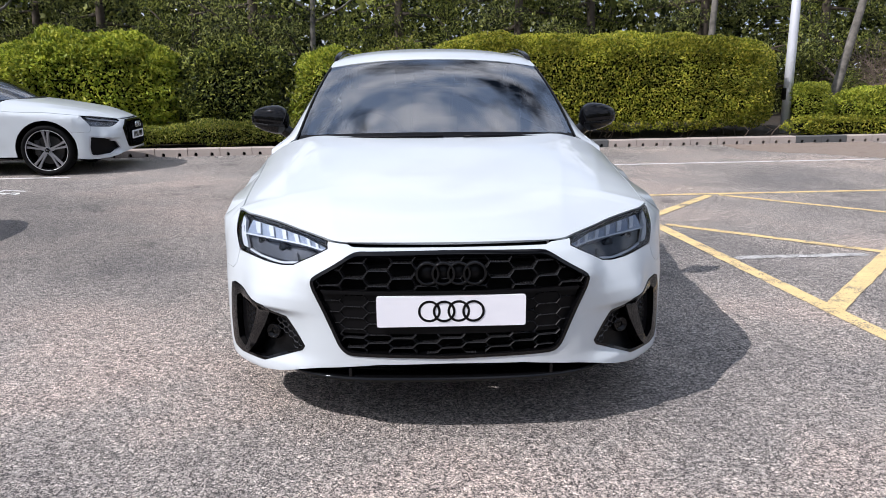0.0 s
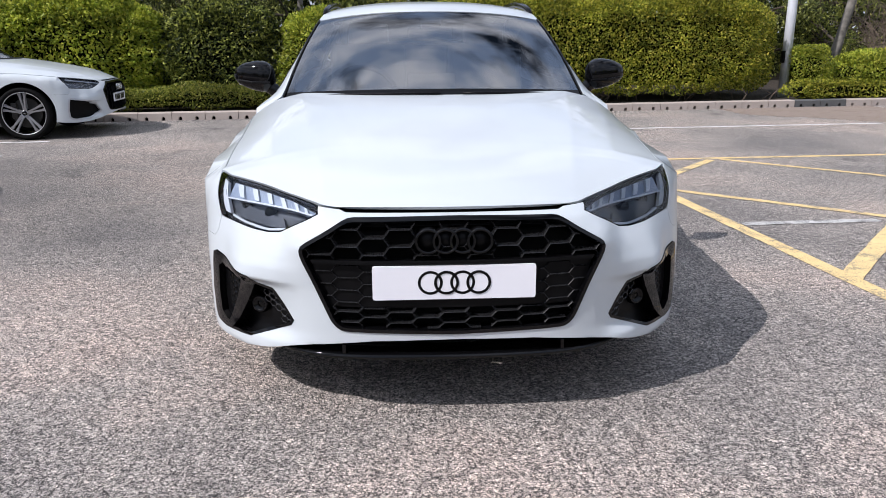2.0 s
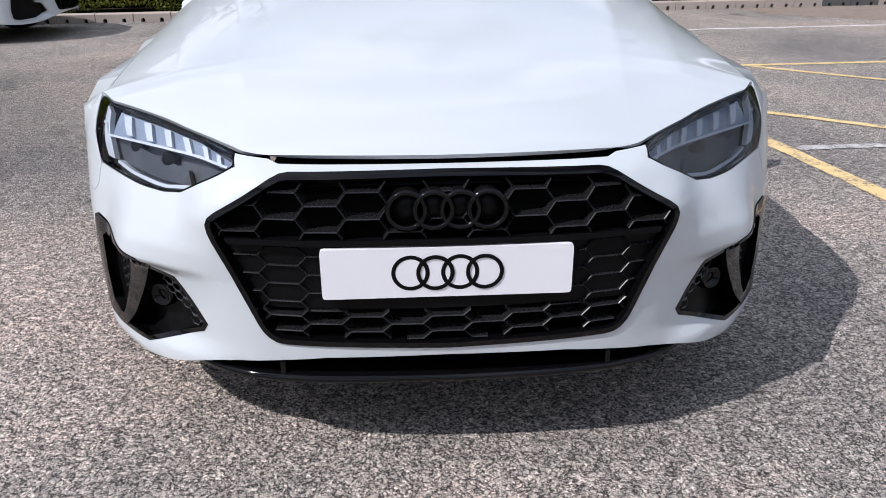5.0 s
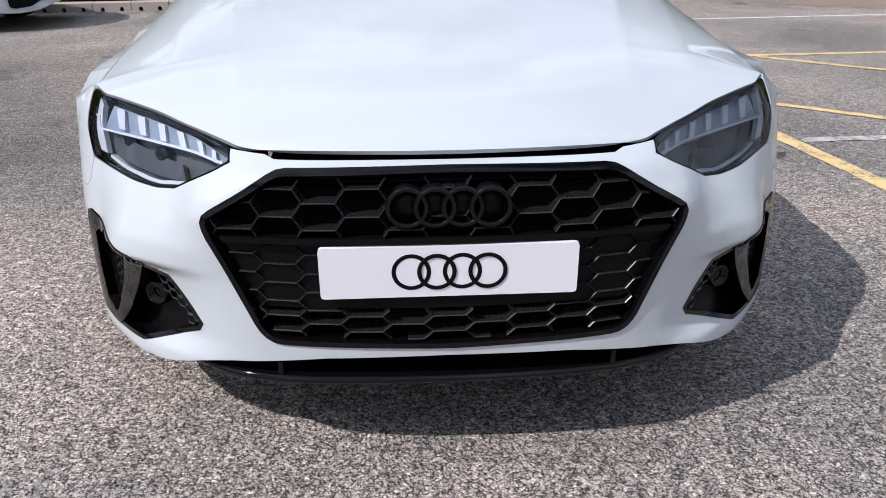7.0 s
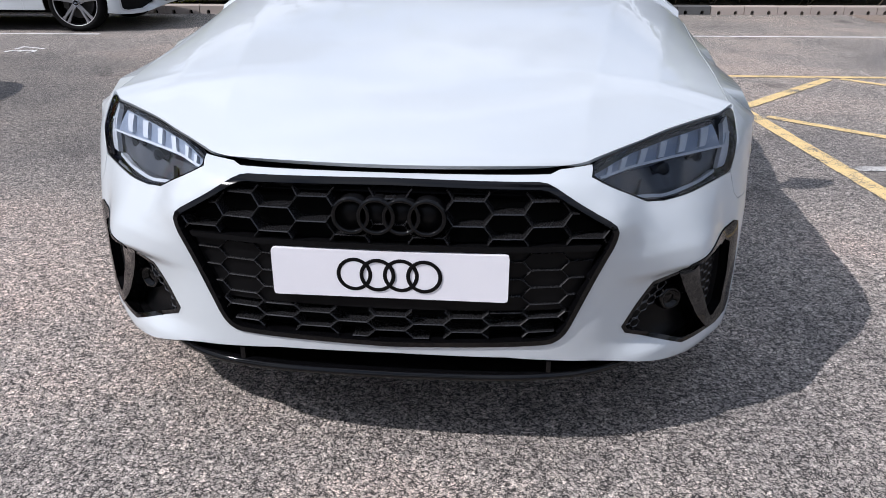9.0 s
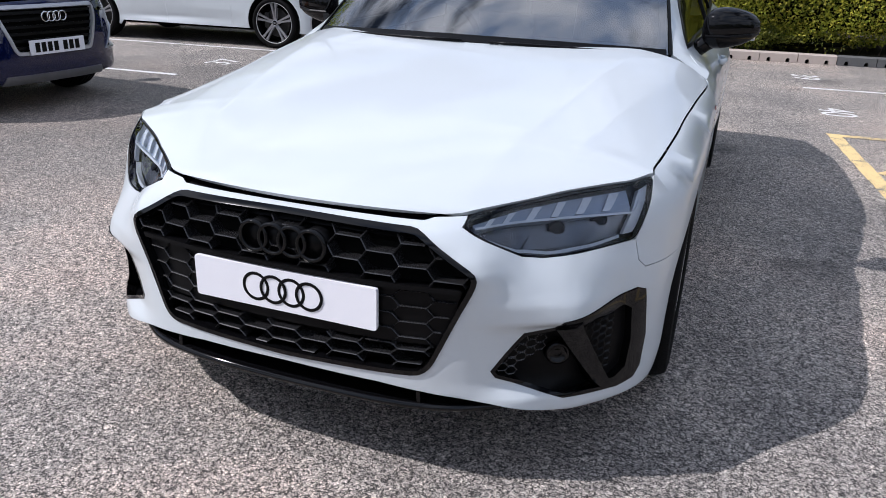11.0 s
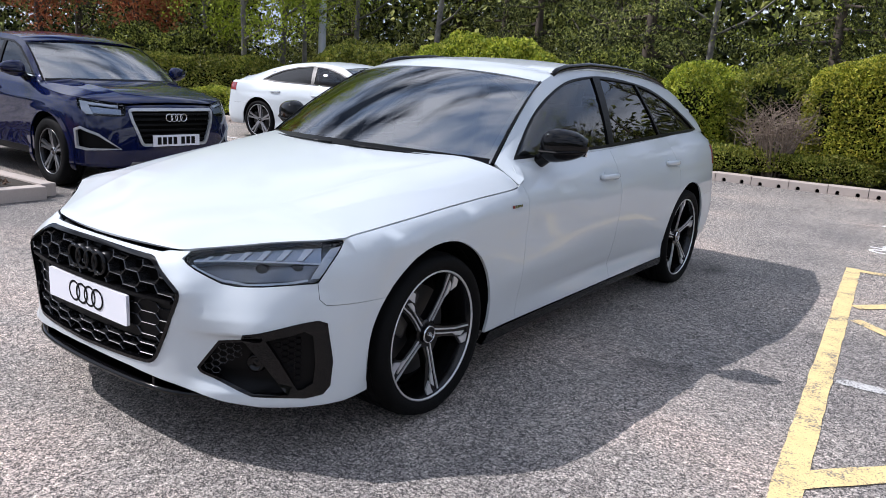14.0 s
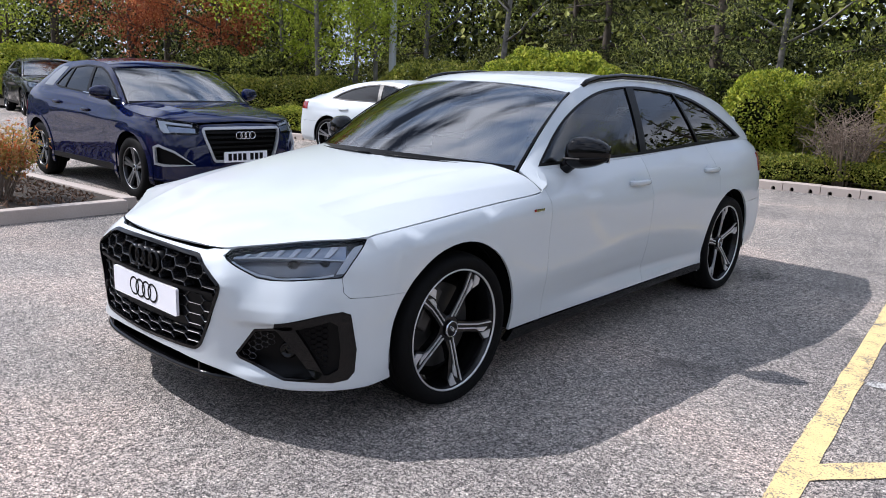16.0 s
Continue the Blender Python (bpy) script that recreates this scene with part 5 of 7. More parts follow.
# side intakes, lamps
for sg in (1, -1):
    fn, fl = (W, False) if sg > 0 else (mirror_surf(W), True)
    foot = estate_shape.foot
    hole = [(foot(x, y), z) for x, y, z in INTAKE_A]
    panel("intake_pocket", grown(hole, -0.002), fn, SATIN_BLACK, estate, step=0.03, lift=-0.050, flange=-0.048, flip=fl)
    panel("intake_lip", grown(hole, 0.001), fn, GLOSS_BLACK, estate, [grown(hole, -0.009)], 0.03, 0.03, lift=0.001, flip=fl)
    blade = [(foot(0.646, 0.177), 0.446), (foot(0.652, 0.182), 0.468), (foot(0.824, 0.347), 0.504), (foot(0.841, 0.368), 0.494), (foot(0.850, 0.389), 0.36), (foot(0.847, 0.384), 0.273), (foot(0.837, 0.361), 0.246), (foot(0.80, 0.32), 0.236), (foot(0.765, 0.286), 0.236), (foot(0.745, 0.266), 0.262)]
    slot = [(foot(0.705, 0.226), 0.440), (foot(0.795, 0.315), 0.470), (foot(0.812, 0.335), 0.455), (foot(0.820, 0.343), 0.36), (foot(0.815, 0.338), 0.284), (foot(0.79, 0.31), 0.262), (foot(0.777, 0.298), 0.262)]
    panel("intake_blade", blade, fn, PIANO, estate, [slot], 0.025, 0.045, lift=0.003, flip=fl, label="gloss black air-curtain blade")
    panel("blade_mesh", slot, fn, SATIN_BLACK, estate, step=0.03, lift=-0.022, flange=0.0, flip=fl)
    bm = bmesh.new()
    sl = np.array(slot)
    for r in range(9):
        for c in range(5):
            cx, cz = sl[:, 0].min() + 0.014 + c * 0.022, sl[:, 1].min() + 0.014 + r * 0.022 + (0.011 if c % 2 else 0)
            loop = [(cx + 0.0125 * math.cos(k * math.pi / 3), cz + 0.0110 * math.sin(k * math.pi / 3)) for k in range(6)]
            if not inside(slot, loop).all():
                continue
            pts = W(np.array([p[0] for p in loop]), np.array([p[1] for p in loop]))
            add_tube(bm, [(sg * p[0] - sg * 0.010, p[1] + 0.014, p[2]) for p in pts], 0.0016, 4, True)
    tagged(part("blade_mesh_cells", bm, GLOSS_BLACK, estate), kind="stuff")
    bm = bmesh.new()
    tri = [(foot(0.530, 0.092), 0.327), (foot(0.575, 0.124), 0.300), (foot(0.660, 0.188), 0.400), (foot(0.650, 0.180), 0.440), (foot(0.590, 0.134), 0.432)]
    for r in range(8):
        for c in range(10):
            cx, cz = tri[0][0] + c * 0.024, 0.295 + r * 0.024 + (0.012 if c % 2 else 0)
            loop = [(cx + 0.0155 * math.cos(k * math.pi / 3), cz + 0.0118 * math.sin(k * math.pi / 3)) for k in range(6)]
            if not inside(tri, loop).all():
                continue
            pts = W(np.array([p[0] for p in loop]), np.array([p[1] for p in loop]))
            add_tube(bm, [(sg * p[0] - sg * 0.008, p[1] + 0.016, p[2]) for p in pts], 0.0018, 4, True)
    tagged(part("intake_mesh_cells", bm, RIB, estate), kind="stuff")
    c = W(np.array([foot(0.675, 0.2)]), np.array([0.345]))[0]
    bm = bmesh.new()
    add_lathe(bm, [(0.0, 0.034), (0.018, 0.030), (0.018, 0.022), (0.004, 0.020), (0.010, 0.010), (0.011, 0.0)], 24)
    rd = part("sensor_pod", bm, GLOSS_BLACK, estate, smooth=True)
    rd.matrix_local = pose(sg * (c[0] - 0.022), c[1] + 0.034, c[2], 0, 0, -90 + sg * 25)
    # lamp inside: light guides, projector, chrome line
    A_, B_ = foot(0.480, 0.056), foot(0.881, 0.455)
    zz = lambda s: float(estate_shape.belt(s)[0])
    at = lambda t: A_ + (B_ - A_) * t
    line = lambda t: zz(at(t)) - 0.024 - 0.058 * t
    ts = np.linspace(0.03, 0.80, 12)
    panel("lamp_upper_tray", [(at(t), line(t)) for t in ts] + [(at(t), zz(at(t)) - 0.010) for t in ts[::-1]], fn, LAMP_BLUE, estate, step=0.03, lift=-0.030, flange=0.02, flip=fl, label="pale blue frosted lamp tray")
    for t in (0.085, 0.185, 0.295, 0.41, 0.53, 0.66):
        h = 0.018 + 0.036 * t
        zu = zz(at(t + 0.05)) - 0.012
        zl = zu - h
        panel("light_guide", [(at(t) - 0.010, zl), (at(t) + 0.006 + 0.010 * t, zl + 0.001), (at(t) + 0.030 + 0.030 * t, zu), (at(t) + 0.013 + 0.014 * t, zu - 0.001)], fn, LAMP_LIGHT, estate, step=0.02, lift=-0.021, flange=0.010, flip=fl)
    drl = [(at(t), line(t)) for t in ts] + [(at(0.86), zz(at(0.86)) - 0.046), (at(0.92), zz(at(0.92)) - 0.050)]
    panel("drl_strip", drl + [(s_, z_ + 0.0050) for s_, z_ in drl[::-1]], fn, LAMP_LIGHT, estate, step=0.02, lift=-0.017, flange=0.012, flip=fl)
    low = [(foot(0.482, 0.058), 0.677), (foot(0.586, 0.130), 0.6275), (foot(0.64, 0.175), 0.620), (foot(0.74, 0.26), 0.625), (foot(0.80, 0.318), 0.634)]
    panel("lamp_lower_band", low + [(s_, z_ + 0.007) for s_, z_ in low[:0:-1]] + [(low[0][0] + 0.014, low[0][1] + 0.004)], fn, LAMP_LIGHT, estate, step=0.02, lift=-0.024, flange=0.014, flip=fl)
    tip = [(foot(0.806, 0.325), 0.641), (foot(0.828, 0.350), 0.643), (foot(0.852, 0.391), 0.700), (foot(0.874, 0.438), 0.752), (foot(0.856, 0.398), 0.745), (foot(0.836, 0.362), 0.712), (foot(0.815, 0.336), 0.668)]
    panel("lamp_corner_guide", tip, fn, LAMP_LIGHT, estate, step=0.02, lift=-0.020, flange=0.012, flip=fl)
    for x, y, z in ((0.66, 0.192, 0.650), (0.755, 0.272, 0.662)):
        c = W(np.array([foot(x, y)]), np.array([z]))[0]
        bm = bmesh.new()
        add_lathe(bm, [(-0.03, 0.022), (0.012, 0.022), (0.016, 0.019), (0.020, 0.010), (0.022, 0.0)], 24)
        pj = part("projector", bm, GLOSS_BLACK, estate, smooth=True)
        pj.matrix_local = pose(sg * (c[0] - 0.02), c[1] + 0.060, c[2], 0, 0, -90 + sg * 30)
    panel("reflector_tray", [(foot(0.60, 0.142), 0.634), (foot(0.80, 0.318), 0.640), (foot(0.822, 0.342), 0.690), (foot(0.79, 0.308), 0.688), (foot(0.62, 0.158), 0.664)], fn, LAMP_GREY, estate, step=0.03, lift=-0.038, flange=0.012, flip=fl)

    # roof rails, wing badge, wipers
    up = estate_shape.upper if sg > 0 else mirror_surf(estate_shape.upper)
    path = []
    for y, lift_ in ((2.24, -0.004), (2.30, 0.012), (2.42, 0.022), (2.7, 0.027), (3.1, 0.029), (3.5, 0.027), (3.78, 0.018), (3.92, 0.008), (3.99, -0.006)):
        T = estate_shape.top(y)[0]
        path.append((sg * (T[0] - 0.004), y, T[1] + lift_))
    tube("roof_rail", path, [0.012, 0.017, 0.018, 0.018, 0.018, 0.018, 0.017, 0.015, 0.010], GLOSS_BLACK, estate, "black roof rail", 10)
    s = estate_shape.side(1.43)
    for off, ww, mt in ((-0.036, 0.012, RED_LENS), (-0.020, 0.014, CHROME), (-0.004, 0.014, CHROME), (0.012, 0.014, CHROME), (0.028, 0.013, CHROME)):
        panel("wing_badge", [(s + off, 0.788), (s + off + ww, 0.789), (s + off + ww, 0.800), (s + off, 0.799)], fn, mt, estate, step=0.02, lift=0.003, flange=0.003, flip=fl)
for x0, x1 in ((-0.62, 0.02), (0.12, 0.60)):
    pts = estate_shape.screen(np.linspace(x0 / 0.74, x1 / 0.74, 6), np.full(6, -0.012))
    tube("wiper", [(p[0], p[1] - 0.008, p[2] + 0.006) for p in pts], 0.0055, SATIN_BLACK, estate, "black wiper blade", 6)


# ---------------------------------------------------------------- the navy crossover
PLAN_Q = [(0, 0.0), (0.2, 0.004), (0.40, 0.022), (0.52, 0.05), (0.63, 0.10), (0.73, 0.165), (0.81, 0.25), (0.86, 0.37), (0.885, 0.52), (0.895, 0.80), (0.893, 1.4), (0.895, 2.4), (0.897, 3.4), (0.875, 3.85), (0.80, 4.07), (0.6, 4.15), (0.3, 4.18), (0, 4.19)]
SECT_Q = [
    (0, 0.0, [(0.2, -0.07), (0.28, -0.01), (0.40, 0.0), (0.55, 0.0), (0.70, -0.010), (0.80, -0.03), (0.86, -0.08), (0.92, -0.2)]),
    (0.40, 0.022, [(0.2, -0.07), (0.28, -0.01), (0.40, 0.0), (0.55, 0.0), (0.70, -0.012), (0.80, -0.035), (0.85, -0.08), (0.92, -0.2)]),
    (0.73, 0.165, [(0.2, -0.05), (0.28, 0.0), (0.40, 0.0), (0.60, -0.01), (0.72, -0.03), (0.80, -0.055), (0.87, -0.09), (0.92, -0.15)]),
    (0.885, 0.52, [(0.2, -0.04), (0.30, 0.0), (0.55, 0.0), (0.70, -0.006), (0.80, -0.025), (0.88, -0.06), (0.93, -0.1)]),
    (0.895, 0.80, [(0.2, -0.02), (0.50, 0.0), (0.72, 0.004), (0.80, -0.012), (0.86, -0.035), (0.92, -0.075), (0.98, -0.13)]),
    (0.893, 1.40, [(0.2, -0.06), (0.28, -0.03), (0.36, -0.03), (0.55, -0.015), (0.75, -0.01), (0.84, -0.004), (0.88, -0.03), (0.95, -0.055), (1.05, -0.12)]),
    (0.895, 2.40, [(0.2, -0.06), (0.28, -0.03), (0.36, -0.03), (0.55, -0.02), (0.75, -0.02), (0.85, -0.004), (0.90, -0.03), (0.98, -0.06), (1.09, -0.12)]),
    (0.897, 3.40, [(0.2, -0.02), (0.5, 0.0), (0.75, 0.004), (0.86, -0.012), (0.94, -0.03), (1.02, -0.06), (1.12, -0.13)]),
    (0.875, 3.85, [(0.2, -0.08), (0.35, -0.01), (0.6, 0.0), (0.85, -0.02), (1.0, -0.05), (1.12, -0.13)]), (0, 4.19, [(0.2, -0.1), (0.35, -0.01), (0.6, 0.0), (0.85, -0.04), (1.0, -0.08), (1.12, -0.18)])]
BELT_Q = [(0, 0.0, 0.862), (0.42, 0.024, 0.850), (0.73, 0.165, 0.872), (0.86, 0.37, 0.890), (0.89, 0.62, 0.905), (0.894, 1.1, 0.965), (0.893, 1.18, 1.02), (0.895, 2.4, 1.075), (0.896, 3.0, 1.10), (0.89, 3.6, 1.11), (0.8, 4.07, 1.08), (0, 4.19, 1.06)]
TOP_Q = [(1.12, 0.76, 1.01), (1.4, 0.70, 1.20), (1.7, 0.645, 1.37), (1.9, 0.62, 1.425), (2.4, 0.60, 1.455), (2.9, 0.59, 1.44), (3.3, 0.585, 1.40), (3.65, 0.60, 1.30), (3.9, 0.62, 1.17)]
MID_Q = [(0, 0.060, 0.866), (0.06, 0.10, 0.90), (0.2, 0.24, 0.945), (0.5, 0.5, 0.990), (1.0, 0.92, 1.035)]
shape_q = Shape(PLAN_Q, SECT_Q, BELT_Q, TOP_Q, ((0.42, 0.024), 1.17), MID_Q, ((0.752, 1.12, 1.008, 0.90, 1.03), (0.640, 1.70, 1.372, 1.60, 1.415)), 0.05)
WIN_Q = [(1.24, 1.045), (2.10, 1.085), (2.95, 1.125), (3.10, 1.150), (2.86, 1.36), (2.40, 1.400), (1.95, 1.378), (1.72, 1.315), (1.48, 1.19)]
PANES_Q = [[(1.29, 1.062), (2.04, 1.098), (2.10, 1.370), (1.96, 1.362), (1.74, 1.302), (1.51, 1.185)], [(2.12, 1.102), (2.76, 1.132), (2.70, 1.362), (2.40, 1.385), (2.18, 1.378)], [(2.80, 1.135), (3.05, 1.158), (2.84, 1.345), (2.75, 1.358)]]
INT_Q = [(0.545, 0.062, 0.425), (0.80, 0.24, 0.415), (0.845, 0.33, 0.43), (0.85, 0.345, 0.60), (0.825, 0.29, 0.625), (0.72, 0.158, 0.565)]
spec_q = dict(
    axles=(0.80, 3.40), wheel_r=0.340, arch_r=0.392, hub_x=0.880, tyre_w=0.215, rim_r=0.222, wheel_style="twin", sill=0.330, arch_trim=True,
    lamp=[(0.485, 0.04, 0.825), (0.505, 0.046, 0.738), (0.60, 0.086, 0.728), (0.80, 0.24, 0.738), (0.845, 0.33, 0.800), (0.862, 0.38, 0.882)], lamp_lower=4,
    nose_top=0.848, nose_edge=[(0.42, 0.024, 0.836)], bumper_gap=0.62,
    lower_edge=[(0, 0, 0.245), (0.40, 0.022, 0.245), (0.73, 0.165, 0.25), (0.85, 0.345, 0.26), (0.862, 0.40, 0.27)],
    grille=[(0, 0.808), (0.440, 0.806), (0.470, 0.790), (0.452, 0.700), (0.365, 0.475), (0.34, 0.452), (0, 0.448)],
    intakes=[INT_Q], doors=(1.12, 2.09, 2.98), tail_y=3.86, tail_gap=0.62, roof_end=3.86, window=WIN_Q, panes=PANES_Q, handles=[(1.96, 0.90), (2.82, 0.955)],
    mirror=(0.93, 1.36, 1.105), mirror_paint=BLUE_PAINT, cabin=(0.92, 1.04, 0.6), hatch_x=0.60, black_lamp=True)


def build_crossover(name, label, paint, m, silver):
    root = empty(name, label, "car", group="parked cars")
    sp = dict(spec_q, mirror_paint=paint)
    got = build_car(root, shape_q, paint, sp)
    g, fnq = got["grille"], shape_q.wrap
    panel("grille_recess", grown(g, -0.004), fnq, MATT_BLACK, root, step=0.06, lift=-0.05, flange=-0.045)
    panel("grille_frame", grown(g, 0.004), fnq, silver, root, [grown(g, -0.022)], 0.04, 0.03, lift=0.010, label="silver grille surround")
    for k in range(6):
        z = 0.50 + 0.052 * k
        w_ = 0.355 + (z - 0.46) * 0.36
        panel("grille_bar", [(-w_, z - 0.011), (w_, z - 0.011), (w_, z + 0.011), (-w_, z + 0.011)], fnq, SATIN_BLACK, root, step=0.08, lift=-0.012, flange=0.02)
    ring_chain("emblem_ring", (0, -0.016, 0.725), 0.036, 0.052, 0.010, CHROME, root, "chrome ring", 0.012)
    pl = part("number_plate", (lambda b: (add_box(b, (0, -0.014, 0.502), (0.52, 0.012, 0.111), None, 0.003), b)[1])(bmesh.new()), PLATE_WHITE, root, "white number plate with dark bars")
    for k in range(7):
        box("plate_bar", (-0.195 + 0.058 * k + (0.03 if k > 3 else 0), -0.0215, 0.502), (0.040, 0.003, 0.072), SATIN_BLACK, pl, bevel=0.0)
    for sg in (1, -1):
        fn, fl = (fnq, False) if sg > 0 else (mirror_surf(fnq), True)
        ft = shape_q.foot
        hole = [(ft(x, y), z) for x, y, z in INT_Q]
        panel("intake_pocket", grown(hole, -0.002), fn, SATIN_BLACK, root, step=0.04, lift=-0.045, flange=-0.043, flip=fl)
        panel("intake_frame", grown(hole, 0.006), fn, silver, root, [grown(hole, -0.016)], 0.03, 0.03, lift=0.008, flip=fl, label="silver intake surround")
        panel("daytime_light", [(ft(0.755, 0.19), 0.748), (ft(0.82, 0.28), 0.752), (ft(0.852, 0.35), 0.872), (ft(0.56, 0.065), 0.842), (ft(0.56, 0.065), 0.822), (ft(0.80, 0.24), 0.840)], fn, LAMP_LIGHT, root, step=0.03, lift=-0.015, flange=0.02, flip=fl)
        panel("lamp_module", [(ft(0.53, 0.055), 0.755), (ft(0.78, 0.21), 0.765), (ft(0.79, 0.225), 0.825), (ft(0.53, 0.055), 0.810)], fn, LAMP_BLUE, root, step=0.03, lift=-0.035, flange=0.02, flip=fl)
        q = shape_q.side
        panel("sill_moulding", [(q(1.20), 0.285), (q(3.0), 0.285), (q(3.0), 0.345), (q(1.20), 0.345)], fn, SATIN_BLACK, root, step=0.1, lift=0.006, flange=0.01, flip=fl)
        panel("window_line", [(q(1.22), 1.032), (q(2.2), 1.082), (q(2.2), 1.092), (q(1.22), 1.042)], fn, CHROME, root, step=0.1, lift=0.012, flange=0.006, flip=fl)
    for sg in (1, -1):
        upq = shape_q.upper if sg > 0 else mirror_surf(shape_q.upper)
        panel("rear_pillar_blade", [(3.16, 1.135), (3.46, 1.140), (3.36, 1.270), (3.16, 1.370), (2.94, 1.370)], upq, RIM_GREY, root, step=0.05, lift=0.004, flange=0.006, flip=sg < 0, label="grey pillar blade")
    panel("lower_guard", [(-0.5, 0.235), (0.5, 0.235), (0.46, 0.30), (-0.46, 0.30)], fnq, RIM_GREY, root, step=0.06, lift=0.008, flange=0.02, label="grey underguard")
    root.matrix_world = m
    return root


build_crossover("crossover_car", "navy blue crossover with silver grille surround beside the planted island", BLUE_PAINT, pose(-4.10, 3.18, 0, 0, 0, 88.7), SILVER_TRIM)
build_crossover("black_crossover", "black crossover parked far off by the hedge", BLACK_PAINT, pose(-19.4, 7.45, 0, 0, 0, 80) @ Matrix.Diagonal((1.1, 1.1, 1.1, 1)), GLOSS_BLACK)

# ---------------------------------------------------------------- the white fastback
TOP_S = [(1.50, 0.745, 0.955), (1.8, 0.668, 1.12), (2.1, 0.606, 1.265), (2.3, 0.582, 1.305), (2.7, 0.566, 1.330), (3.2, 0.560, 1.300), (3.7, 0.560, 1.205), (4.1, 0.575, 1.085), (4.35, 0.60, 1.02)]
BELT_S = [(x, y, z - (0.0 if y < 1.0 else 0.015) - (0.03 if y > 3.2 else 0)) for x, y, z in BELT_A]
shape_s = Shape(PLAN_A, SECT_A, BELT_S, TOP_S, ((0.385, 0.015), 1.50), MID_A, ((0.738, 1.50, 0.955, 1.22, 0.982), (0.602, 2.10, 1.270, 1.98, 1.318)), lean=LEAN_A)
WIN_S = [(1.62, 0.962), (2.61, 0.985), (3.45, 0.992), (3.78, 1.010), (3.62, 1.10), (3.40, 1.180), (3.1, 1.245), (2.77, 1.278), (2.4, 1.255), (2.15, 1.195), (1.93, 1.115)]
PANES_S = [[(1.68, 0.980), (2.575, 1.000), (2.66, 1.262), (2.42, 1.242), (2.16, 1.180), (1.95, 1.105)], [(2.655, 1.000), (3.42, 1.008), (3.70, 1.022), (3.58, 1.09), (3.38, 1.165), (3.08, 1.231), (2.76, 1.262)]]
spec_s = dict(spec_a, window=WIN_S, panes=PANES_S, wheel_style="twin_dark", roof_end=4.30, mirror=(0.925, 1.80, 1.02), mirror_paint=CHROME, handles=[(2.44, 0.815), (3.36, 0.83)], gloss_sill=False, sill_trim=False, hatch_x=0.62)
fastback = empty("fastback_car", "white five-door fastback parked alongside the kerb", "car", group="parked cars")
got = build_car(fastback, shape_s, WHITE_PAINT, spec_s)
panel("grille_recess", grown(got["grille"], -0.004), shape_s.wrap, MATT_BLACK, fastback, step=0.06, lift=-0.05, flange=-0.045)
panel("grille_frame", grown(got["grille"], 0.003), shape_s.wrap, GLOSS_BLACK, fastback, [grown(got["grille"], -0.02)], 0.04, 0.05, lift=0.006)
hex_bars(fastback, shape_s, grown(got["grille"], -0.014), 0.30, 0.66, 0.068, 0.0185, 0.0235, -0.006, 0.0045, 0.03, GLOSS_BLACK, "honeycomb_rib", 0.012)
ring_chain("emblem_ring", (0, -0.022, 0.606), 0.0365, 0.054, 0.010, CHROME, fastback, "chrome ring", 0.012)
pl = part("number_plate", (lambda b: (add_box(b, (0, -0.012, 0.474), (0.52, 0.012, 0.111), None, 0.003), b)[1])(bmesh.new()), PLATE_WHITE, fastback, "white number plate with dark bars")
for k in range(7):
    box("plate_bar", (-0.195 + 0.058 * k + (0.03 if k > 3 else 0), -0.0195, 0.474), (0.040, 0.003, 0.072), SATIN_BLACK, pl, bevel=0.0)
for sg in (1, -1):
    fn, fl = (shape_s.wrap, False) if sg > 0 else (mirror_surf(shape_s.wrap), True)
    hole = [(shape_s.foot(x, y), z) for x, y, z in INTAKE_A]
    panel("intake_pocket", grown(hole, -0.002), fn, SATIN_BLACK, fastback, step=0.04, lift=-0.04, flange=-0.038, flip=fl)
    panel("intake_frame", grown(hole, 0.004), fn, SILVER_TRIM, fastback, [grown(hole, -0.016)], 0.03, 0.03, lift=0.004, flip=fl)
    panel("drl_strip", [(shape_s.foot(0.44, 0.03), 0.672), (shape_s.foot(0.82, 0.35), 0.735), (shape_s.foot(0.82, 0.35), 0.748), (shape_s.foot(0.46, 0.03), 0.682)], fn, LAMP_LIGHT, fastback, step=0.03, lift=-0.02, flange=0.015, flip=fl)
fastback.matrix_world = pose(-4.07, 8.47, 0, 0, 0, 94.6)


# ---------------------------------------------------------------- ground and road paint
def sheet(name, x0, x1, y0, y1, z, material, label, category, kind="structure", cuts=1):
    bm = bmesh.new()
    bmesh.ops.create_grid(bm, x_segments=cuts, y_segments=cuts, size=0.5)
    for v in bm.verts:
        v.co = Vector((x0 + (v.co.x + 0.5) * (x1 - x0), y0 + (v.co.y + 0.5) * (y1 - y0), z))
    return finish(name, bm, material, None, label, False, category, kind)


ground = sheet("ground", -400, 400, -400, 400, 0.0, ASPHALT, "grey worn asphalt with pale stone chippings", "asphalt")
SLOPE = 0.110


def kerb_y(x):
    return 10.12 + SLOPE * x


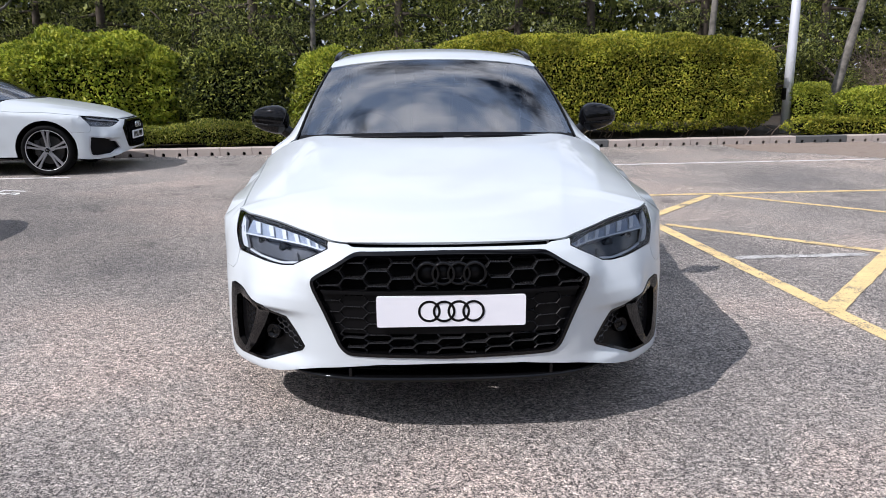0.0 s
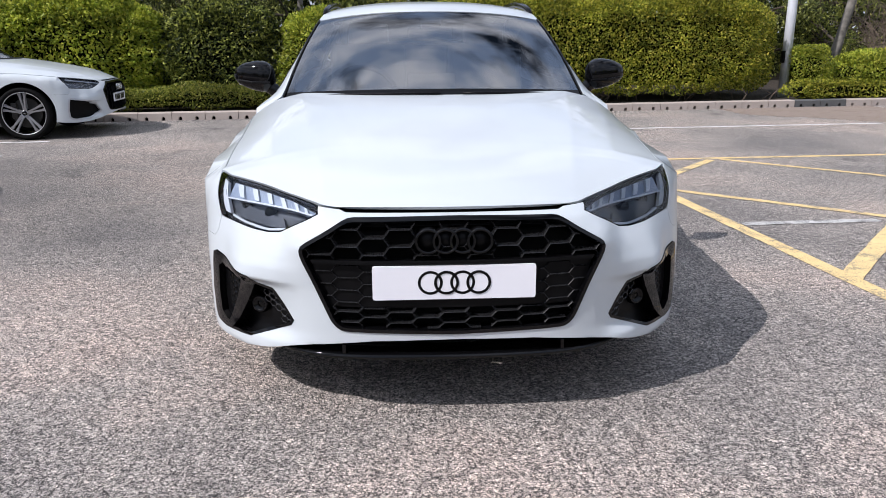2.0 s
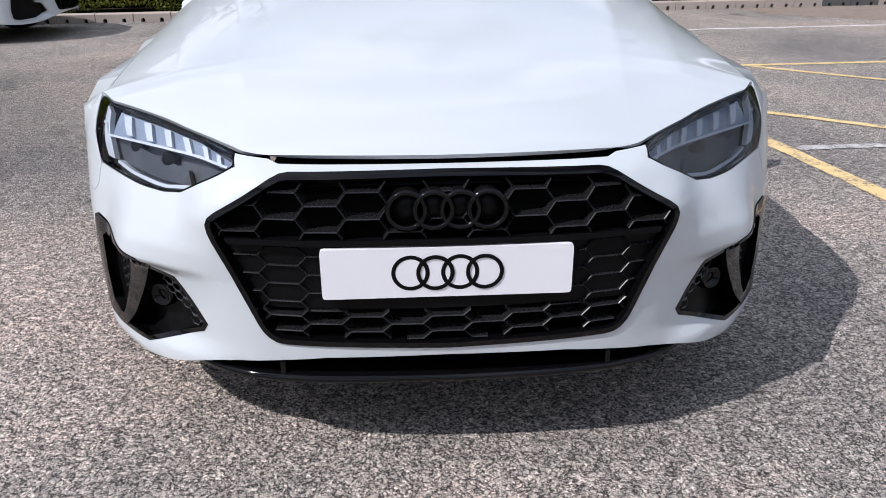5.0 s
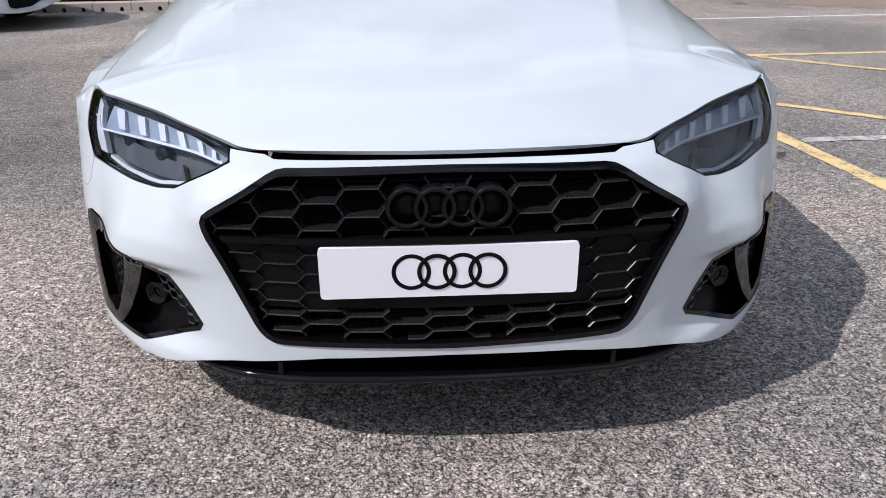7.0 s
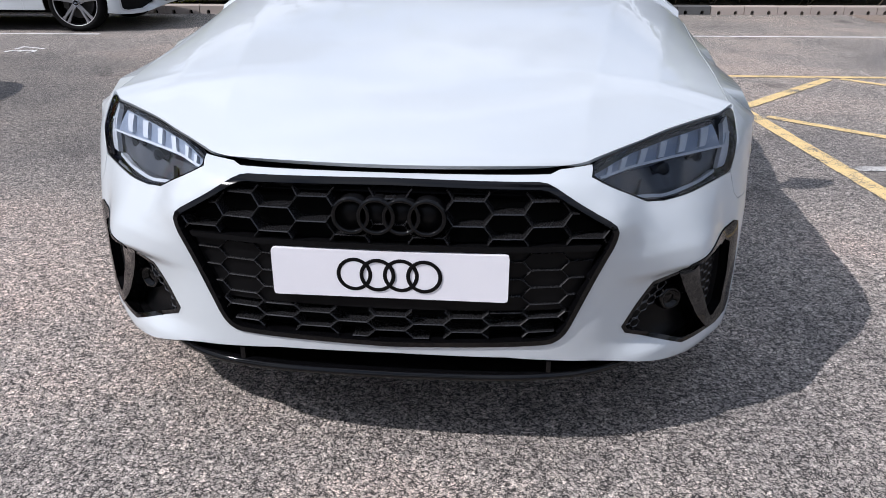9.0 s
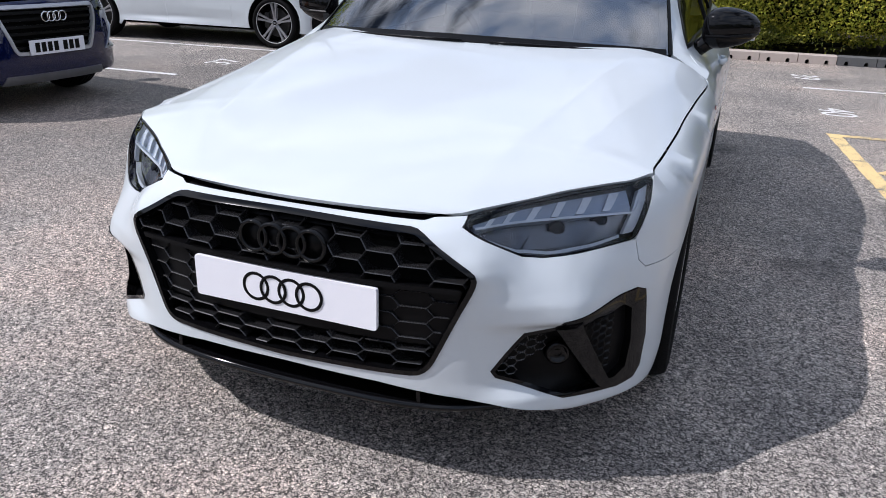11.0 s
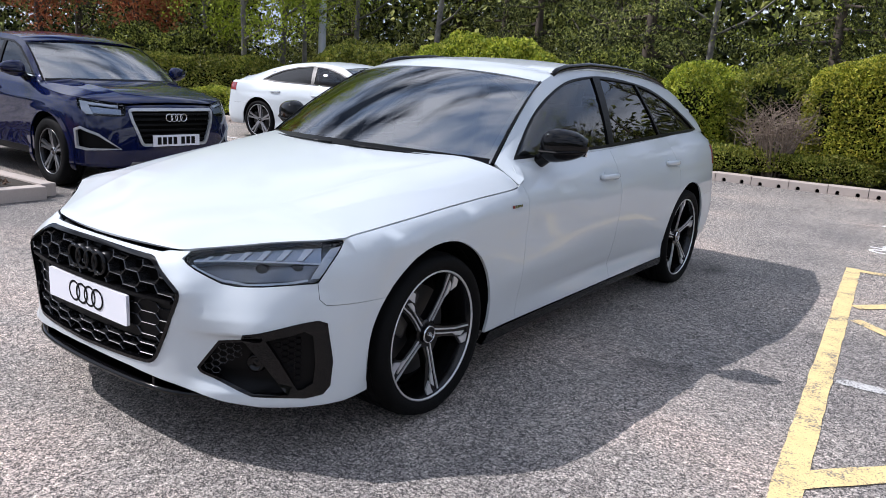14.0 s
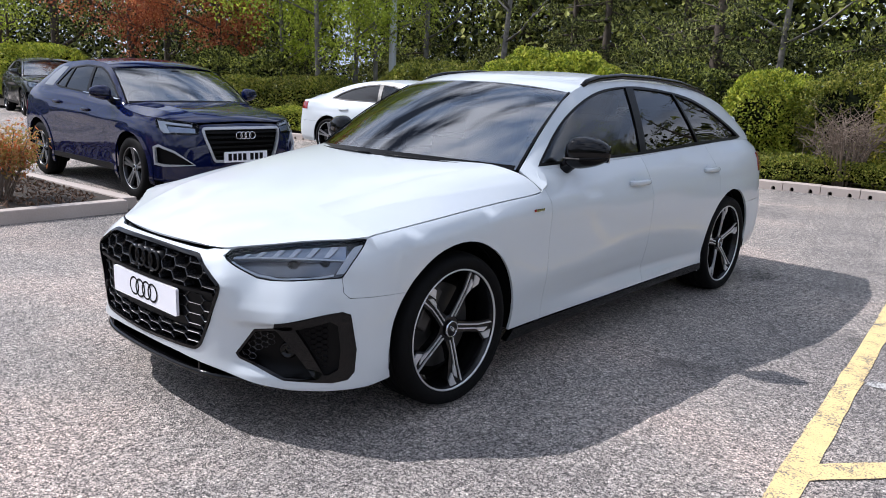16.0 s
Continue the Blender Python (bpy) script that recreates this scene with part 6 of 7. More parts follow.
def stripe(name, a, b, width, material, label, lift=0.004):
    """A painted line on the asphalt from a to b."""
    a, b = Vector((*a, 0)), Vector((*b, 0))
    d = (b - a).normalized()
    n = Vector((-d.y, d.x, 0)) * width / 2
    bm = bmesh.new()
    count = max(2, int((b - a).length / 0.10))
    rng = random.Random(name + str(round(a.x, 2)) + str(round(a.y, 2)))
    rows = []
    for i in range(count + 1):
        p = a.lerp(b, i / count)
        j, k = rng.uniform(-0.004, 0.004), rng.uniform(-0.004, 0.004)
        rows.append([bm.verts.new(p + n + d.cross(Vector((0, 0, 1))) * j + Vector((0, 0, lift))), bm.verts.new(p - n + d.cross(Vector((0, 0, 1))) * k + Vector((0, 0, lift)))])
    for q, s in zip(rows, rows[1:]):
        bm.faces.new((q[1], s[1], s[0], q[0]))
    return finish(name, bm, material, None, label, False, "road marking", "structure")


YL = "yellow hatched-box line painted on asphalt"
LEFT = lambda y: 1.80 + (5.25 - y) * 0.094
stripe("yellow_line", (LEFT(5.34), 5.34), (LEFT(0.40), 0.40), 0.105, YELLOW, YL)
stripe("yellow_line", (LEFT(5.30), 5.285), (7.8, 5.57), 0.085, YELLOW, YL, 0.0045)
stripe("yellow_line", (LEFT(0.45), 0.45), (7.5, 0.68), 0.11, YELLOW, YL, 0.0045)
stripe("yellow_line", (1.98, 4.08), (2.98, 5.24), 0.095, YELLOW, YL, 0.005)
stripe("yellow_line", (2.03, 3.76), (5.6, 0.60), 0.08, YELLOW, YL, 0.005)
stripe("yellow_line", (2.17, 1.37), (5.8, 5.45), 0.115, YELLOW, YL, 0.0055)
stripe("yellow_line", (3.10, 5.27), (7.2, 1.30), 0.08, YELLOW, YL, 0.005)
stripe("worn_line", (2.12, 2.565), (3.10, 2.60), 0.085, WORN_LINE, "worn grey-white bay line on asphalt")
stripe("white_line", (1.70, 7.90), (6.70, 8.29), 0.08, WHITE_LINE, "white bay line painted on asphalt")
stripe("white_line", (-9.6, 6.86), (-4.55, 7.31), 0.08, WHITE_LINE, "white bay line painted on asphalt")
stripe("white_line", (-9.6, 4.75), (-4.5, 5.02), 0.08, WHITE_LINE, "white bay line painted on asphalt")


def ground_number(text, x, y, turn, size):
    c = bpy.data.curves.new("bay_number", "FONT")
    c.body, c.size, c.extrude, c.align_x, c.align_y = text, size, 0.0006, "CENTER", "CENTER"
    c.materials.append(WHITE_LINE)
    ob = new("bay_number", c)
    ob.matrix_world = pose(x, y, 0.005, 0, 0, turn)
    return tagged(ob, "white bay number painted on asphalt", "road marking", "bay numbers", "structure")


ground_number("37", -4.66, 6.06, 94, 0.44)
ground_number("40", 1.90, 6.42, -86, 0.44)
ground_number("39", 1.76, 8.83, -86, 0.44)

# block paving patch at the end of the bay
paving = empty("paving", "buff block paving sunk in the asphalt edge", "paving", kind="structure")
bm0 = bmesh.new()
add_box(bm0, (0, 0, 0), (0.192, 0.092, 0.02), None, 0.006)
me0 = bpy.data.meshes.new("paver")
bm0.to_mesh(me0)
bm0.free()
me0.materials.append(BRICK)
rng = random.Random(4)
for r in range(32):
    for c in range(14):
        x, y = 5.4 + c * 0.2 + (0.1 if r % 2 else 0), 8.40 + r * 0.1
        if y > kerb_y(x) - 0.08 or y < 8.40 + (6.9 - x) * 0.9:
            continue
        ob = new("paver", me0)
        ob.matrix_world = pose(x, y, rng.uniform(-0.004, 0.001), 0, 0, rng.uniform(-1, 1))
        ob.parent = paving

# kerb of drained units along the planting
kerb = empty("kerb", "pale concrete drainage kerb with dark slots along the planting", "kerb", kind="structure")


def kerb_unit(name):
    """A half-metre kerb unit with two arched drain mouths cut into its foot."""
    bm = bmesh.new()
    foot_line = [(-0.247, 0.0)]
    for cx in (-0.125, 0.125):
        foot_line += [(cx - 0.026, 0.0)] + [(cx - 0.026 * math.cos(a), 0.034 + 0.024 * math.sin(a)) for a in np.linspace(0, math.pi, 7)] + [(cx + 0.026, 0.0)]
    foot_line += [(0.247, 0.0)]
    low = [bm.verts.new((x, 0.0, z)) for x, z in foot_line]
    top = [bm.verts.new((x, 0.0, 0.112)) for x, z in foot_line]
    rim_ = [bm.verts.new((x, 0.014, 0.125)) for x, z in foot_line]
    back_ = [bm.verts.new((x, 0.16, 0.125)) for x, z in foot_line]
    heel = [bm.verts.new((x, 0.16, 0.0)) for x, z in foot_line]
    deep = [bm.verts.new((x, 0.09, z)) for x, z in foot_line]
    for i in range(len(foot_line) - 1):
        if abs(foot_line[i][0] - foot_line[i + 1][0]) > 1e-5:
            bm.faces.new((low[i], low[i + 1], top[i + 1], top[i]))
            bm.faces.new((top[i], top[i + 1], rim_[i + 1], rim_[i]))
            bm.faces.new((rim_[i], rim_[i + 1], back_[i + 1], back_[i]))
            bm.faces.new((back_[i], back_[i + 1], heel[i + 1], heel[i]))
        bm.faces.new((low[i + 1], low[i], deep[i], deep[i + 1]))
    for i in (0, len(foot_line) - 1):
        bm.faces.new((low[i], top[i], rim_[i], back_[i], heel[i]))
    bmesh.ops.recalc_face_normals(bm, faces=bm.faces)
    me = bpy.data.meshes.new(name)
    bm.to_mesh(me)
    bm.free()
    return me


unit = kerb_unit("kerb_unit")
unit.materials.append(CONCRETE)
dark_unit = unit.copy()
dark_unit.materials.clear()
dark_unit.materials.append(DARK_CONCRETE)
ang = math.degrees(math.atan(SLOPE))
for k in range(-44, 30):
    x = k * 0.5
    ob = new("kerb_unit", dark_unit if k in (5, 6, 14, 15) else unit)
    ob.matrix_world = pose(x, kerb_y(x), rng.uniform(-0.003, 0.003), 0, 0, ang + rng.uniform(-0.25, 0.25))
    ob.parent = kerb
# near-black strip inside the units stands for the shade in the drain mouths
bm = bmesh.new()
add_box(bm, (-3.5, kerb_y(-3.5) + 0.1, 0.03), (38, 0.02, 0.08), Matrix.Rotation(math.atan(SLOPE), 3, "Z"))
part("drain_shade_strip", bm, MATT_BLACK, kerb)

bed = sheet("planting_bed", -60, 60, 0, 40, 0.0, SOIL, "dark soil of the planting bed", "soil", cuts=60)
for v in bed.data.vertices:
    x, y = v.co.x, v.co.y
    v.co.y = kerb_y(x) + 0.15 + y
    v.co.z = 0.085 + 0.05 * noise.noise(Vector((x * 0.7, y * 0.7, 0))) + min(0.5, 0.03 * y) if y > 0.1 else 0.09


# ---------------------------------------------------------------- leaves
def leaf_cloud(name, pos, size, material, parent, seed, up=None, aspect=0.55, kind="", label=""):
    """Folded leaves of two faces at pos, turned at random or leaning along up."""
    rs = np.random.RandomState(seed)
    n = len(pos)
    d = rs.normal(size=(n, 3))
    if up is not None:
        d = d * 0.75 + up
    d /= np.linalg.norm(d, axis=1, keepdims=True)
    w = np.cross(d, rs.normal(size=(n, 3)))
    w /= np.linalg.norm(w, axis=1, keepdims=True) + 1e-9
    nn = np.cross(d, w)
    L = (size * rs.uniform(0.7, 1.3, n))[:, None]
    a = pos - d * L * 0.5
    b = pos + d * L * 0.5
    c = pos + w * L * aspect * 0.5 + nn * L * 0.12 - d * L * 0.05
    e = pos - w * L * aspect * 0.5 + nn * L * 0.12 - d * L * 0.05
    V = np.stack([a, c, b, e], 1).reshape(-1, 3)
    k = np.arange(n)[:, None] * 4
    F = np.concatenate([k + np.array([0, 1, 2]), k + np.array([0, 2, 3])], 1).reshape(-1, 3)
    return raw_mesh(name, V, F, material, parent, label, False, kind)


def lumps(p, scale, amp, seed):
    return np.array([noise.noise(Vector((x * scale + seed, y * scale, z * scale))) for x, y, z in p]) * amp


def hedge(label, x0, x1, depth, height, material, count, leaf, seed, y_off=0.55, z0=0.08, round_=0.35, rough=0.10, name="hedge", core=INNER_SHADE, power=4.0, floor_gap=0.0):
    """A clipped hedge: leaves on and just under a rounded block over a near-black core that stands for the shade
    inside, with bare stems at the foot.
    """
    rs = np.random.RandomState(seed)
    cx, cz, hx, hy, hz = (x0 + x1) / 2, z0 + height / 2 + floor_gap / 2, (x1 - x0) / 2, depth / 2, (height - floor_gap) / 2
    cy = kerb_y(cx) + y_off + hy
    root = empty(name, label, name.replace("_", " "), pose(cx, cy, z0, 0, 0, ang))
    d = rs.normal(size=(count, 3))
    d[:, 0] *= max(1.0, hx / hz) ** 0.5
    face = rs.rand(count) < 0.72
    # directions spread over the block by its face areas
    u = rs.uniform(-1, 1, (count, 3))
    ax = rs.choice(3, count, p=np.array([hy * hz, hx * hz, hx * hy]) / (hy * hz + hx * hz + hx * hy))
    sgn = np.where(rs.rand(count) < 0.5, -1.0, 1.0)
    sgn = np.where((ax == 1) & (rs.rand(count) < 0.6), -1.0, sgn)
    sgn = np.where(ax == 2, 1.0, sgn)
    u[np.arange(count), ax] = sgn
    rr = (np.sum(np.abs(u) ** power, 1)) ** (-1.0 / power)
    e = u * rr[:, None]
    p = e * np.array([hx, hy, hz])
    nrm = np.sign(e) * np.abs(e) ** (power - 1) / np.array([hx, hy, hz])
    nrm /= np.linalg.norm(nrm, axis=1, keepdims=True) + 1e-9
    p = p + nrm * (lumps(p, 1.1, rough, seed) + lumps(p, 4.0, rough * 0.45, seed + 9) - rs.exponential(0.075, count))[:, None]
    p[:, 2] += hz + floor_gap
    leaf_cloud("foliage", p, np.full(count, leaf), material, root, seed, nrm * 0.9, kind="stuff")
    # added solid core, coloured as the shade between the leaves
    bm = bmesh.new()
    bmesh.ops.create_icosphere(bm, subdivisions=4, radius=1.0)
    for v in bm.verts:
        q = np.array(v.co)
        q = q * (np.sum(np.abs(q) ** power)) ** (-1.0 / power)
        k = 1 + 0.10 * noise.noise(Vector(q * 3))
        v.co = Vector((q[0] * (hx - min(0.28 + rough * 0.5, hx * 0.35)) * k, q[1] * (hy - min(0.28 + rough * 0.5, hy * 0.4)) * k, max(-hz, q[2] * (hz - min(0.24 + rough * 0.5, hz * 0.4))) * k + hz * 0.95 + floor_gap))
    part("shade_core", bm, core, root, "near-black core standing in for the shade inside", True)
    if floor_gap:
        bm = bmesh.new()
        for k in range(int((x1 - x0) * 7)):
            sx, sy_ = rs.uniform(-hx, hx), -hy * rs.uniform(0.2, 0.9)
            add_tube(bm, [(sx, sy_ + 0.1, 0.0), (sx + rs.uniform(-0.1, 0.1), sy_, 0.12), (sx + rs.uniform(-0.3, 0.3), sy_ - rs.uniform(-0.1, 0.12), 0.10 + floor_gap + 0.1)], [0.011, 0.009, 0.005], 5)
        tagged(part("bare_growth", bm, TWIG, root, "bare grey stems"), kind="stuff")
    return root


def branch_tree(name, label, x, y, h, trunk_r, bark, leaf_mat, n_leaf, leaf, seed, crown=(0.35, 1.0, 0.28), lean=0.0, limbs=9, conifer=False, z0=0.1):
    """A tree: a tapered trunk with forking limbs and a crown of many small leaves gathered round their tips."""
    rs = np.random.RandomState(seed)
    root = empty(name, label, "tree", pose(x, y, z0))
    bm = bmesh.new()
    ph = rs.uniform(0, 6)
    spine = [Vector((lean * h * t + 0.06 * h * 0.25 * math.sin(3 * t + ph) * t, 0.04 * h * 0.2 * math.sin(4 * t + ph * 2) * t, h * t)) for t in np.linspace(0, 1, 9)]
    add_tube(bm, spine, [trunk_r * (1.25 if i == 0 else 1 - 0.9 * i / 8) for i in range(9)], 9)
    tips = []
    lo, hi, spread = crown
    for k in range(limbs):
        t = lo + (hi - lo) * (k + rs.rand()) / limbs
        i = min(7, int(t * 8))
        base = spine[i].lerp(spine[i + 1], t * 8 - i)
        az = k * 2.4 + rs.uniform(-0.4, 0.4)
        reach = h * spread * ((1.05 - t) if conifer else (1.0 - 0.55 * abs(t - 0.55))) * rs.uniform(0.75, 1.15)
        rise = (-0.12 if conifer else 0.55) * reach
        pts = [base]
        for j in (0.35, 0.7, 1.0):
            pts.append(base + Vector((math.cos(az) * reach * j + rs.uniform(-0.08, 0.08) * reach, math.sin(az) * reach * j + rs.uniform(-0.08, 0.08) * reach, rise * j ** 1.2)))
        r0 = trunk_r * (1 - 0.85 * t) * 0.55
        add_tube(bm, pts, [r0, r0 * 0.7, r0 * 0.45, r0 * 0.2], 6)
        tips += [(p, reach * 0.42) for p in pts[1:]]
        for m in range(2):
            q = pts[2]
            e = q + Vector((rs.uniform(-1, 1), rs.uniform(-1, 1), rs.uniform(-0.1, 0.8))) * reach * 0.45
            add_tube(bm, [q, q.lerp(e, 0.5) + Vector((0, 0, 0.03)), e], [r0 * 0.4, r0 * 0.28, r0 * 0.12], 5)
            tips.append((e, reach * 0.35))
    tips.append((spine[-1], h * spread * 0.25))
    part("trunk", bm, bark, root, smooth=True)
    c = np.array([tuple(t[0]) for t in tips])
    rad = np.array([t[1] for t in tips])
    pick = rs.choice(len(c), n_leaf, p=rad**2 / np.sum(rad**2))
    off = rs.normal(size=(n_leaf, 3))
    off = off / np.linalg.norm(off, axis=1, keepdims=True) * (rs.rand(n_leaf, 1) ** 0.6)
    if conifer:
        off[:, 2] *= 0.45
    p = c[pick] + off * rad[pick][:, None] * 1.05
    clump = np.array([noise.noise(Vector(q * 1.4)) for q in p])
    p = p[clump > -0.22]
    up = np.zeros_like(p)
    up[:, 2] = -0.5
    leaf_cloud("crown", p, np.full(len(p), leaf), leaf_mat, root, seed + 1, up, 0.6 if not conifer else 0.35)
    return root


# planting behind the kerb
hedge("large clipped olive-green hedge with a rounded end behind the kerb", 0.0, 6.62, 1.8, 1.86, GREEN_HEDGE, 92000, 0.050, 11, 0.36, floor_gap=0.03, power=5.0, rough=0.13)
hedge("bright lime-green leafy hedge behind the parked fastback", -7.4, -4.1, 1.7, 1.90, LIME_HEDGE, 24000, 0.080, 12, 0.95, power=3.2, rough=0.24)
hedge("low clipped green border hedge along the kerb", -7.2, 2.9, 0.75, 0.40, BORDER_LEAF, 38000, 0.042, 13, 0.22, power=2.8, rough=0.13)
hedge("dark loose shrub under the conifers", -4.4, -2.3, 1.9, 1.85, DEEP_LEAF, 20000, 0.065, 14, 0.95, name="shrub", power=2.5, rough=0.3)
hedge("leafy mid-green shrub with lime tips beside the clipped hedge", -2.45, -0.85, 1.6, 1.62, LIME_HEDGE, 12500, 0.058, 15, 0.75, name="shrub", power=2.3, rough=0.40)
hedge("open olive shrub with bare stems beside the clipped hedge", -1.15, 0.25, 1.2, 1.70, BORDER_LEAF, 5200, 0.058, 23, 0.95, name="shrub", power=2.3, rough=0.45, floor_gap=0.35)
hedge("small square green hedge block beside the lamp post", 7.02, 7.66, 0.7, 0.98, LIME_HEDGE, 7600, 0.042, 16, 0.45, power=5.0)
hedge("rounded yellow-green shrub beside the kerb", 7.75, 10.4, 1.2, 0.88, LIME_HEDGE, 15000, 0.052, 17, 0.25, name="shrub", power=2.6)
hedge("low green shrubs at the foot of the lamp post", 6.6, 10.4, 0.5, 0.38, GREEN_HEDGE, 9000, 0.047, 18, 0.16, name="shrub", power=3.0)
hedge("clipped olive hedge behind the parked fastback", -9.9, -7.3, 1.5, 1.66, BORDER_LEAF, 15000, 0.07, 24, 0.9, power=3.4, rough=0.22)
hedge("clipped dark green hedge in the far bed", -16.9, -10.2, 1.4, 1.28, BORDER_LEAF, 22000, 0.075, 19, 1.5, power=3.4, rough=0.15)
hedge("low bright green hedge behind the crossover", -12.8, -9.3, 0.7, 0.62, LIME_HEDGE, 9000, 0.055, 20, 0.25, power=4.0)
hedge("rounded brown-green shrub in the far bed", -19.9, -14.5, 1.8, 1.92, DEEP_LEAF, 14000, 0.09, 21, 2.3, name="shrub", power=2.4, rough=0.3)
hedge("bright lime hedge behind the black crossover", -30.7, -23.5, 1.2, 2.1, LIME_HEDGE, 12000, 0.11, 22, 1.6, power=3.0)


def twig_bush(label, x, y, h, spread, seed, stems=40):
    """A bare bush: thin stems that fork three times."""
    rs_ = np.random.RandomState(seed)
    root = empty("bare_bush", label, "bush", pose(x, y, 0.09))
    bm_ = bmesh.new()
    for k in range(stems):
        a = rs_.uniform(0, 6.28)
        p = Vector((math.cos(a) * 0.12, math.sin(a) * 0.12, 0))
        e = Vector((math.cos(a) * spread * rs_.uniform(0.3, 0.8), math.sin(a) * spread * rs_.uniform(0.3, 0.8), h * rs_.uniform(0.45, 0.8)))
        m = p.lerp(e, 0.5) + Vector((0, 0, 0.08 * h))
        add_tube(bm_, [p, m, e], [0.011, 0.008, 0.005], 5)
        for j in range(5):
            q = m.lerp(e, rs_.uniform(0, 1))
            f = q + Vector((rs_.uniform(-1, 1), rs_.uniform(-1, 1), rs_.uniform(-0.2, 1))) * 0.28 * h
            add_tube(bm_, [q, q.lerp(f, 0.5) + Vector(rs_.uniform(-0.03, 0.03, 3)), f], [0.005, 0.004, 0.0025], 4)
            for i in range(2):
                g = f.lerp(q, rs_.uniform(0, 0.6))
                add_tube(bm_, [g, g + Vector(rs_.uniform(-1, 1, 3)) * 0.14 * h], [0.003, 0.002], 3)
    tagged(part("bare_growth", bm_, TWIG, root), kind="stuff")


twig_bush("bare brown twiggy bush behind the kerb", 9.5, 12.5, 2.0, 1.1, 33, 46)
twig_bush("bare brown twiggy bush among the hedges", -0.12, 10.62, 1.30, 0.75, 34, 44)

# lamp posts
def lamp_post(x, y, h, r, label):
    root = empty("lamp_post", label, "lamp post", pose(x, y, 0.09), group="lamp posts")
    tube("post", [(0, 0, 0), (0, 0, h * 0.25), (0, 0, h)], [r, r, r * 0.7], STEEL_POST, root, "", 16)
    bm = bmesh.new()
    add_box(bm, (0, -0.35, h + 0.03), (0.28, 0.75, 0.10), None, 0.04)
    part("lantern", bm, STEEL_POST, root, "grey lamp head")
    bm = bmesh.new()
    add_box(bm, (-0.085, -0.02, 0.75), (0.05, 0.10, 0.22), None, 0.01)
    part("junction_box", bm, SATIN_BLACK, root, "small black box on the post")


lamp_post(7.03, 11.9, 6.4, 0.085, "tall galvanised lamp post standing in the hedge")
lamp_post(-12.35, 13.3, 7.2, 0.10, "tall galvanised lamp post behind the far bed")

# trees
branch_tree("birch_tree", "leaning pale-barked birch with thin foliage", 8.18, 12.6, 8.4, 0.10, BIRCH, SPRING_LEAF, 4000, 0.061, 31, (0.4, 1.0, 0.22), 0.20)
branch_tree("birch_tree", "slender pale birch behind the hedge", 6.45, 14.5, 8.4, 0.095, BIRCH, SPRING_LEAF, 3200, 0.061, 32, (0.45, 1.0, 0.2), 0.02)
for i, (tx_, ty_, hh, rr_, bk, lf, n_, sz, cr, ln, lb) in enumerate((
        (-12.83, 11.15, 7.5, 0.085, BIRCH, SPRING_LEAF, 30000, 0.085, (0.22, 1, 0.34), -0.03, "birch with fresh lime-green leaves"),
        (-15.8, 12.2, 7.5, 0.085, BIRCH, SPRING_LEAF, 28000, 0.090, (0.22, 1, 0.34), -0.02, "birch with fresh lime-green leaves"),
        (-12.58, 12.9, 7.0, 0.075, BIRCH, SPRING_LEAF, 10400, 0.075, (0.25, 1, 0.28), 0.0, "thin birch with sparse new leaves"),
        (-14.5, 13.8, 7.0, 0.09, BIRCH, SPRING_LEAF, 8000, 0.075, (0.3, 1, 0.28), 0.03, "thin birch with sparse new leaves"),
        (-12.34, 14.6, 8.0, 0.09, BIRCH, SPRING_LEAF, 4000, 0.068, (0.3, 1, 0.25), 0.02, "thin birch with sparse new leaves"),
        (-8.9, 13.6, 8.0, 0.09, BIRCH, SPRING_LEAF, 1920, 0.068, (0.25, 1, 0.28), 0.06, "thin pale birch with bare limbs"),
        (-2.2, 13.4, 7.5, 0.075, BIRCH, SPRING_LEAF, 4000, 0.068, (0.25, 1, 0.28), 0.04, "pale birch with bare lower limbs"),
        (-19.5, 12.35, 7.0, 0.13, BARK, COPPER_LEAF, 26000, 0.095, (0.2, 1, 0.32), 0.0, "copper-leaved maple with dark branches"),
        (-22.6, 10.9, 7.5, 0.15, BARK, COPPER_LEAF, 26000, 0.10, (0.2, 1, 0.34), 0.0, "copper-leaved maple with dark branches"),
        (-28.2, 10.7, 9, 0.2, BARK, DEEP_LEAF, 11200, 0.102, (0.2, 1, 0.35), 0.0, "dark green broadleaf tree with open branches"),
        (-29.9, 9.3, 9, 0.2, BARK, SPRING_LEAF, 11200, 0.109, (0.2, 1, 0.35), 0.0, "light green broadleaf tree"),
        (-27.3, 14.8, 9, 0.2, BARK, DEEP_LEAF, 14400, 0.109, (0.2, 1, 0.35), 0.0, "dark green broadleaf tree"),)):
    branch_tree("tree", lb, tx_, ty_, hh, rr_, bk, lf, n_, sz, 40 + i, cr, ln, 12)
for i, (tx_, ty_, hh) in enumerate(((-3.3, 13.2, 6.4), (-5.1, 15.6, 6.8), (-7.4, 16.0, 6.5), (-0.4, 15.9, 7.0), (2.4, 16.2, 7.4), (4.3, 16.6, 6.8), (7.0, 16.4, 7.4), (9.8, 16.0, 7.2), (13.0, 16.5, 7.2), (-17.3, 19.8, 7.0), (-13.2, 20.7, 7.6), (-28.5, 19.0, 8.0), (-20.8, 21.0, 8.0), (-24.2, 19.6, 7.6), (-10.2, 18.8, 7.0))):
    branch_tree("conifer", "dark green conifer in the tree belt", tx_, ty_, hh, 0.15, BARK, DEEP_LEAF if i % 2 else WOOD_LEAF, 26000, 0.085, 70 + i, (0.06, 1.0, 0.33), 0.0, 26, True)

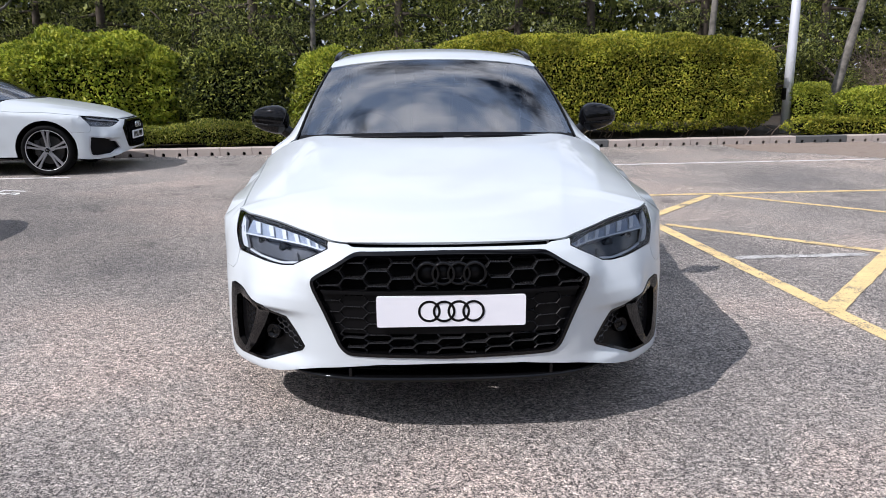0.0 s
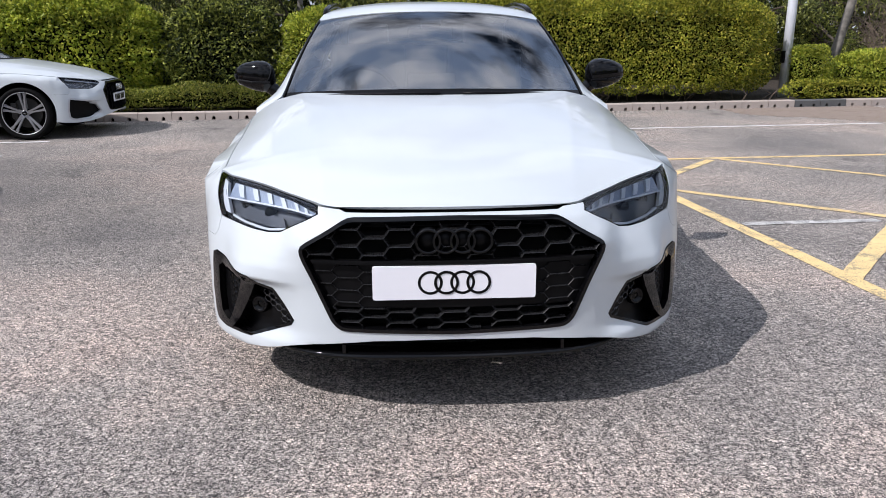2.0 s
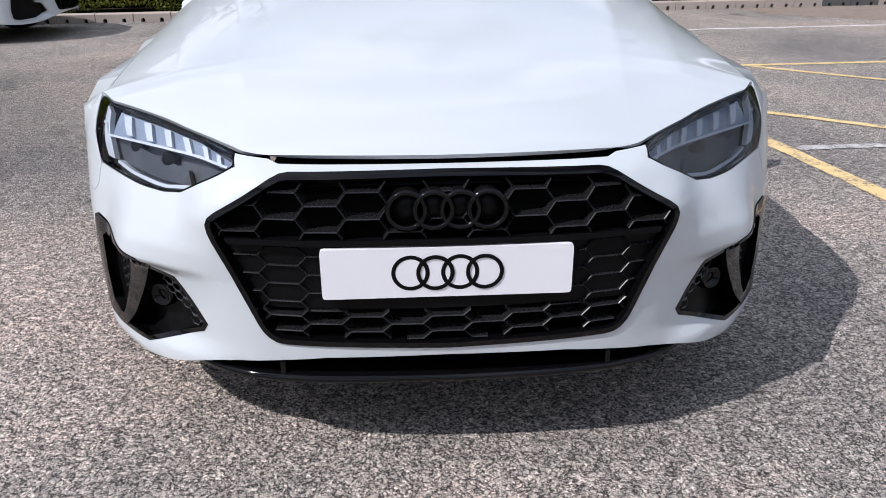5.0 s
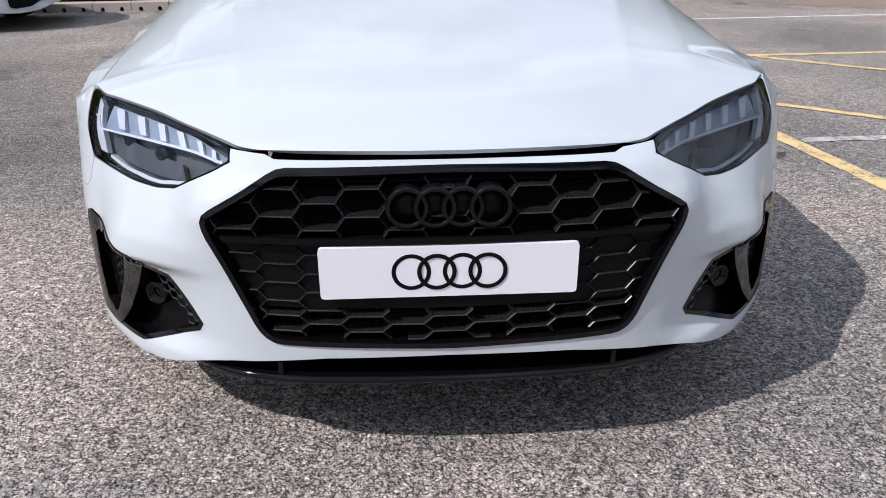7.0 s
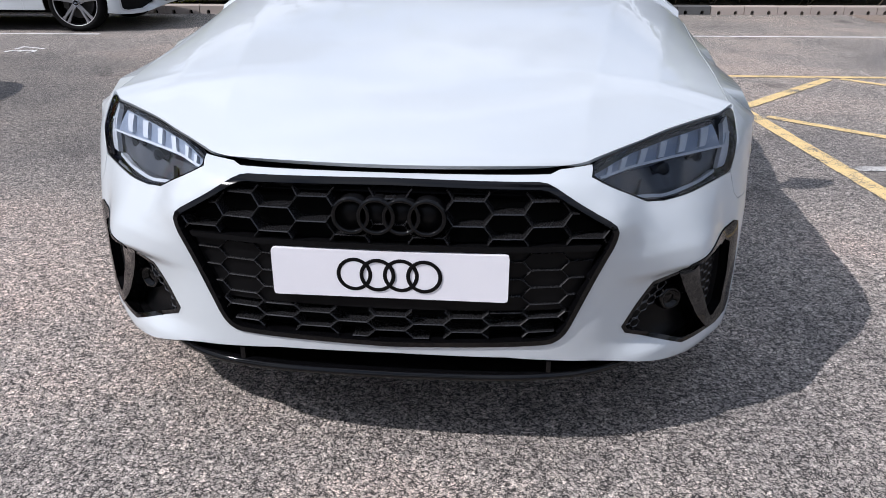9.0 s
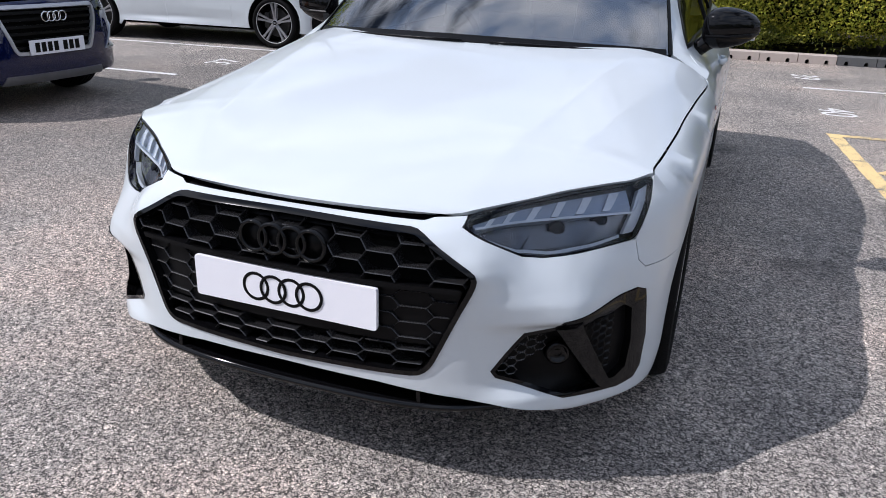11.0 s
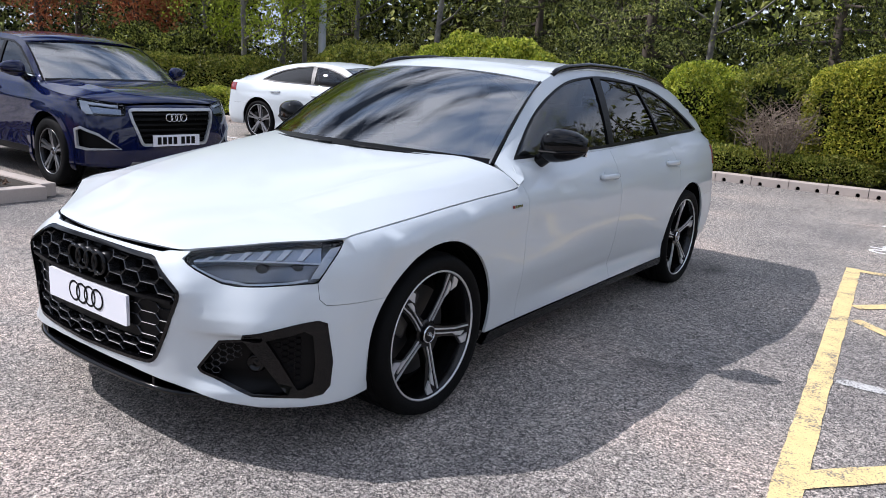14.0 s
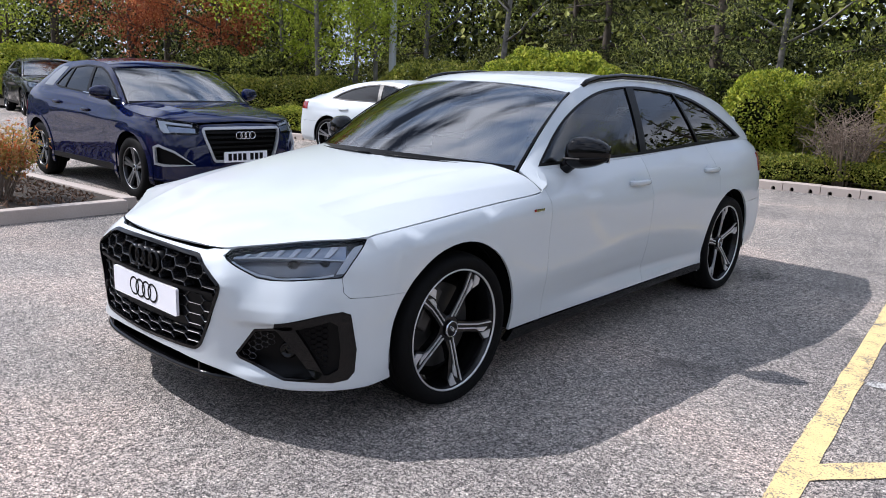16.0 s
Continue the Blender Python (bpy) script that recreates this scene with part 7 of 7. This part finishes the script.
# trees across the car park, seen in the glass of the cars
for i, (tx_, ty_, hh) in enumerate(((25.0, 4.0, 8.0), (27.0, 11.5, 9.0), (26.0, 19.0, 9.0), (24.0, -4.0, 8.0), (27.0, 27.0, 9.0))):
    branch_tree("tree", "leafy green tree across the car park", tx_, ty_, hh, 0.16, BARK, DEEP_LEAF, 11200, 0.122, 100 + i, (0.15, 1.0, 0.36), 0.0, 12, z0=0.0)

# the wood behind: a deep belt of undergrowth and foliage
rs = np.random.RandomState(5)
belt_path = Curve([(0, 26, 18), (1, 10, 17.5), (2, -4, 17.5), (3, -14, 20), (4, -27, 19), (5, -38, 11), (6, -42, -4), (7, -40, -20)])
N = 210000
t = rs.uniform(0, 7, N)
c = belt_path(t)
dep = rs.gamma(1.6, 1.6, N)
out_dir = np.stack([np.where(t < 3.6, 0.0, -1.0), np.where(t < 3.6, 1.0, 0.35)], 1)
xy = c + out_dir * dep[:, None] + rs.normal(size=(N, 2)) * 0.5
zz_ = 8.0 * rs.rand(N) ** 1.3
tops = 6.0 + np.array([noise.noise(Vector((q[0] * 0.16, q[1] * 0.16, 3))) for q in xy]) * 3.6
ok = zz_ < tops
leaf_cloud("woodland", np.stack([xy[ok, 0], xy[ok, 1], zz_[ok] + 0.2], 1), np.full(ok.sum(), 0.26), WOOD_LEAF, None, 6, None, 0.6, "stuff", "dense dark green woodland behind the car park")
tagged(bpy.data.objects["woodland"], category="woodland")

# unseen wood added round the rest of the car park, darkens the cars' reflections
far_path = Curve([(0, -40, -20), (1, -26, -31), (2, -4, -33), (3, 18, -30), (4, 30, -18), (5, 33, -4)])
N = 45000
t = rs.uniform(0, 5, N)
xy = far_path(t) + rs.normal(size=(N, 2)) * 1.5
tops = 5.0 + np.array([noise.noise(Vector((q[0] * 0.14, q[1] * 0.14, 8))) for q in xy]) * 5.0
zz_ = 9.0 * rs.rand(N)
ok = zz_ < tops
leaf_cloud("unseen_woodland", np.stack([xy[ok, 0], xy[ok, 1], zz_[ok] + 0.2], 1), np.full(ok.sum(), 0.55), WOOD_LEAF, None, 16, None, 0.6, "stuff", "added unseen dark green woodland that darkens the cars' reflections")
tagged(bpy.data.objects["unseen_woodland"], category="woodland")

# ---------------------------------------------------------------- planted island
island = empty("island", "raised planted island with pale kerb and bark mulch", "planting island", kind="structure")
bm = bmesh.new()
add_box(bm, (-4.31, -2.11, 0.055), (0.14, 8.1, 0.13), None, 0.012)
part("kerb_edge", bm, CONCRETE, island)
bm = bmesh.new()
add_box(bm, (-6.89, 1.90, 0.055), (5.02, 0.14, 0.13), Matrix.Rotation(radians(3), 3, "Z"), 0.012)
part("kerb_edge", bm, CONCRETE, island)
bm = bmesh.new()
bmesh.ops.create_grid(bm, x_segments=30, y_segments=40, size=0.5)
for v in bm.verts:
    x = -9.4 + (v.co.x + 0.5) * 5.04
    y = -6.0 + (v.co.y + 0.5) * (7.84 + 0.052 * (x + 6.89))
    v.co = Vector((x, y, 0.10 + 0.03 * noise.noise(Vector((x * 2, y * 2, 0)))))
part("mulch_bed", bm, SOIL, island, "dark bark mulch")
n = 9000
px, py = rs.uniform(-9.3, -4.42, n), rs.uniform(-3.0, 1.80, n)
pos = np.stack([px, py, np.full(n, 0.118) + rs.uniform(0, 0.02, n)], 1)
leaf_cloud("bark_mulch", pos, np.full(n, 0.05), CHIP, None, 8, None, 0.45, "stuff", "loose brown bark chips on the island")
tagged(bpy.data.objects["bark_mulch"], category="bark mulch")


def stem_shrub(label, x, y, h, seed, mat, n_leaf, leaf, stems=26):
    rs_ = np.random.RandomState(seed)
    root = empty("shrub", label, "shrub", pose(x, y, 0.11))
    bm_ = bmesh.new()
    tips = []
    for k in range(stems):
        a, r = rs_.uniform(0, 6.28), rs_.uniform(0.02, 0.10)
        lean_ = rs_.uniform(0.1, 0.5) * h
        top_ = Vector((math.cos(a) * lean_, math.sin(a) * lean_, h * rs_.uniform(0.6, 1.0)))
        base_ = Vector((math.cos(a) * r, math.sin(a) * r, 0))
        midp = base_.lerp(top_, 0.5) + Vector((rs_.uniform(-0.04, 0.04), rs_.uniform(-0.04, 0.04), 0.05))
        add_tube(bm_, [base_, midp, top_], [0.008, 0.006, 0.003], 5)
        tips += [top_, top_.lerp(midp, 0.35), top_.lerp(midp, 0.7)]
    tagged(part("bare_growth", bm_, TWIG, root, "thin pale stems"), kind="stuff")
    c_ = np.array([tuple(p) for p in tips])
    p_ = c_[rs_.choice(len(c_), n_leaf)] + rs_.normal(size=(n_leaf, 3)) * 0.055
    leaf_cloud("foliage", p_, np.full(n_leaf, leaf), mat, root, seed, None, 0.4)


stem_shrub("shrub with orange and pink leaf tips on the mulch", -5.05, 1.08, 0.66, 61, NANDINA_LEAF, 4200, 0.045, 34)
stem_shrub("shrub with orange and pink leaf tips on the mulch", -6.0, 0.35, 0.75, 62, NANDINA_LEAF, 3600, 0.05, 30)
stem_shrub("small green plant on the mulch", -4.85, 0.62, 0.24, 63, LIME_HEDGE, 900, 0.04, 14)
